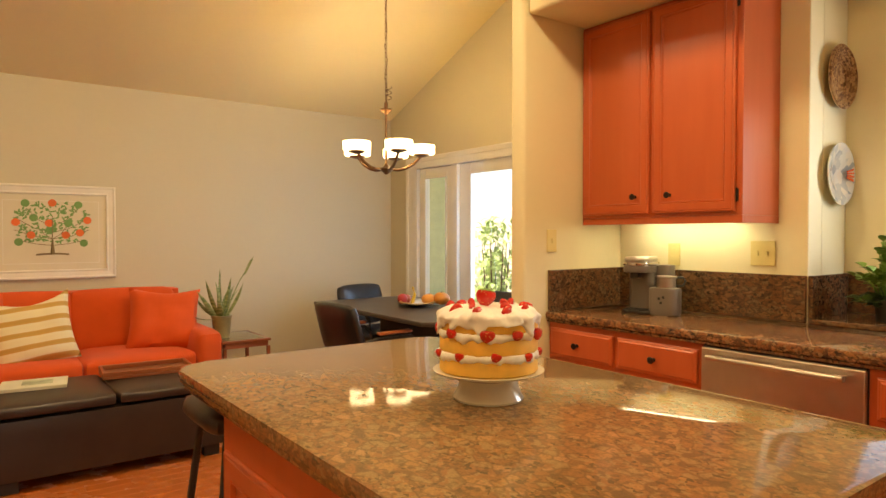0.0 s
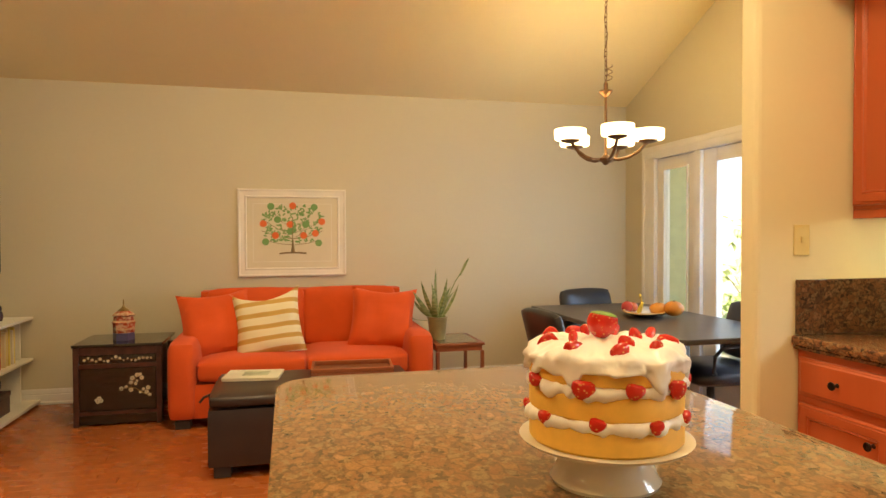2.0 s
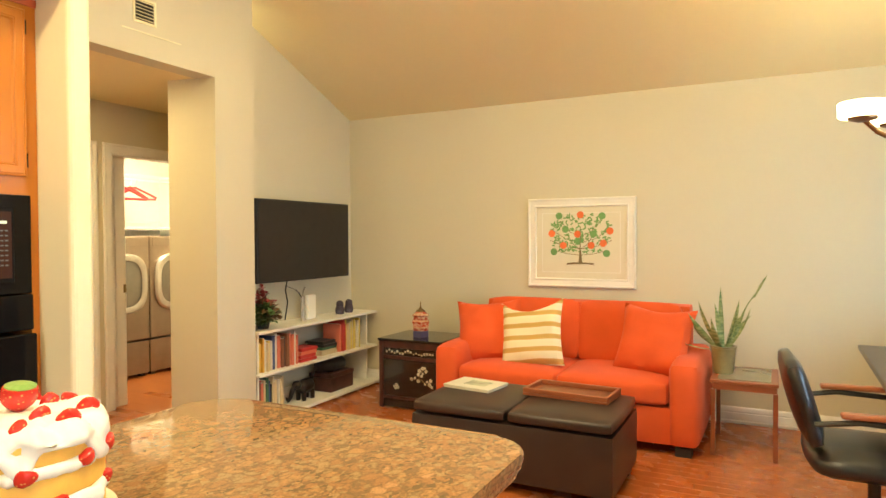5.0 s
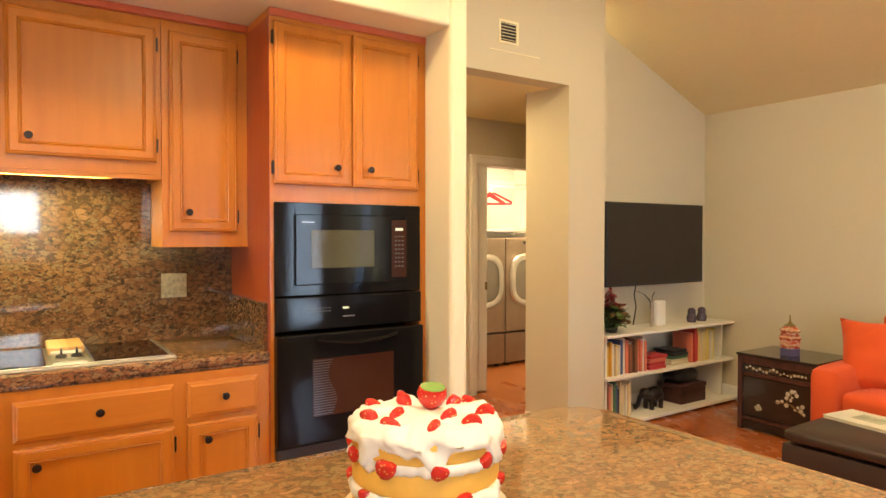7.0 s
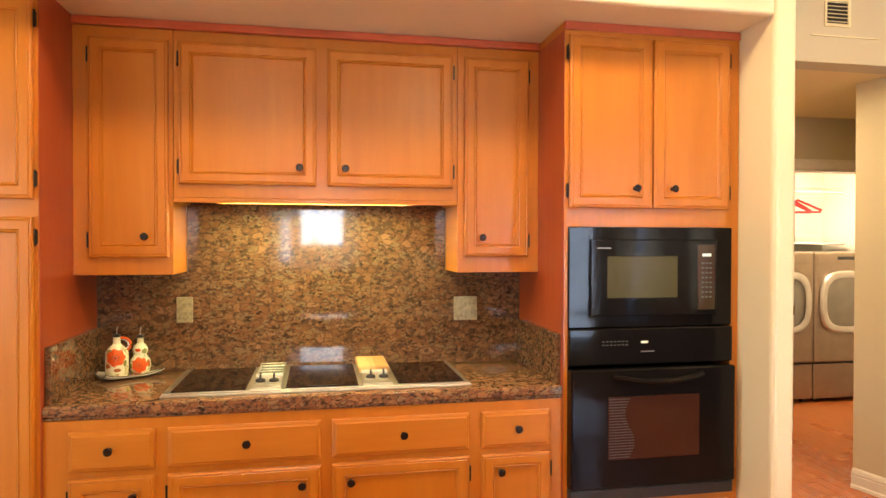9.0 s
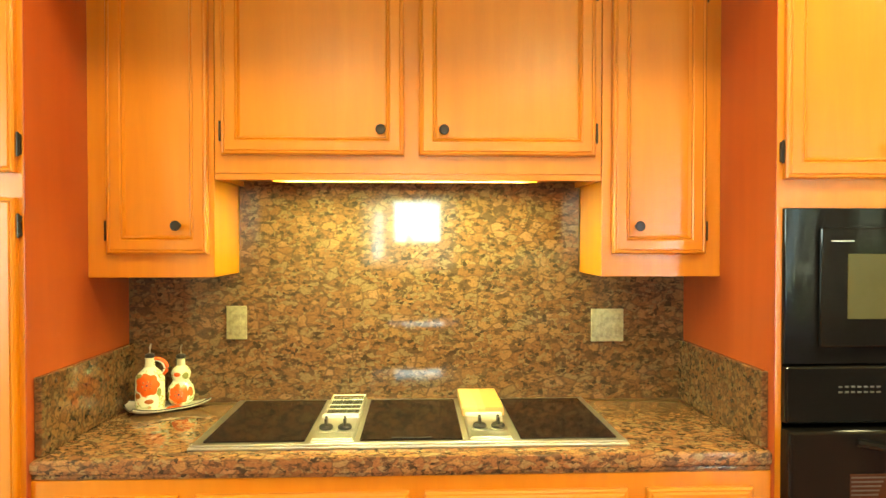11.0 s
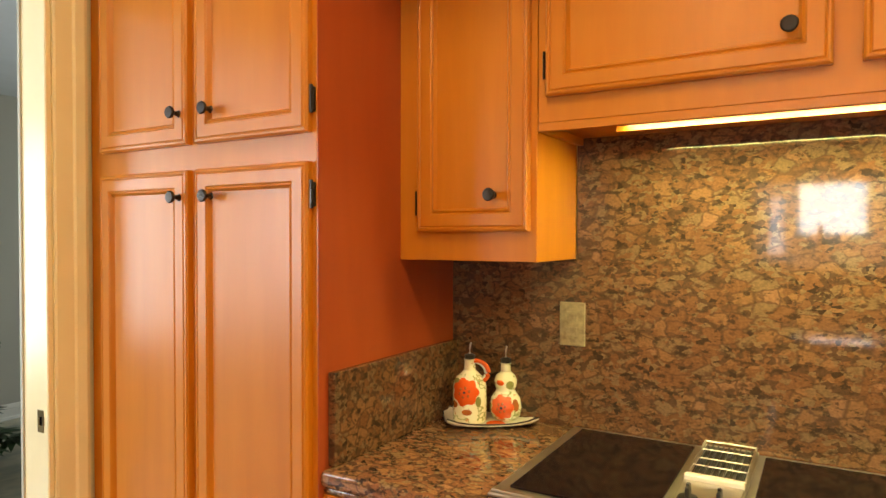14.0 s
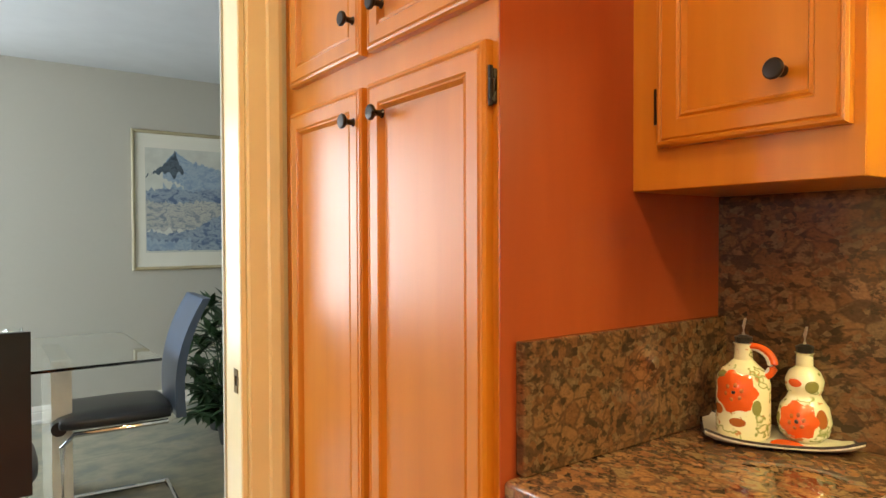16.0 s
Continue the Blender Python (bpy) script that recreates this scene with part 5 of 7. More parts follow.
blade(bm, (0.18, -0.02, 0.50), (0.265, -0.02, 0.645), 0.013, 0.01, 0.5)
part("leaf", bm, M_SNAKE, sn, smooth=True)

# ---- framed tree picture ----
fr = thing("framed_picture", "white framed print of a fruit tree above the sofa", "picture", pose(1.685, NY - 0.003, 0.96))
FW, FH = 0.88, 0.725


def frame_mesh(w, h, prof):
    bm = bmesh.new()
    rings = [[bm.verts.new(p) for p in ((i, -d, i), (w - i, -d, i), (w - i, -d, h - i), (i, -d, h - i))] for i, d in prof]
    for a, b in zip(rings, rings[1:]):
        for k in range(4):
            bm.faces.new((a[k], a[(k + 1) % 4], b[(k + 1) % 4], b[k]))
    return bm


part("frame", frame_mesh(FW, FH, [(0, 0), (0, 0.022), (0.006, 0.028), (0.016, 0.028), (0.020, 0.022), (0.055, 0.018), (0.06, 0.024), (0.068, 0.024), (0.072, 0.012), (0.072, 0.0)]), M_WHITE, fr)
part("mat", one((0.071, -0.010, 0.071), (FW - 0.071, -0.004, FH - 0.071)), plain("cream_mount", (0.66, 0.60, 0.44), 0.7, vary=0.02), fr)
part("mat_bevel", frame_mesh(FW - 0.24, FH - 0.24, [(0, 0), (0, 0.002), (0.004, 0.002), (0.004, 0.0)]), M_WHITE, fr).matrix_basis = pose(0.12, -0.0102, 0.12)
cxp, zp = FW / 2, 0.19
bm = tube([(cxp, -0.0115, zp), (cxp - 0.002, -0.0115, zp + 0.08), (cxp, -0.0115, zp + 0.30)], 0.006, 5, taper=0.003)
tube([(cxp - 0.11, -0.0115, zp), (cxp - 0.05, -0.0115, zp + 0.006), (cxp + 0.05, -0.0115, zp + 0.006), (cxp + 0.11, -0.0115, zp)], 0.007, 5, bm)
tube([(cxp, -0.0115, zp), (cxp, -0.0115, zp + 0.05), (cxp, -0.0115, zp + 0.11)], 0.017, 6, bm, taper=0.006)
for s in (-1, 1):
    for z0, dx, dz in ((0.07, 0.22, 0.04), (0.12, 0.25, 0.07), (0.17, 0.24, 0.11), (0.22, 0.17, 0.13), (0.12, 0.11, 0.12)):
        tube([(cxp, -0.0115, zp + z0), (cxp + s * dx * 0.5, -0.0115, zp + z0 + dz * 0.3), (cxp + s * dx, -0.0115, zp + z0 + dz)], 0.0022, 4, bm)
part("tree_print", bm, plain("brown_ink", (0.22, 0.16, 0.07), 0.7), fr)
M_INKG, M_INKO = plain("green_ink", (0.16, 0.32, 0.10), 0.7), plain("orange_ink", (0.72, 0.15, 0.04), 0.7)


def disc(bm, x, z, r, y=-0.0135, n=14, sx=1, rot=0):
    ring = [bm.verts.new((x + r * (math.cos(2 * math.pi * i / n) * math.cos(rot) - sx * math.sin(2 * math.pi * i / n) * math.sin(rot)), y, z + r * (math.cos(2 * math.pi * i / n) * math.sin(rot) + sx * math.sin(2 * math.pi * i / n) * math.cos(rot)))) for i in range(n)]
    bm.faces.new(ring)


# fruit spots as fractions of the mount's width and height
FRUIT_O = ((0.50, 0.89), (0.23, 0.63), (0.475, 0.62), (0.77, 0.66), (0.34, 0.46), (0.60, 0.46), (0.71, 0.49))
FRUIT_G = ((0.30, 0.88), (0.70, 0.87), (0.36, 0.69), (0.62, 0.62), (0.48, 0.52), (0.25, 0.37), (0.74, 0.35))
for spots, mat in ((FRUIT_O, M_INKO), (FRUIT_G, M_INKG)):
    for u, w in spots:
        bm = bmesh.new()
        disc(bm, u * FW, 0.075 + w * (FH - 0.15), 0.029)
        part("fruit_print", bm, mat, fr)
random.seed(5)
for i in range(240):
    u, w = random.uniform(0.22, 0.78), random.uniform(0.36, 0.90)
    if (u - 0.5) ** 2 / 0.09 + (w - 0.62) ** 2 / 0.085 < 1.05:
        bm = bmesh.new()
        disc(bm, u * FW, 0.075 + w * (FH - 0.15), 0.015, -0.0125 - 0.000002 * i, 8, 0.42, random.uniform(0, 3.1))
        part("leaf_print", bm, M_INKG, fr)

# ---- television ----
tv = thing("television", "flat black television on a wall bracket, switched off", "television", pose(0.10, 4.745, 0))
part("cabinet", one((-0.045, 0, 1.03), (-0.006, 1.17, 1.672), 0.006), M_BLKM, tv)
part("screen", one((-0.0055, 0.012, 1.046), (0.0, 1.158, 1.66), 0.001, 1), M_SCREEN, tv)
part("bracket", one((-0.23, 0.45, 1.25), (-0.046, 0.70, 1.45), 0.004), M_BLKM, tv)
part("cable", tube([(-0.06, 0.4, 1.05), (-0.10, 0.42, 0.95), (-0.12, 0.47, 0.85), (-0.15, 0.47, 0.70)], 0.005, 6), M_BLKM, tv)

# ---- bookcase ----
BX0, BX1, BY0, BY1 = -0.128, 0.185, 4.66, 6.24
bc = thing("bookcase", "long low white bookcase with three well-filled shelves", "bookcase")
part("top", one((BX0, BY0 + 0.003, 0.665), (BX1, BY1, 0.685), 0.003), M_WHITE, bc)
part("shelf", one((BX0, BY0 + 0.003, 0.350), (BX1, BY1, 0.370), 0.003), M_WHITE, bc)
part("shelf", one((BX0, BY0 + 0.003, 0.020), (BX1 + 0.04, BY1, 0.045), 0.003), M_WHITE, bc)
part("plinth", one((BX0, BY0 + 0.02, 0.0), (BX1 - 0.01, BY1 - 0.02, 0.019)), M_WHITE, bc)
for z0, z1 in ((0.046, 0.349), (0.371, 0.664)):
    for y, dx in ((BY1 - 0.10, 0.06), (BY0 + 0.02, 0.04)):
        part("side", prism([(BX0 + 0.002, y), (BX1 - dx, y), (BX1 - dx, y + 0.018), (BX0 + 0.002, y + 0.018)], z0, z1, 0.002), M_WHITE, bc)
BOOKC = [plain("book_cover_" + n, c, 0.5, vary=0.06) for n, c in (("ochre", (0.62, 0.33, 0.04)), ("yellow", (0.66, 0.52, 0.12)), ("red", (0.45, 0.03, 0.03)), ("white", (0.62, 0.58, 0.48)), ("cream", (0.60, 0.48, 0.28)), ("brown", (0.20, 0.08, 0.04)), ("green", (0.05, 0.14, 0.07)), ("blue", (0.05, 0.08, 0.20)), ("coral", (0.62, 0.17, 0.10)), ("black", (0.02, 0.02, 0.02)))]
BNAME = ("ochre", "yellow", "red", "white", "cream", "brown", "green", "blue", "coral", "black")


def book(y, z, t, h, ci, flat=False, x=None, d=None):
    x = BX1 - 0.05 + random.uniform(-0.02, 0.01) if x is None else x
    d = d or random.uniform(0.15, 0.2)
    o = thing("book", ("%s book lying flat on the white bookcase shelf" if flat else "%s book standing upright on the white bookcase shelf") % BNAME[ci], "book", pose(x, y, z + 0.0005), "books on the bookcase")
    if flat:
        part("cover", one((-d, 0, 0), (0, h, t), 0.002, 1), BOOKC[ci], o)
        part("pages", one((-d + 0.004, h + 0.0002, 0.003), (-0.004, h + 0.002, t - 0.003)), M_PAPER, o)
    else:
        part("cover", one((-d, 0, 0), (0, t - 0.001, h), 0.002, 1), BOOKC[ci], o)
        part("pages", one((-d + 0.004, 0.003, h + 0.0002), (-0.004, t - 0.004, h + 0.002)), M_PAPER, o)


random.seed(31)
y = BY0 + 0.05
for ci in (1, 0, 0, 3, 4, 1, 3, 7, 3, 8, 5, 9, 5, 8, 8, 3, 8):
    t = random.uniform(0.018, 0.036)
    book(y, 0.370, t, random.uniform(0.21, 0.27), ci)
    y += t
y0 = y + 0.03
for k, ci in enumerate((2, 2, 8, 2)):
    book(y0 + 0.01 * k, 0.370 + 0.026 * k + 0.0005 * k, 0.025, 0.20, ci, True)
for k, ci in enumerate((4, 4, 6, 9, 9)):
    book(y0 + 0.30, 0.370 + 0.024 * k + 0.0005 * k, 0.023, 0.22 - 0.01 * k, ci, True)
y = y0 + 0.54
for ci in (8, 8, 2, 2, 2, 1, 4, 4, 1, 4, 1, 1, 4, 3, 1):
    t = random.uniform(0.016, 0.028)
    if y + t > BY1 - 0.11:
        break
    book(y, 0.370, t, random.uniform(0.22, 0.28), ci)
    y += t
y = BY0 + 0.05
for ci in (5, 2, 8, 4, 6, 6, 7, 9, 4, 4, 4, 3, 4, 4):
    t = random.uniform(0.015, 0.028)
    book(y, 0.045, t, random.uniform(0.22, 0.28), ci)
    y += t
bk = thing("storage_box", "dark red leather box with a closed lid on the lower shelf", "box", pose(0.05, 5.56, 0.0455))
part("body", one((-0.13, 0, 0), (0.10, 0.33, 0.12), 0.006), M_EDGE, bk)
part("lid", one((-0.135, -0.004, 0.121), (0.105, 0.334, 0.155), 0.006), M_EDGE, bk)
bg = thing("handbag", "dark leather bag slumped on top of the red box", "bag", pose(0.02, 5.60, 0.201))
part("body", soft_box((-0.10, 0, 0), (0.09, 0.26, 0.11), 0.02, 6, 8, 0.8), M_BLEATH, bg, smooth=True)
sc = thing("elephant_figurine", "dark metal elephant figurine with a raised trunk on the lower shelf", "figurine", pose(0.08, 5.22, 0.0455))
bm = soft_box((-0.05, 0.0, 0.06), (0.05, 0.17, 0.16), 0.01, 5, 5, 0.9)
tube([(0, -0.04, 0.14), (0, -0.08, 0.10), (0, -0.10, 0.05), (0.0, -0.13, 0.03), (0, -0.15, 0.06)], 0.022, 8, bm, 0.010)
for x in (-0.03, 0.03):
    for yy in (0.03, 0.14):
        tube([(x, yy, 0.08), (x, yy, 0.0)], 0.018, 8, bm)
tube([(0, 0.16, 0.13), (0, 0.19, 0.17), (0.0, 0.21, 0.22), (0, 0.24, 0.25)], 0.012, 6, bm, 0.005)
lathe([(0, -0.04), (0.03, -0.03), (0.042, 0.0), (0.03, 0.03), (0, 0.04)], 12, bm, (0, -0.02, 0.135))
part("figure", bm, M_KNOB, sc, smooth=True)
ds = thing("router", "white upright network box beside the television cable on the bookcase", "router", pose(0.02, 5.40, 0.6855))
part("body", one((-0.02, 0, 0), (0.02, 0.11, 0.205), 0.01), M_WHITE, ds)
vs = thing("twig_vase", "thin dark vase of bare twigs on the bookcase", "vase", pose(0.04, 5.33, 0.6855))
part("vase", lathe([(0, 0), (0.014, 0), (0.013, 0.08), (0.017, 0.2), (0.010, 0.2), (0, 0.19)], 12), M_STEEL, vs, smooth=True)
for a, b in ((-0.20, 0.30), (-0.10, 0.26), (0.02, 0.28)):
    part("twig", tube([(0, 0, 0.18), (0, a * 0.4, 0.18 + (b - 0.18) * 0.7), (0.01, a, b)], 0.0025, 5), M_BLKM, vs)
for yy in (5.86, 6.00):
    f = thing("round_figurine", "small rounded dark purple pot figurine on the bookcase", "figurine", pose(0.03, yy, 0.6855), "pair of figurines")
    part("body", lathe([(0, 0), (0.035, 0), (0.042, 0.03), (0.038, 0.06), (0.030, 0.07), (0.034, 0.085), (0.030, 0.108), (0.012, 0.120), (0, 0.121)], 20), shiny("purple_glaze", (0.07, 0.05, 0.07), 0.25), f, smooth=True)


def leaf(bm, c, d, l, w, up=Vector((0, 0, 1)), lobes=0):
    """A pointed leaf from c along d, slightly folded."""
    d = Vector(d).normalized()
    s = d.cross(up)
    if s.length < 0.05:
        s = d.cross(Vector((1, 0, 0)))
    s.normalize()
    n = s.cross(d)
    pr = None
    for i in range(6):
        t = i / 5
        k = w * math.sin(math.pi * min(1, 0.08 + t * 0.92)) * (1.15 - 0.4 * t)
        if lobes and i % 2:
            k *= 1.5
        m_ = Vector(c) + d * l * t - n * l * 0.25 * t * t
        row = [bm.verts.new(m_ - s * k + n * k * 0.3), bm.verts.new(m_), bm.verts.new(m_ + s * k + n * k * 0.3)]
        if pr:
            for a in (0, 1):
                bm.faces.new((pr[a], pr[a + 1], row[a + 1], row[a]))
        pr = row


def bushy(parent, mat, n, spread, h, z0, l, w, name="leaf", stems=True, seed=1, lobes=0, label=""):
    """Leaves in clusters: each branch with its leaves is one part."""
    random.seed(seed)
    for b in range(n):
        bm = bmesh.new()
        a, e = random.uniform(0, 6.28), random.uniform(0.15, 1.0)
        tip = Vector((math.cos(a) * spread * e, math.sin(a) * spread * e, z0 + h * random.uniform(0.35, 1.0) * (1.1 - 0.5 * e)))
        root = Vector((math.cos(a) * 0.02, math.sin(a) * 0.02, z0))
        mid = (root + tip) / 2 + Vector((0, 0, h * 0.15))
        tube([root, mid, tip], 0.003, 5, bm, 0.0015)
        for k in range(6):
            t = 0.35 + 0.65 * k / 5
            c = root.lerp(tip, t) + Vector((0, 0, h * 0.15 * math.sin(math.pi * t)))
            dd = (tip - root).normalized() * 0.5 + Vector((random.uniform(-1, 1), random.uniform(-1, 1), random.uniform(-0.2, 0.6)))
            leaf(bm, c, dd, l * random.uniform(0.7, 1.2), w, lobes=lobes)
        part(name, bm, mat, parent, label, smooth=True)


fp = thing("flowering_plant", "small leafy pot plant with dark red blooms on the bookcase", "potted plant", pose(0.06, 4.84, 0.6855))
part("pot", lathe([(0, 0), (0.04, 0), (0.05, 0.05), (0.045, 0.05), (0, 0.045)], 20), M_BLKM, fp, smooth=True)
bushy(fp, M_GREEN, 70, 0.15, 0.20, 0.00, 0.055, 0.024, "leaf_spray", seed=3)
bushy(fp, plain("bronze_leaf", (0.20, 0.11, 0.05), 0.5, vary=0.3), 30, 0.14, 0.22, 0.02, 0.05, 0.022, "leaf_spray", seed=5)
bushy(fp, plain("dark_red_petal", (0.35, 0.04, 0.03), 0.5, vary=0.3), 16, 0.10, 0.26, 0.10, 0.035, 0.018, "bloom", seed=8, label="dark red bloom")

# ---- vent ----
vn = thing("wall_vent", "cream metal wall vent with slanted slats above the hall opening", "vent", pose(0.151, 3.675, 2.655, 0, 0, 90))
part("frame", frame_mesh(0.16, 0.15, [(0, 0), (0, 0.006), (0.012, 0.008), (0.016, 0.004), (0.016, 0)]), M_CREAM, vn)
part("backing", one((0.012, -0.0012, 0.012), (0.148, -0.0005, 0.138)), M_BLKM, vn)
for i in range(6):
    s = part("slat", one((0.017, -0.006, 0), (0.143, 0.006, 0.002)), M_CREAM, vn)
    s.matrix_basis = pose(0, -0.006, 0.024 + i * 0.0205, 35, 0, 0)
hp = thing("access_panel", "thin painted access panel edge over the hall opening", "panel", pose(0.151, 3.60, 2.60, 0, 0, 90))
part("strip", one((0, -0.004, 0), (0.42, 0, 0.006)), M_CREAM, hp)

# ---- chandelier ----
HX, HY = 4.137, 4.633
cd = thing("chandelier", "bronze five-arm chandelier with lit white drum shades", "chandelier", pose(HX, HY, 0))
M_BRZ = shiny("brushed_bronze", (0.20, 0.105, 0.05), 0.32, 0.9)
part("stem", lathe([(0, 1.755), (0.012, 1.758), (0.028, 1.775), (0.05, 1.785), (0.055, 1.80), (0.028, 1.812), (0.012, 1.83), (0.009, 1.86), (0.009, 2.20), (0.014, 2.21), (0.045, 2.236), (0.045, 2.246), (0.014, 2.252), (0.014, 2.29), (0.006, 2.31), (0, 2.315)], 20), M_BRZ, cd, smooth=True)
for k in range(5):
    a = radians(72 * k - 30)
    c, s = math.cos(a), math.sin(a)
    arm = part("arm", tube([(c * r, s * r, z) for r, z in ((0.03, 1.795), (0.09, 1.79), (0.15, 1.805), (0.21, 1.84), (0.25, 1.885), (0.268, 1.902))], 0.011, 8), M_BRZ, cd, smooth=True)
    part("cup", lathe([(0, 0), (0.02, 0), (0.058, 0.012), (0.062, 0.022), (0.0, 0.022)], 20, at=(c * 0.268, s * 0.268, 1.888)), M_BRZ, arm, smooth=True)
    sh = part("shade", lathe([(0, 0.0), (0.092, 0.0), (0.100, 0.007), (0.102, 0.064), (0.098, 0.069), (0.095, 0.064), (0.093, 0.012), (0, 0.006)], 28, at=(c * 0.268, s * 0.268, 1.910)), M_GLOW, arm, "glowing white glass drum shade", smooth=True)
    bulb("chandelier_light", (HX + c * 0.268, HY + s * 0.268, 1.965), 3.5 * K, (1.0, 0.70, 0.34), 0.028)
top = vault(HY)
z = 2.31
i = 0
while z < top - 0.06:
    bm = bmesh.new()
    R_, pts = 0.009, []
    for k in range(11):
        b = 2 * math.pi * k / 10
        pts.append((R_ * math.cos(b), 0, z + 0.02 + 0.02 * math.sin(b)))
    tube(pts, 0.0024, 5, bm)
    l = part("chain_link", bm, M_BRZ, cd)
    l.matrix_basis = pose(0, 0, 0, 0, 0, 90 * (i % 2) + 20)
    z += 0.032
    i += 1
part("cord", tube([(0.008 * math.sin(i * 0.9), 0.008 * math.cos(i * 1.1), 2.30 + (top - 2.32) * i / 24) for i in range(25)], 0.0025, 5), M_BRZ, cd)
part("cord_coil", tube([(0.025 * math.sin(i * 0.8) + 0.02, 0.025 * math.cos(i * 0.8), 2.32 + 0.005 * i) for i in range(20)], 0.0028, 5), M_BRZ, cd, "loose coil of cord")
part("canopy", lathe([(0, top - 0.05), (0.03, top - 0.05), (0.065, top - 0.02), (0.065, top + 0.02), (0, top + 0.02)], 20), M_BRZ, cd, smooth=True)

# ---- dining table and office chairs ----
M_TABLE = plain("dark_brown_table", (0.055, 0.042, 0.034), 0.32, vary=0.2)
M_TFOOT = plain("dark_table_support", (0.028, 0.022, 0.019), 0.4, vary=0.2)
dt = thing("dining_table", "dark brown dining table on slab pedestals", "dining table")
part("tabletop", prism([(3.95, 5.50), (3.92, 3.86), (4.12, 3.70), (4.80, 3.70), (4.90, 3.86), (4.90, 5.50)], 0.708, 0.738, 0.008), M_TABLE, dt)
part("pedestal", prism([(4.14, 4.42), (4.33, 4.10), (4.45, 4.16), (4.26, 4.50)], 0.012, 0.707, 0.004), M_TFOOT, dt)
part("pedestal", prism([(4.40, 5.16), (4.60, 4.90), (4.70, 4.96), (4.50, 5.24)], 0.012, 0.707, 0.004), M_TFOOT, dt)
part("foot_strip", prism([(4.125, 4.43), (4.34, 4.08), (4.465, 4.15), (4.26, 4.52)], 0.0, 0.0115), M_STEEL, dt)


M_ARMW = cabinet_wood("orange_brown_wood", (0.28, 0.075, 0.025), (0.35, 0.10, 0.032), (0.42, 0.13, 0.045), 0)


def office_chair(m, label):
    c = thing("office_chair", label, "office chair", m, "chairs round the dining table")
    part("seat", soft_box((-0.25, -0.25, 0.365), (0.25, 0.25, 0.465), 0.02, 7, 1, 0.95), M_BLEATH, c, smooth=True)
    b = part("backrest", soft_box((-0.035, -0.24, -0.18), (0.035, 0.24, 0.17), 0.015, 7, 2, 0.8), M_BLEATH, c, smooth=True)
    b.matrix_basis = pose(-0.29, 0, 0.665, 0, -16, 0)
    for s in (-1, 1):
        part("arm_tube", tube([(-0.26, s * 0.27, 0.60), (-0.10, s * 0.28, 0.625), (0.10, s * 0.28, 0.615), (0.16, s * 0.28, 0.56), (0.16, s * 0.27, 0.46), (0.10, s * 0.22, 0.42)], 0.012, 8), M_BLKM, c, smooth=True)
        part("armrest", one((-0.17, s * 0.28 - 0.025, 0.638), (0.10, s * 0.28 + 0.025, 0.66), 0.008), M_ARMW, c, "orange brown wooden armrest")
    part("column", tube([(0, 0, 0.06), (0, 0, 0.365)], 0.025, 12), M_BLKM, c)
    for k in range(5):
        a = radians(72 * k + 30)
        lg = part("leg", tube([(0, 0, 0.10), (0.29 * math.cos(a), 0.29 * math.sin(a), 0.065)], 0.022, 6, taper=0.015), M_ARMW if k % 2 else M_BLKM, c)
        part("castor", lathe([(0, -0.012), (0.026, -0.012), (0.026, 0.012), (0, 0.012)], 12), M_BLKM, lg).matrix_basis = pose(0.29 * math.cos(a), 0.29 * math.sin(a), 0.027, 90, 0, 36 * k)
    return c


office_chair(pose(3.90, 4.40, 0, 0, 0, 4), "black leather office chair with armrests beside the table corner")
office_chair(pose(4.59, 5.44, 0, 0, 0, -80), "black leather office chair with armrests by the sofa wall")
office_chair(pose(4.74, 4.36, 0, 0, 0, 178), "black leather office chair with wooden armrests by the glazed doors")
fb = thing("fruit_dish", "wide oval plate with a gold rim on the dining table", "plate", pose(4.47, 4.70, 0.739, 0, 0, -35))
bm = lathe([(0, 0), (0.10, 0), (0.19, 0.032), (0.205, 0.034), (0.19, 0.038), (0.10, 0.008), (0, 0.006)], 36)
bmesh.ops.scale(bm, vec=(0.72, 1.25, 1), verts=bm.verts[:])
part("dish", bm, M_CERAM, fb, smooth=True)
bm = lathe([(0.185, 0.0335), (0.206, 0.036), (0.185, 0.0395)], 36)
bmesh.ops.scale(bm, vec=(0.72, 1.25, 1), verts=bm.verts[:])
part("rim", bm, plain("ochre_rim", (0.50, 0.28, 0.07), 0.3), fb, "ochre painted rim")


def fruit(name, label, m, r, c, sq=1.0, bump_=0.0):
    f = thing(name, label, "fruit", m)
    bm = lathe([(r * math.sin(math.pi * i / 10), sq * r * (1 - math.cos(math.pi * i / 10)) - 0.15 * r * (i == 10)) for i in range(11)], 18)
    part("flesh", bm, shiny(name + "_skin", c, 0.35), f, smooth=True)
    part("stalk", tube([(0, 0, 1.82 * sq * r), (0.003, 0, 2.1 * sq * r)], 0.003, 5), M_EDGE, f)
    return f


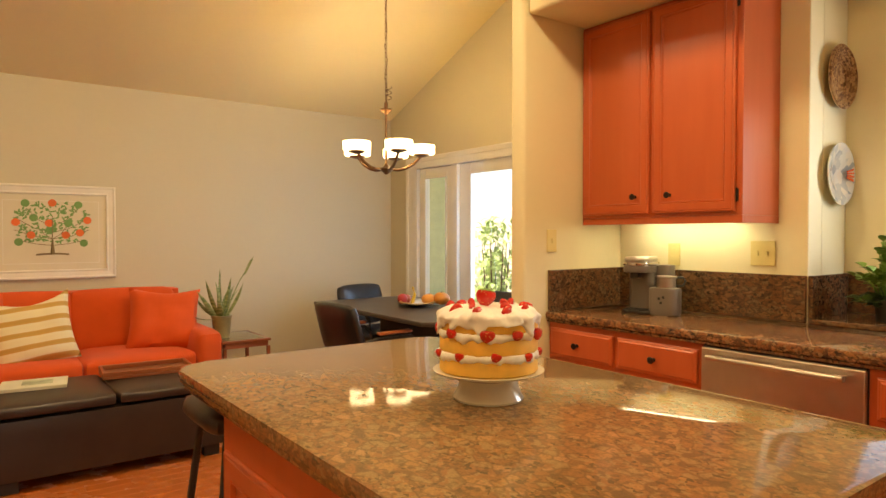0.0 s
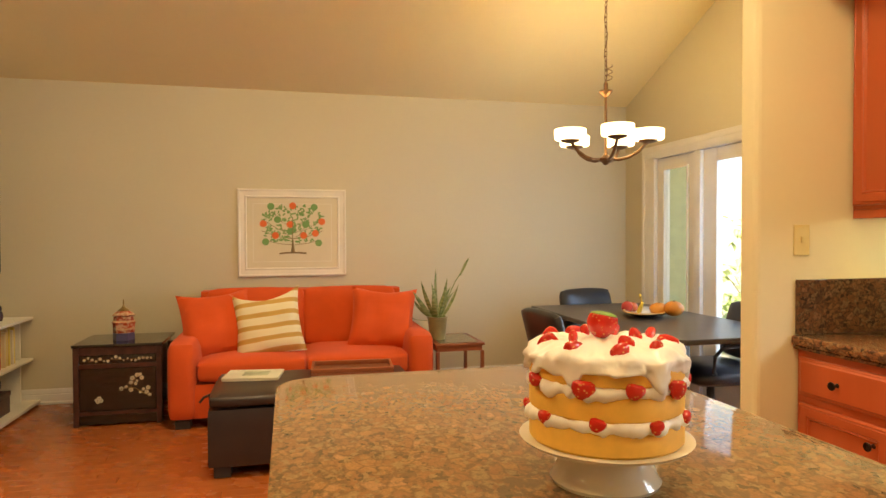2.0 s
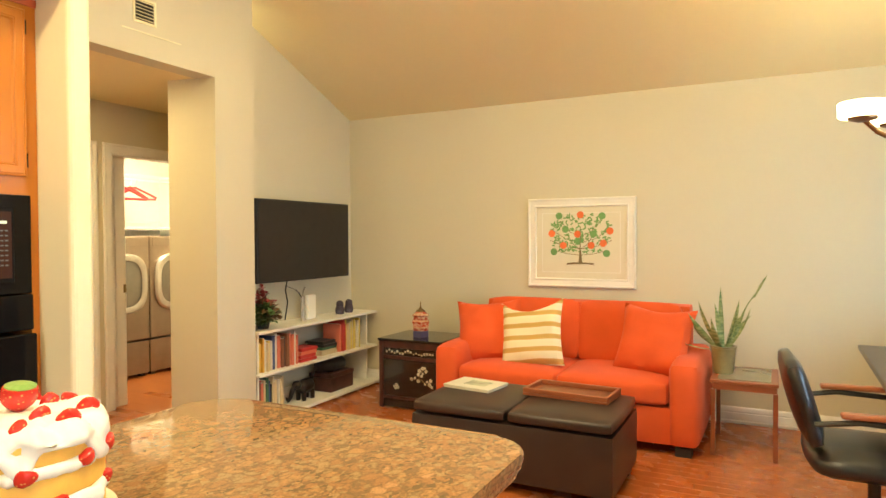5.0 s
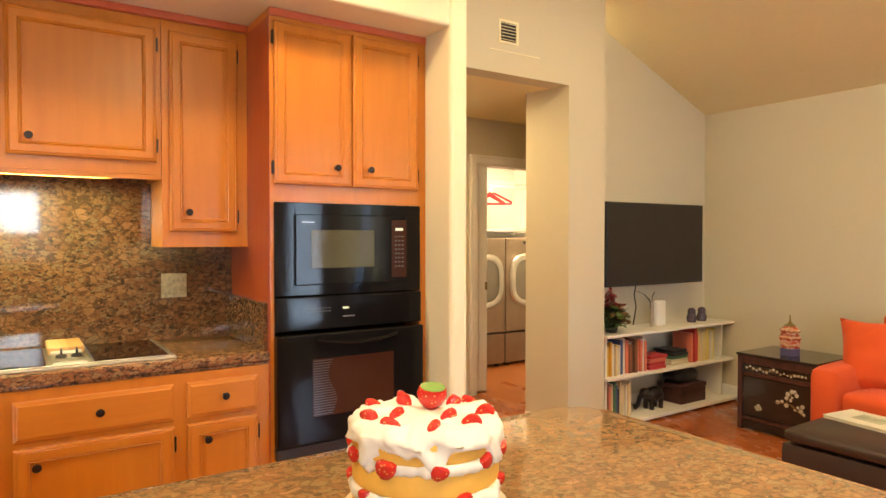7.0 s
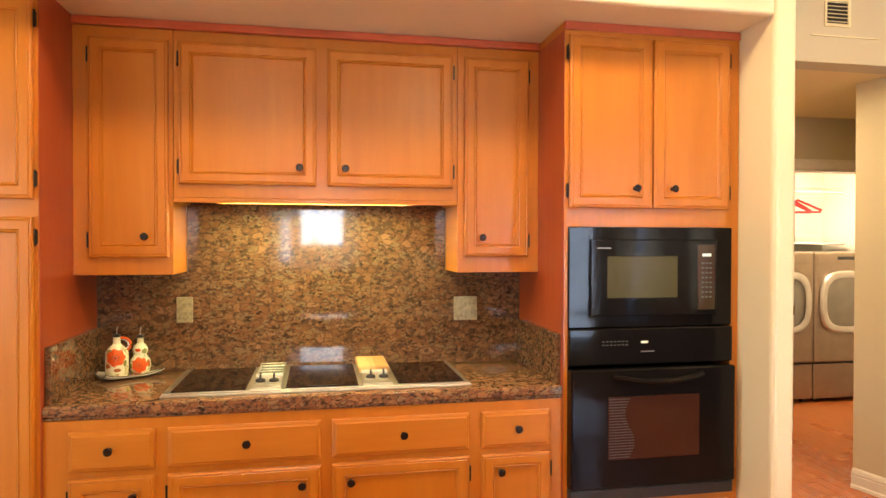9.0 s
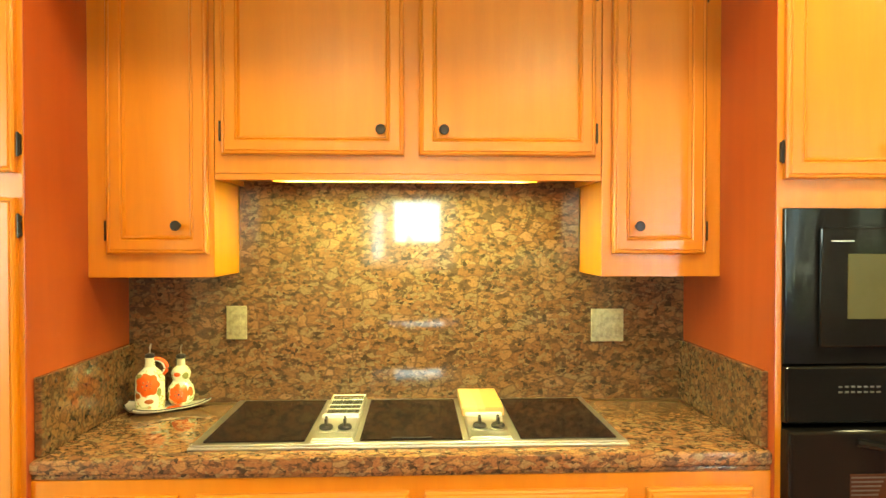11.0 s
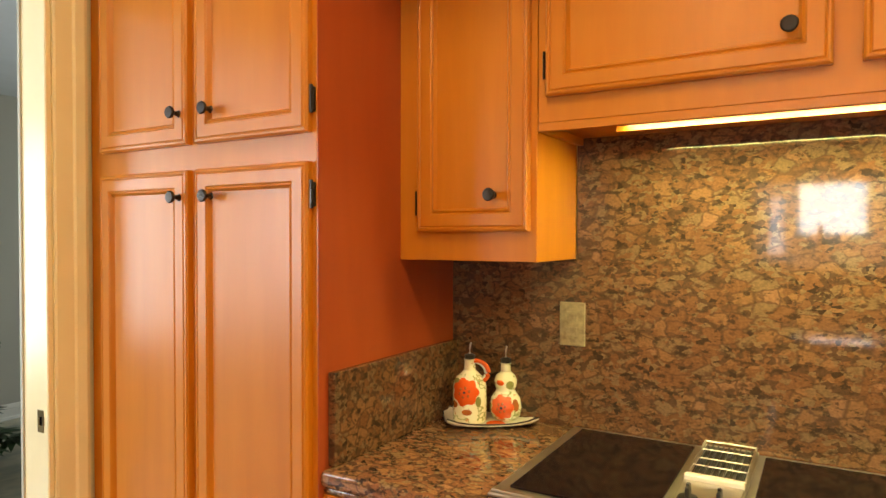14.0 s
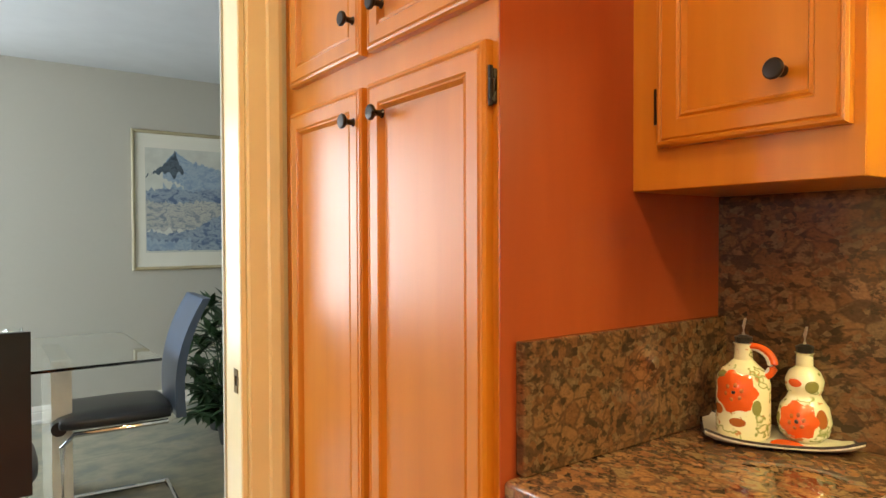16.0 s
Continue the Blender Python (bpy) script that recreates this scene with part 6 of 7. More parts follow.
fruit("apple", "dark red apple on the oval plate", pose(4.39, 4.80, 0.747), 0.042, (0.40, 0.03, 0.03))
fruit("apple", "red apple on the oval plate", pose(4.45, 4.83, 0.747), 0.036, (0.50, 0.10, 0.03))
fruit("squash", "orange squash on the oval plate", pose(4.53, 4.63, 0.747), 0.062, (0.62, 0.25, 0.04), 0.7)
fruit("squash", "large ribbed orange squash on the oval plate", pose(4.60, 4.56, 0.747), 0.068, (0.60, 0.22, 0.03), 0.75)
bn = thing("banana", "yellow banana standing over the plate of fruit", "banana", pose(4.47, 4.74, 0.752))
part("peel", tube([(0.0, 0.04, 0.0), (0, 0.02, 0.035), (0, 0.0, 0.07), (0.0, 0.02, 0.11), (0, 0.03, 0.13)], 0.017, 8, taper=0.006), shiny("banana_yellow", (0.72, 0.48, 0.05), 0.4), bn, smooth=True)

# ---- glazed doors ----
def glazed(name, y0, y1, label, sw=0.10):
    t = thing(name, label, "glazed door", pose(EX, 0, 0))
    a, b = y0 + sw, y1 - sw
    part("stiles", boxes([((0.02, y0, 0.01), (0.07, a, 1.95)), ((0.02, b, 0.01), (0.07, y1, 1.95)), ((0.02, a, 1.86), (0.07, b, 1.95)), ((0.02, a, 0.01), (0.07, b, 0.22))], 0.005), M_TRIM, t)
    part("bead", boxes([((0.008, a, 0.22), (0.02, a + 0.015, 1.86)), ((0.008, b - 0.015, 0.22), (0.02, b, 1.86)), ((0.008, a + 0.015, 1.845), (0.02, b - 0.015, 1.86)), ((0.008, a + 0.015, 0.22), (0.02, b - 0.015, 0.235))], 0.003, 1), M_TRIM, t)
    p = part("pane", one((0.035, a - 0.002, 0.218), (0.042, b + 0.002, 1.862)), M_GLASS, t, "clear glass pane")
    p.visible_shadow = False
    return t


g1 = glazed("window_1", 5.21, 5.76, "narrow white framed glazed side panel of the garden doors")
glazed("window_2", 4.21, 5.12, "white framed glazed garden door", 0.165)
glazed("window_3", 3.60, 4.20, "white framed glazed garden door beside the wall")
tagged(part("door_frame", boxes([((EX - 0.012, 5.762, 0), (EX + 0.15, 5.87, 1.97)), ((EX - 0.006, 5.122, 0), (EX + 0.12, 5.208, 1.952)), ((EX - 0.012, 3.55, 0), (EX + 0.15, 3.598, 1.97)), ((EX - 0.012, 3.598, 1.952), (EX + 0.15, 5.762, 1.97))], 0.006), M_TRIM), category="door frame", kind="structure")
casing("door_casing", 2.30, 1.965, pose(EX, 5.855, 0, 0, 0, -90), cw=0.10)
wn = thing("window_4", "white framed sink window in the recess", "window", pose(4.885, 0, 0))
part("frame", boxes([((-0.015, 0.40, 1.12), (0.06, 0.46, 1.95)), ((-0.015, 1.47, 1.12), (0.06, 1.53, 1.95)), ((-0.015, 0.46, 1.12), (0.06, 1.47, 1.17)), ((-0.015, 0.46, 1.90), (0.06, 1.47, 1.95)), ((0.0, 0.94, 1.17), (0.06, 0.99, 1.90))], 0.004), M_TRIM, wn)
p = part("pane", one((0.03, 0.455, 1.165), (0.036, 1.475, 1.905)), M_GLASS, wn, "clear glass pane")
p.visible_shadow = False
ww = thing("window_5", "wide white framed dining room window", "window", pose(4.5, 0, 0))
part("frame", boxes([((0.0, -3.7, 0.7), (0.1, -3.62, 2.3)), ((0.0, -1.78, 0.7), (0.1, -1.7, 2.3)), ((0.0, -3.62, 0.7), (0.1, -1.78, 0.78)), ((0.0, -3.62, 2.22), (0.1, -1.78, 2.3)), ((0.0, -2.74, 0.78), (0.1, -2.66, 2.22))], 0.004), M_TRIM, ww)
p = part("pane", one((0.05, -3.625, 0.775), (0.056, -1.775, 2.225)), M_GLASS, ww, "clear glass pane")
p.visible_shadow = False

wg = thing("window_6", "tall white framed window in the dining room wall", "window", pose(0, -4.5, 0))
part("frame", boxes([((1.95, -0.03, 0.3), (2.03, 0.05, 2.2)), ((3.47, -0.03, 0.3), (3.55, 0.05, 2.2)), ((2.03, -0.03, 0.3), (3.47, 0.05, 0.38)), ((2.03, -0.03, 2.12), (3.47, 0.05, 2.2)), ((2.71, -0.03, 0.38), (2.79, 0.05, 2.12))], 0.004), M_TRIM, wg)

# ---- garden ----
random.seed(77)
# Pale green: the garden's glare is put into the leaf colour
M_SHRUB = plain("sunlit_leaf", (0.46, 0.58, 0.24), 0.5, vary=0.35, scale=10)
wi = thing("house_wing_wall", "shaded pale green stucco wall outside the narrow side panel", "wall", pose(5.36, 6.35, -0.12))
part("wall", one((0, 0, 0), (0.95, 0.2, 2.9), 0.01), plain("green_grey_stucco", (0.62, 0.58, 0.30), 0.85), wi)
part("eave", one((-0.01, -1.6, 2.45), (0.75, 0.0, 2.6), 0.01), M_TRIM, wi)
hd = thing("garden_wall", "sunlit pale stucco garden wall", "wall", pose(9.2, 0, -0.12))
part("wall", one((0, -2, 0), (0.2, 12, 1.9), 0.02), plain("pale_stucco", (0.62, 0.58, 0.48), 0.8), hd)
for (x, y, s, hh) in ((7.5, 7.2, 0.5, 1.55), (7.0, 6.9, 0.7, 0.55), (7.6, 5.9, 0.7, 1.0), (8.2, 4.6, 0.8, 0.8), (8.6, 8.6, 1.0, 0.9), (8.0, 3.2, 0.9, 1.2)):
    sb = thing("shrub", "leafy bright green garden shrub beyond the glass doors", "shrub", pose(x, y, -0.04))
    bm = bmesh.new()
    for b in range(115):
        a, e = random.uniform(0, 6.28), random.uniform(0.1, 1)
        c = Vector((math.cos(a) * s * 0.6 * e, math.sin(a) * s * 0.6 * e, hh * random.uniform(0.15, 1.0)))
        for k in range(5):
            leaf(bm, c + Vector([random.uniform(-0.08, 0.08) for _ in range(3)]), [random.uniform(-1, 1) for _ in range(3)], 0.12, 0.03)
    part("crown", bm, M_SHRUB, sb)
    bm = bmesh.new()
    for b in range(7):
        a = b * 0.9
        tube([(0, 0, 0), (0.15 * math.cos(a), 0.15 * math.sin(a), hh * 0.4), (0.4 * s * math.cos(a), 0.4 * s * math.sin(a), hh * 0.8)], 0.02, 5, bm, 0.006)
    part("trunk", bm, M_EDGE, sb)

# ---- coffee machine ----
cm = thing("coffee_machine", "grey and steel coffee machine on the granite countertop", "coffee machine", pose(4.30, 2.385, 0.9155, 0, 0, -78))
M_GREYP = plain("warm_grey_plastic", (0.16, 0.135, 0.115), 0.35, vary=0.05)
part("base", prism(round_rect(-0.145, -0.11, 0.02, 0.11, 0.06, 6), 0.0, 0.016, 0.005), M_BLKM, cm, smooth=True)
part("body", prism(round_rect(-0.135, -0.02, -0.01, 0.10, 0.03, 6), 0.0165, 0.20, 0.006), M_GREYP, cm, smooth=True)
part("cup_bay", prism(round_rect(-0.125, -0.10, -0.02, -0.021, 0.03, 6), 0.0165, 0.022, 0.003), M_BLKM, cm, "black drip tray", smooth=True)
hd_ = part("head", prism(round_rect(-0.138, -0.10, -0.008, 0.10, 0.05, 8), 0.2005, 0.235, 0.008), M_GREYP, cm, smooth=True)
part("band", prism(round_rect(-0.141, -0.103, -0.005, 0.103, 0.05, 8), 0.2352, 0.250, 0.003), M_CHROME, hd_, "bright steel band", smooth=True)
part("lid", prism(round_rect(-0.134, -0.096, -0.012, 0.096, 0.048, 8), 0.2503, 0.276, 0.010), M_STEEL, hd_, smooth=True)
part("spout", one((-0.095, -0.085, 0.17), (-0.05, -0.04, 0.2004), 0.008), M_BLKM, cm)
part("tank", prism(round_rect(-0.009, 0.02, 0.062, 0.11, 0.02, 6), 0.0165, 0.235, 0.008), M_GREYP, cm, smooth=True)
part("frother_base", prism(round_rect(-0.005, -0.09, 0.135, 0.018, 0.035, 6), 0.0, 0.130, 0.010), M_GREYP, cm, smooth=True)
for kx, kz in ((0.050, 0.075), (0.072, 0.082), (0.060, 0.055)):
    part("button", one((kx, -0.0925, kz), (kx + 0.012, -0.0895, kz + 0.012), 0.002, 1), M_BLKM, cm)
jg = thing("milk_frother", "small steel milk frother jug on the coffee machine", "jug", pose(4.278, 2.308, 1.0465))
part("jug", lathe([(0, 0), (0.042, 0), (0.045, 0.01), (0.044, 0.045), (0.050, 0.050), (0.050, 0.056), (0, 0.060)], 24), M_STEEL, jg, smooth=True)
part("handle", tube([(0.03, -0.035, 0.048), (0.05, -0.06, 0.050), (0.056, -0.067, 0.035), (0.05, -0.06, 0.012), (0.03, -0.034, 0.01)], 0.005, 8), M_BLKM, jg, smooth=True)
# wall plates in the recess
for z, mat, lab, r in ((2.01, "basket", "round tan woven basket plate hung on the wall", 0.145), (1.575, "dish", "round pale patterned ceramic plate hung on the wall", 0.14)):
    w = thing("wall_plate", lab, "wall plate", pose(4.745, 1.761, z, 90, 0, 0))
    prof = [(0, 0.008), (r * 0.35, 0.010), (r * 0.45, 0.016), (r * 0.9, 0.034), (r, 0.036), (r * 0.98, 0.030), (r * 0.5, 0.004), (0, 0.0)]
    if mat == "basket":
        n_ = Nodes("woven_basket", 0.8)
        n_.color(n_.ramp(n_.cells(70), [(0.2, (0.20, 0.09, 0.035)), (0.7, (0.52, 0.30, 0.13))])).bump(n_.cells(90, None, "Distance"), 0.6, 0.004)
        part("plate", lathe(prof, 40), n_.m, w, smooth=True)
        for k in range(5):
            rr = r * (0.45 + 0.12 * k)
            part("weave_ring", tube([(rr * math.cos(a * math.pi / 16), rr * math.sin(a * math.pi / 16), 0.016 + 0.018 * (k * 0.12 / 0.45) + 0.004) for a in range(33)], 0.004, 5), n_.m, w)
    else:
        n_ = Nodes("speckled_plate", 0.15, Coat_Weight=0.5)
        n_.color(n_.ramp(n_.cells(30), [(0.3, (0.62, 0.62, 0.56)), (0.55, (0.30, 0.34, 0.36)), (0.6, (0.66, 0.62, 0.52))]))
        part("plate", lathe(prof, 40), n_.m, w, smooth=True)
        for a in range(4):
            part("red_stripe", one((r * 0.45, -0.004, 0.030), (r * 0.9, 0.004, 0.037)), M_ORED, w).matrix_basis = pose(0, 0, 0, 0, 0, -12 + 8 * a)
hb_ = thing("herb_pot", "leafy green herbs in a dark pot on the granite ledge", "potted plant", pose(4.66, 1.50, 0.9405))
part("pot", lathe([(0, 0), (0.05, 0), (0.060, 0.09), (0.054, 0.09), (0, 0.08)], 24), plain("dark_pot", (0.04, 0.04, 0.03), 0.4), hb_, smooth=True)
bushy(hb_, M_LGREEN, 46, 0.15, 0.27, 0.07, 0.045, 0.018, "leaf_spray", seed=13)
bushy(hb_, M_GREEN, 22, 0.15, 0.09, 0.04, 0.05, 0.018, "leaf_spray", seed=14)

# ---- laundry ----
M_CHAMP = shiny("champagne_metal", (0.36, 0.27, 0.19), 0.35, 0.6)


def squared(bm):
    """Push a ring in x, y towards a rounded square."""
    for v in bm.verts:
        d = math.hypot(v.co.x, v.co.y)
        if d > 1e-6:
            c, s = v.co.x / d, v.co.y / d
            k = 1 / (abs(c) ** 3.2 + abs(s) ** 3.2) ** (1 / 3.2)
            v.co.x, v.co.y = v.co.x * k, v.co.y * k


def washer(y0, label):
    w = thing("washing_machine", label, "washing machine", pose(-2.07, y0, 0, 0, 0, 90), "laundry machines")
    part("pedestal", one((0.002, 0.01, 0.03), (0.683, 0.66, 0.355), 0.008), M_CHAMP, w, "drawer pedestal")
    part("body", one((0.0, 0.0, 0.37), (0.685, 0.68, 1.40), 0.015), M_CHAMP, w)
    for fx in (0.03, 0.6):
        for fy in (0.04, 0.58):
            part("foot", one((fx, fy, 0), (fx + 0.05, fy + 0.05, 0.029)), M_BLKM, w)
    part("control_panel", one((0.03, -0.006, 1.30), (0.655, 0.0, 1.385), 0.002), M_CHAMP, w)
    bm = lathe([(0.20, 0.0), (0.250, 0.0), (0.257, 0.02), (0.245, 0.038), (0.222, 0.042), (0.20, 0.03)], 48)
    squared(bm)
    bmesh.ops.transform(bm, matrix=Matrix.Rotation(radians(90), 4, "X") , verts=bm.verts[:])
    bmesh.ops.scale(bm, vec=(1.17, 1, 1.14), verts=bm.verts[:])
    d = part("door_ring", bm, M_STEEL, w, "pale steel door ring", smooth=True)
    d.matrix_basis = pose(0.345, 0.0, 0.935)
    bm = lathe([(0, 0.03), (0.15, 0.028), (0.205, 0.018), (0.205, 0.0), (0, 0.0)], 32)
    squared(bm)
    bmesh.ops.transform(bm, matrix=Matrix.Rotation(radians(90), 4, "X"), verts=bm.verts[:])
    bmesh.ops.scale(bm, vec=(1.17, 1, 1.14), verts=bm.verts[:])
    g = part("door_glass", bm, shiny("grey_door_glass", (0.26, 0.23, 0.18), 0.15), w, smooth=True)
    g.matrix_basis = pose(0.345, 0.0, 0.935)
    part("label_strip", one((0.24, -0.0085, 1.33), (0.42, -0.0062, 1.36)), M_BLKM, w)
    return w


washer(4.855, "champagne coloured front-loading washer on a drawer pedestal")
washer(5.548, "champagne coloured front-loading dryer on a drawer pedestal")
sh = thing("laundry_shelf", "white moulded shelf above the washing machines", "shelf", pose(-2.82, 4.45, 1.47))
part("board", one((0, 0, 0), (0.34, 1.8, 0.03), 0.006), M_TRIM, sh)
part("rail", one((0.0, 0, 0.031), (0.02, 1.8, 0.09), 0.004), M_TRIM, sh)
rd = thing("hanging_rail", "thin white hanging rail with wire shelf in the laundry", "rail", pose(-2.55, 4.42, 2.0))
part("rod", tube([(0, 0, 0), (0, 1.86, 0)], 0.012, 8), M_TRIM, rd)
for k in range(7):
    part("wire", tube([(-0.27 + 0.045 * k, 0.0, 0.06), (-0.27 + 0.045 * k, 1.86, 0.06)], 0.004, 5), M_TRIM, rd)
M_RPL = plain("red_plastic", (0.34, 0.015, 0.015), 0.4)
for yy, rz in ((5.62, 12), (5.76, -8), (5.70, 30)):
    h = thing("coat_hanger", "red plastic coat hanger on the laundry rail", "coat hanger", pose(-2.55, yy, 1.95, 0, 0, 60 + rz), "hangers on the rail")
    part("hook", tube([(0.0, 0, 0.055), (0.022, 0, 0.045), (0.015, 0, 0.02), (0.0, 0, 0.0), (0, 0, -0.03)], 0.003, 6), M_CHROME, h)
    part("hanger_body", tube([(0, 0, -0.03), (0.21, 0, -0.14), (0.20, 0, -0.155), (-0.20, 0, -0.155), (-0.21, 0, -0.14), (0, 0, -0.03)], 0.013, 6), M_RPL, h)

# ---- dining room beyond the kitchen doorway ----
pc = thing("framed_picture", "blue mountain watercolour in a pale gold frame", "picture", pose(0.44, -4.427, 1.035, 0, 0, 180))
PW_, PH_ = 0.81, 1.05
part("frame", frame_mesh(PW_, PH_, [(0, 0), (0, 0.022), (0.008, 0.028), (0.022, 0.024), (0.026, 0.012), (0.026, 0)]), plain("pale_gold", (0.42, 0.36, 0.22), 0.4), pc)
part("mat", one((0.025, -0.010, 0.025), (PW_ - 0.025, -0.004, PH_ - 0.025)), plain("cream_mat", (0.72, 0.70, 0.60), 0.7, vary=0.02), pc)
part("mat_bevel", frame_mesh(0.63, 0.80, [(0, 0), (0, 0.002), (0.004, 0.002), (0.004, 0.0)]), M_WHITE, pc).matrix_basis = pose(0.09, -0.0102, 0.125)
M_SKYP = plain("pale_wash", (0.56, 0.57, 0.50), 0.6, vary=0.12, scale=9)


def ink(name, c, c2, scale=14):
    n = Nodes(name, 0.6)
    n.color(n.ramp(n.noise(scale, n.at((1, 1, 1.8)), 6, 0.65, 0.8), [(0.40, c), (0.55, c2), (0.66, c)]))
    return n.m


def wash(pts, z_low, mat, y, seed, rough=0.026, low=0.045):
    """One brushed area of the picture: a ragged upper edge over a wavering lower one."""
    bm = bmesh.new()
    prev = None
    for i in range(121):
        x = pts[0][0] + (pts[-1][0] - pts[0][0]) * i / 120
        z = next(z0 + (z1 - z0) * (x - x0) / (x1 - x0) for (x0, z0), (x1, z1) in zip(pts, pts[1:]) if x <= x1 + 1e-6)
        z += rough * noise.noise(Vector((x * 40, seed, 0))) + rough * 0.6 * noise.noise(Vector((x * 110, seed, 0)))
        zl = min(z - 0.002, z_low + low * noise.noise(Vector((x * 25, seed, 4))))
        row = (bm.verts.new((x, y, z)), bm.verts.new((x, y, zl)))
        if prev:
            bm.faces.new((prev[0], row[0], row[1], prev[1]))
        prev = row
    return part("painted_area", bm, mat, pc)


part("print", one((0.095, -0.0118, 0.13), (0.715, -0.0103, 0.92)), M_SKYP, pc)
M_BLUEI = ink("blue_wash", (0.20, 0.29, 0.40), (0.34, 0.42, 0.48))
M_DARKI = ink("slate_wash", (0.035, 0.055, 0.075), (0.09, 0.13, 0.16), 22)
M_NAVYI = ink("navy_wash", (0.09, 0.14, 0.24), (0.30, 0.37, 0.42), 12)
M_MEADI = ink("meadow_wash", (0.20, 0.24, 0.28), (0.50, 0.49, 0.42), 16)
wash([(0.22, 0.80), (0.31, 0.90), (0.42, 0.83), (0.55, 0.80), (0.71, 0.76)], 0.56, M_BLUEI, -0.0122, 1)
wash([(0.10, 0.70), (0.18, 0.76), (0.25, 0.82), (0.305, 0.895), (0.33, 0.84), (0.37, 0.75)], 0.725, M_DARKI, -0.0125, 2, low=0.07)
wash([(0.10, 0.685), (0.20, 0.70), (0.30, 0.665), (0.37, 0.64)], 0.63, M_SKYP, -0.0128, 3, low=0.06)
wash([(0.10, 0.60), (0.28, 0.62), (0.45, 0.60), (0.60, 0.63), (0.71, 0.60)], 0.50, M_NAVYI, -0.0131, 4, low=0.05)
wash([(0.10, 0.52), (0.30, 0.50), (0.50, 0.53), (0.71, 0.51)], 0.30, M_MEADI, -0.0134, 5)
wash([(0.10, 0.30), (0.25, 0.27), (0.45, 0.31), (0.60, 0.40), (0.71, 0.42)], 0.145, M_NAVYI, -0.0137, 6, low=0.010)
wash([(0.10, 0.24), (0.28, 0.21), (0.42, 0.24)], 0.150, M_BLUEI, -0.0140, 7, low=0.010)
gt = thing("glass_dining_table", "rectangular glass-topped dining table with cream pedestal supports", "dining table", pose(1.42, -2.76, 0, 0, 0, 0))
gtop = part("glass_top", one((-0.72, -0.5, 0.730), (1.3, 0.5, 0.744), 0.003), M_GLASS, gt)
for x in (-0.35, 0.9):
    part("support", prism([(x - 0.04, -0.28), (x + 0.04, -0.28), (x + 0.04, 0.28), (x - 0.04, 0.28)], 0.0, 0.729, 0.004), M_CERAM, gt)
gg = thing("drinking_glass", "clear stemless wine glass on the glass table", "glass", pose(1.235, -2.75, 0.745))
part("bowl", lathe([(0, 0), (0.03, 0), (0.043, 0.03), (0.044, 0.07), (0.037, 0.12), (0.035, 0.12), (0.042, 0.07), (0.041, 0.03), (0.028, 0.004), (0, 0.004)], 24), M_GLASS, gg, smooth=True)


# Window sheen on black leather, put into the backrest's colour as blue
M_SHEEN = plain("black_leather_blue_sheen", (0.045, 0.075, 0.13), 0.28, vary=0.12, Specular_IOR_Level=0.8)


def cantilever_chair(m, label, back=None):
    c = thing("dining_chair", label, "dining chair", m, "cantilever dining chairs")
    part("seat", soft_box((-0.22, -0.22, 0.44), (0.24, 0.22, 0.50), 0.012, 7, 4, 0.9), M_BLEATH, c, smooth=True)
    bm = bmesh.new()
    n = 10
    pts = [(-0.235 + 0.012 * math.sin(math.pi * i / n) - 0.125 * (i / n) ** 2.4, 0.44 + 0.55 * i / n) for i in range(n + 1)]
    rows = [[bm.verts.new((x, s * 0.21, z)) for s in (-1, -0.5, 0, 0.5, 1)] + [bm.verts.new((x - 0.045 + 0.02 * (z - 0.44), s * 0.21, z)) for s in (1, 0.5, 0, -0.5, -1)] for x, z in pts]
    for a, b in zip(rows, rows[1:]):
        for j in range(10):
            bm.faces.new((a[j], a[(j + 1) % 10], b[(j + 1) % 10], b[j]))
    bm.faces.new(rows[0]), bm.faces.new(rows[-1])
    part("backrest", bm, back or M_BLEATH, c, smooth=True)
    part("seat_lip", tube([(0.235, -0.19, 0.455), (0.235, 0.19, 0.455)], 0.032, 10), M_BLEATH, c, smooth=True)
    for s in (-1, 1):
        part("side_tube", tube([(-0.20, s * 0.2, 0.43), (0.18, s * 0.2, 0.425), (0.225, s * 0.2, 0.38), (0.225, s * 0.2, 0.04), (0.19, s * 0.2, 0.013), (-0.25, s * 0.2, 0.013)], 0.012, 8), M_CHROME, c, smooth=True)
    part("floor_bar", tube([(-0.25, -0.2, 0.013), (-0.25, 0.2, 0.013)], 0.012, 8), M_CHROME, c)
    return c


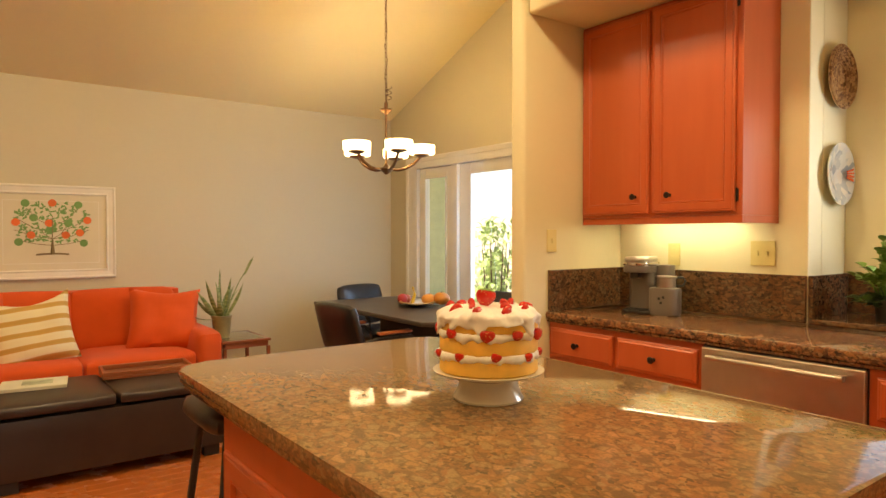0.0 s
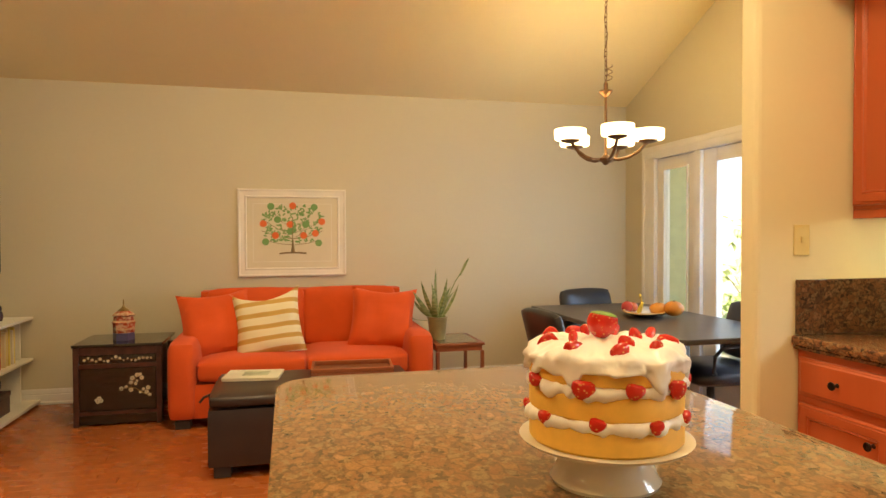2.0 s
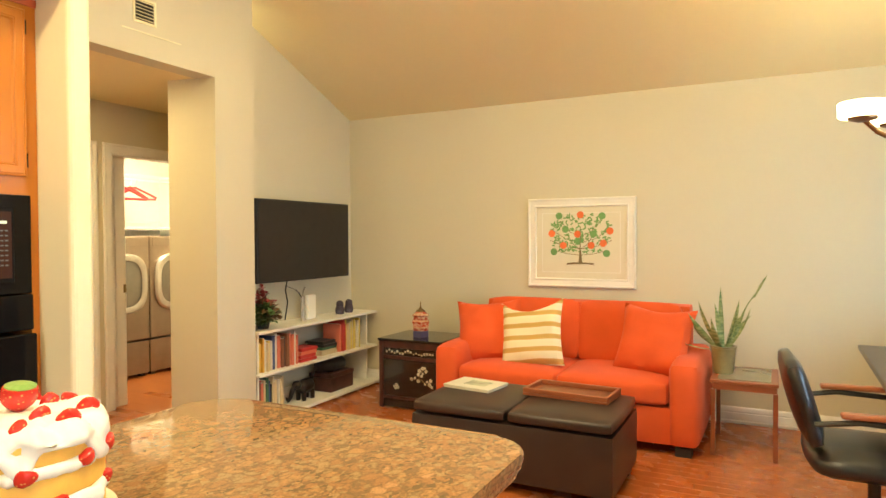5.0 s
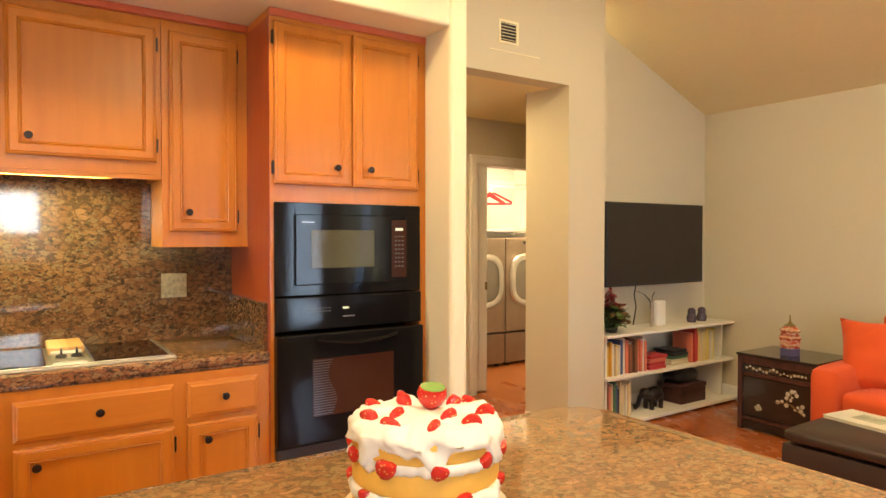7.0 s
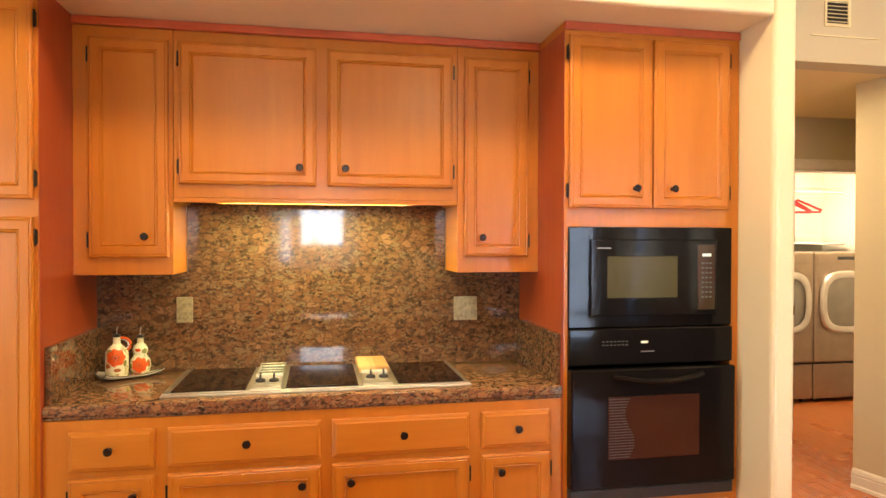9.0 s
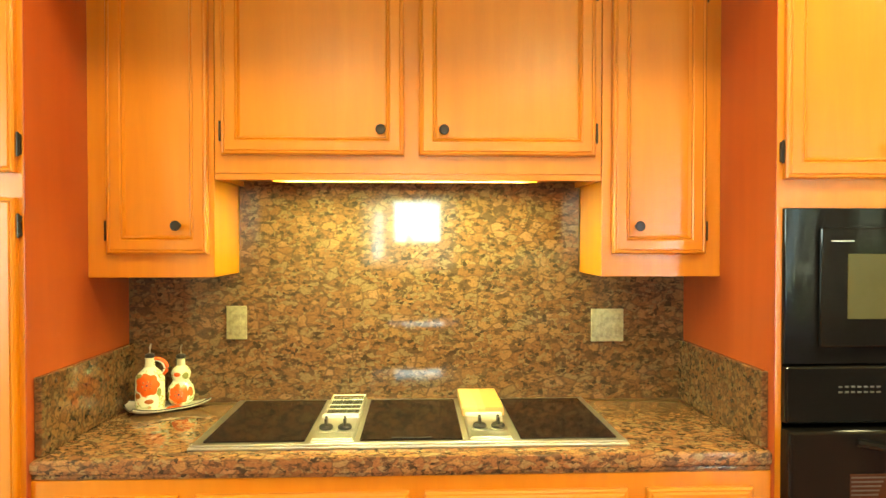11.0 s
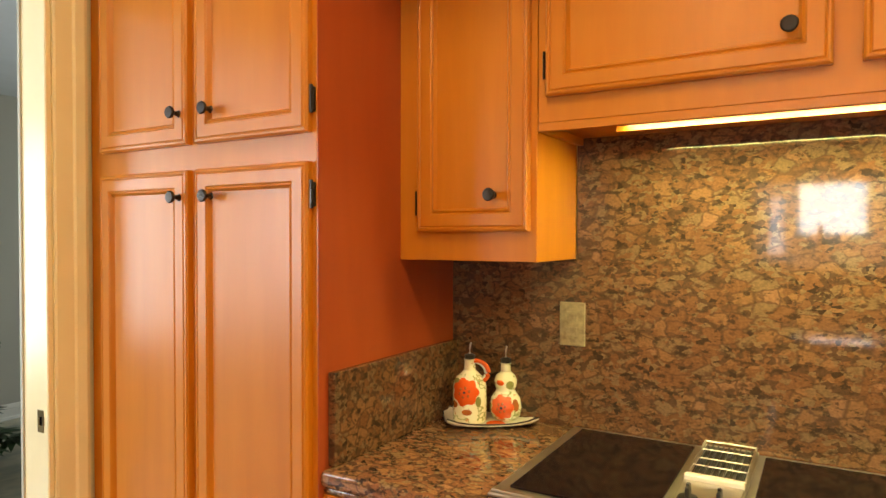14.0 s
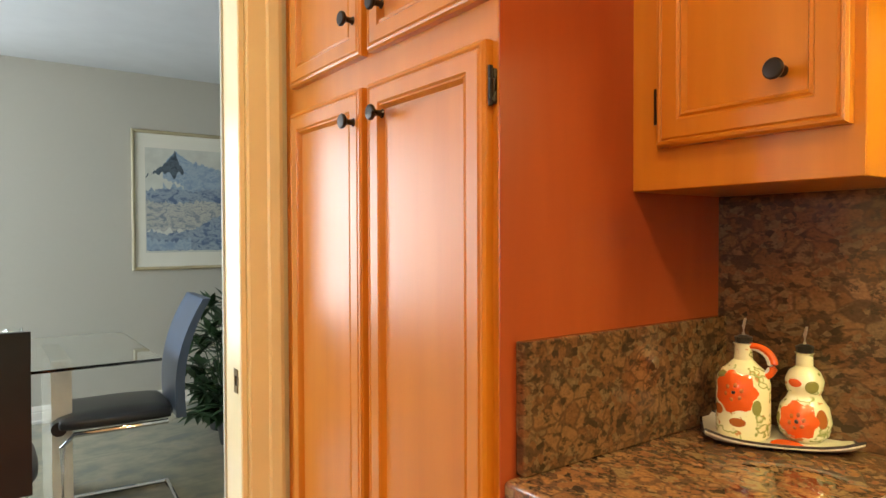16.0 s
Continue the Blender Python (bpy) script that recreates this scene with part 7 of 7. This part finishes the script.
cantilever_chair(pose(0.84, -2.58, 0, 0, 0, -4), "black leather cantilever dining chair with painted blue sheen and chrome frame", M_SHEEN)
cantilever_chair(pose(1.425, -1.97, 0, 0, 0, -92), "black leather cantilever dining chair with a high straight back")
def fan_plant(m, label, n, spread, h, seed, mat):
    p = thing("house_plant", label, "potted plant", m)
    part("pot", lathe([(0, 0), (0.10, 0), (0.13, 0.18), (0.12, 0.18), (0, 0.17)], 24), M_BLKM, p, smooth=True)
    random.seed(seed)
    for b in range(n):
        bm = bmesh.new()
        a, e = b * 2.4, random.uniform(0.35, 1.0)
        tip = Vector((math.cos(a) * spread * e, math.sin(a) * spread * e, 0.2 + h * random.uniform(0.05, 1.0) * (1.15 - 0.6 * e)))
        root = Vector((math.cos(a) * 0.03, math.sin(a) * 0.03, 0.2))
        tube([root, (root + tip) / 2 + Vector((0, 0, h * 0.12)), tip], 0.005, 5, bm, 0.003)
        out = (tip - root).normalized()
        side = out.cross(Vector((0, 0, 1))).normalized()
        for k in range(11):
            g = radians(-120 + 24 * k)
            leaf(bm, tip, out * math.cos(g) + side * math.sin(g) + Vector((0, 0, random.uniform(-0.15, 0.1))), random.uniform(0.12, 0.17), 0.026)
        part("frond", bm, mat, p, smooth=True)


fan_plant(pose(0.02, -3.58, 0.001), "tall dark green split-leaf plant in a dark pot", 26, 0.28, 0.80, 41, M_DGREEN)
fan_plant(pose(0.06, -3.22, 0.001), "low dark green split-leaf plant in a dark pot", 20, 0.30, 0.16, 43, M_DGREEN)

# ---- floor planks, the nearest as parts ----
random.seed(9)
fl = bpy.data.objects["floor"]
PW = 0.083
lens_ = [0.62, 0.84, 1.06, 1.28]
cache = {}


def plank_mesh(l):
    if l not in cache:
        bm = one((0.0005, 0.0005, -0.006), (l - 0.0005, PW - 0.0005, 0.0), 0.0012, 1)
        me = bpy.data.meshes.new("plank")
        bm.to_mesh(me)
        bm.free()
        me.materials.append(M_PLANK)
        cache[l] = me
    return cache[l]


far = bmesh.new()
count = 0
y = -0.76
while y < 6.26:
    x = -3.0 + random.uniform(0, 0.9) - 1.0
    while x < 5.2:
        l = random.choice(lens_)
        near = (-0.2 < x + l and x < 3.9 and 3.0 < y < 6.26)
        if near and count < 300:
            o = new("plank", plank_mesh(l))
            o.matrix_basis = pose(x, y, 0.0)
            o.parent = fl
            count += 1
        else:
            a, b = max(x, -2.99), min(x + l, 5.2)
            if b - a > 0.02:
                box(far, (a + 0.0005, y + 0.0005, -0.006), (b - 0.0005, min(y + PW, 6.264) - 0.0005, 0.0))
        x += l
    y += PW
o = part("plank_field", far, M_PLANKF, fl)
o["kind"] = "stuff"
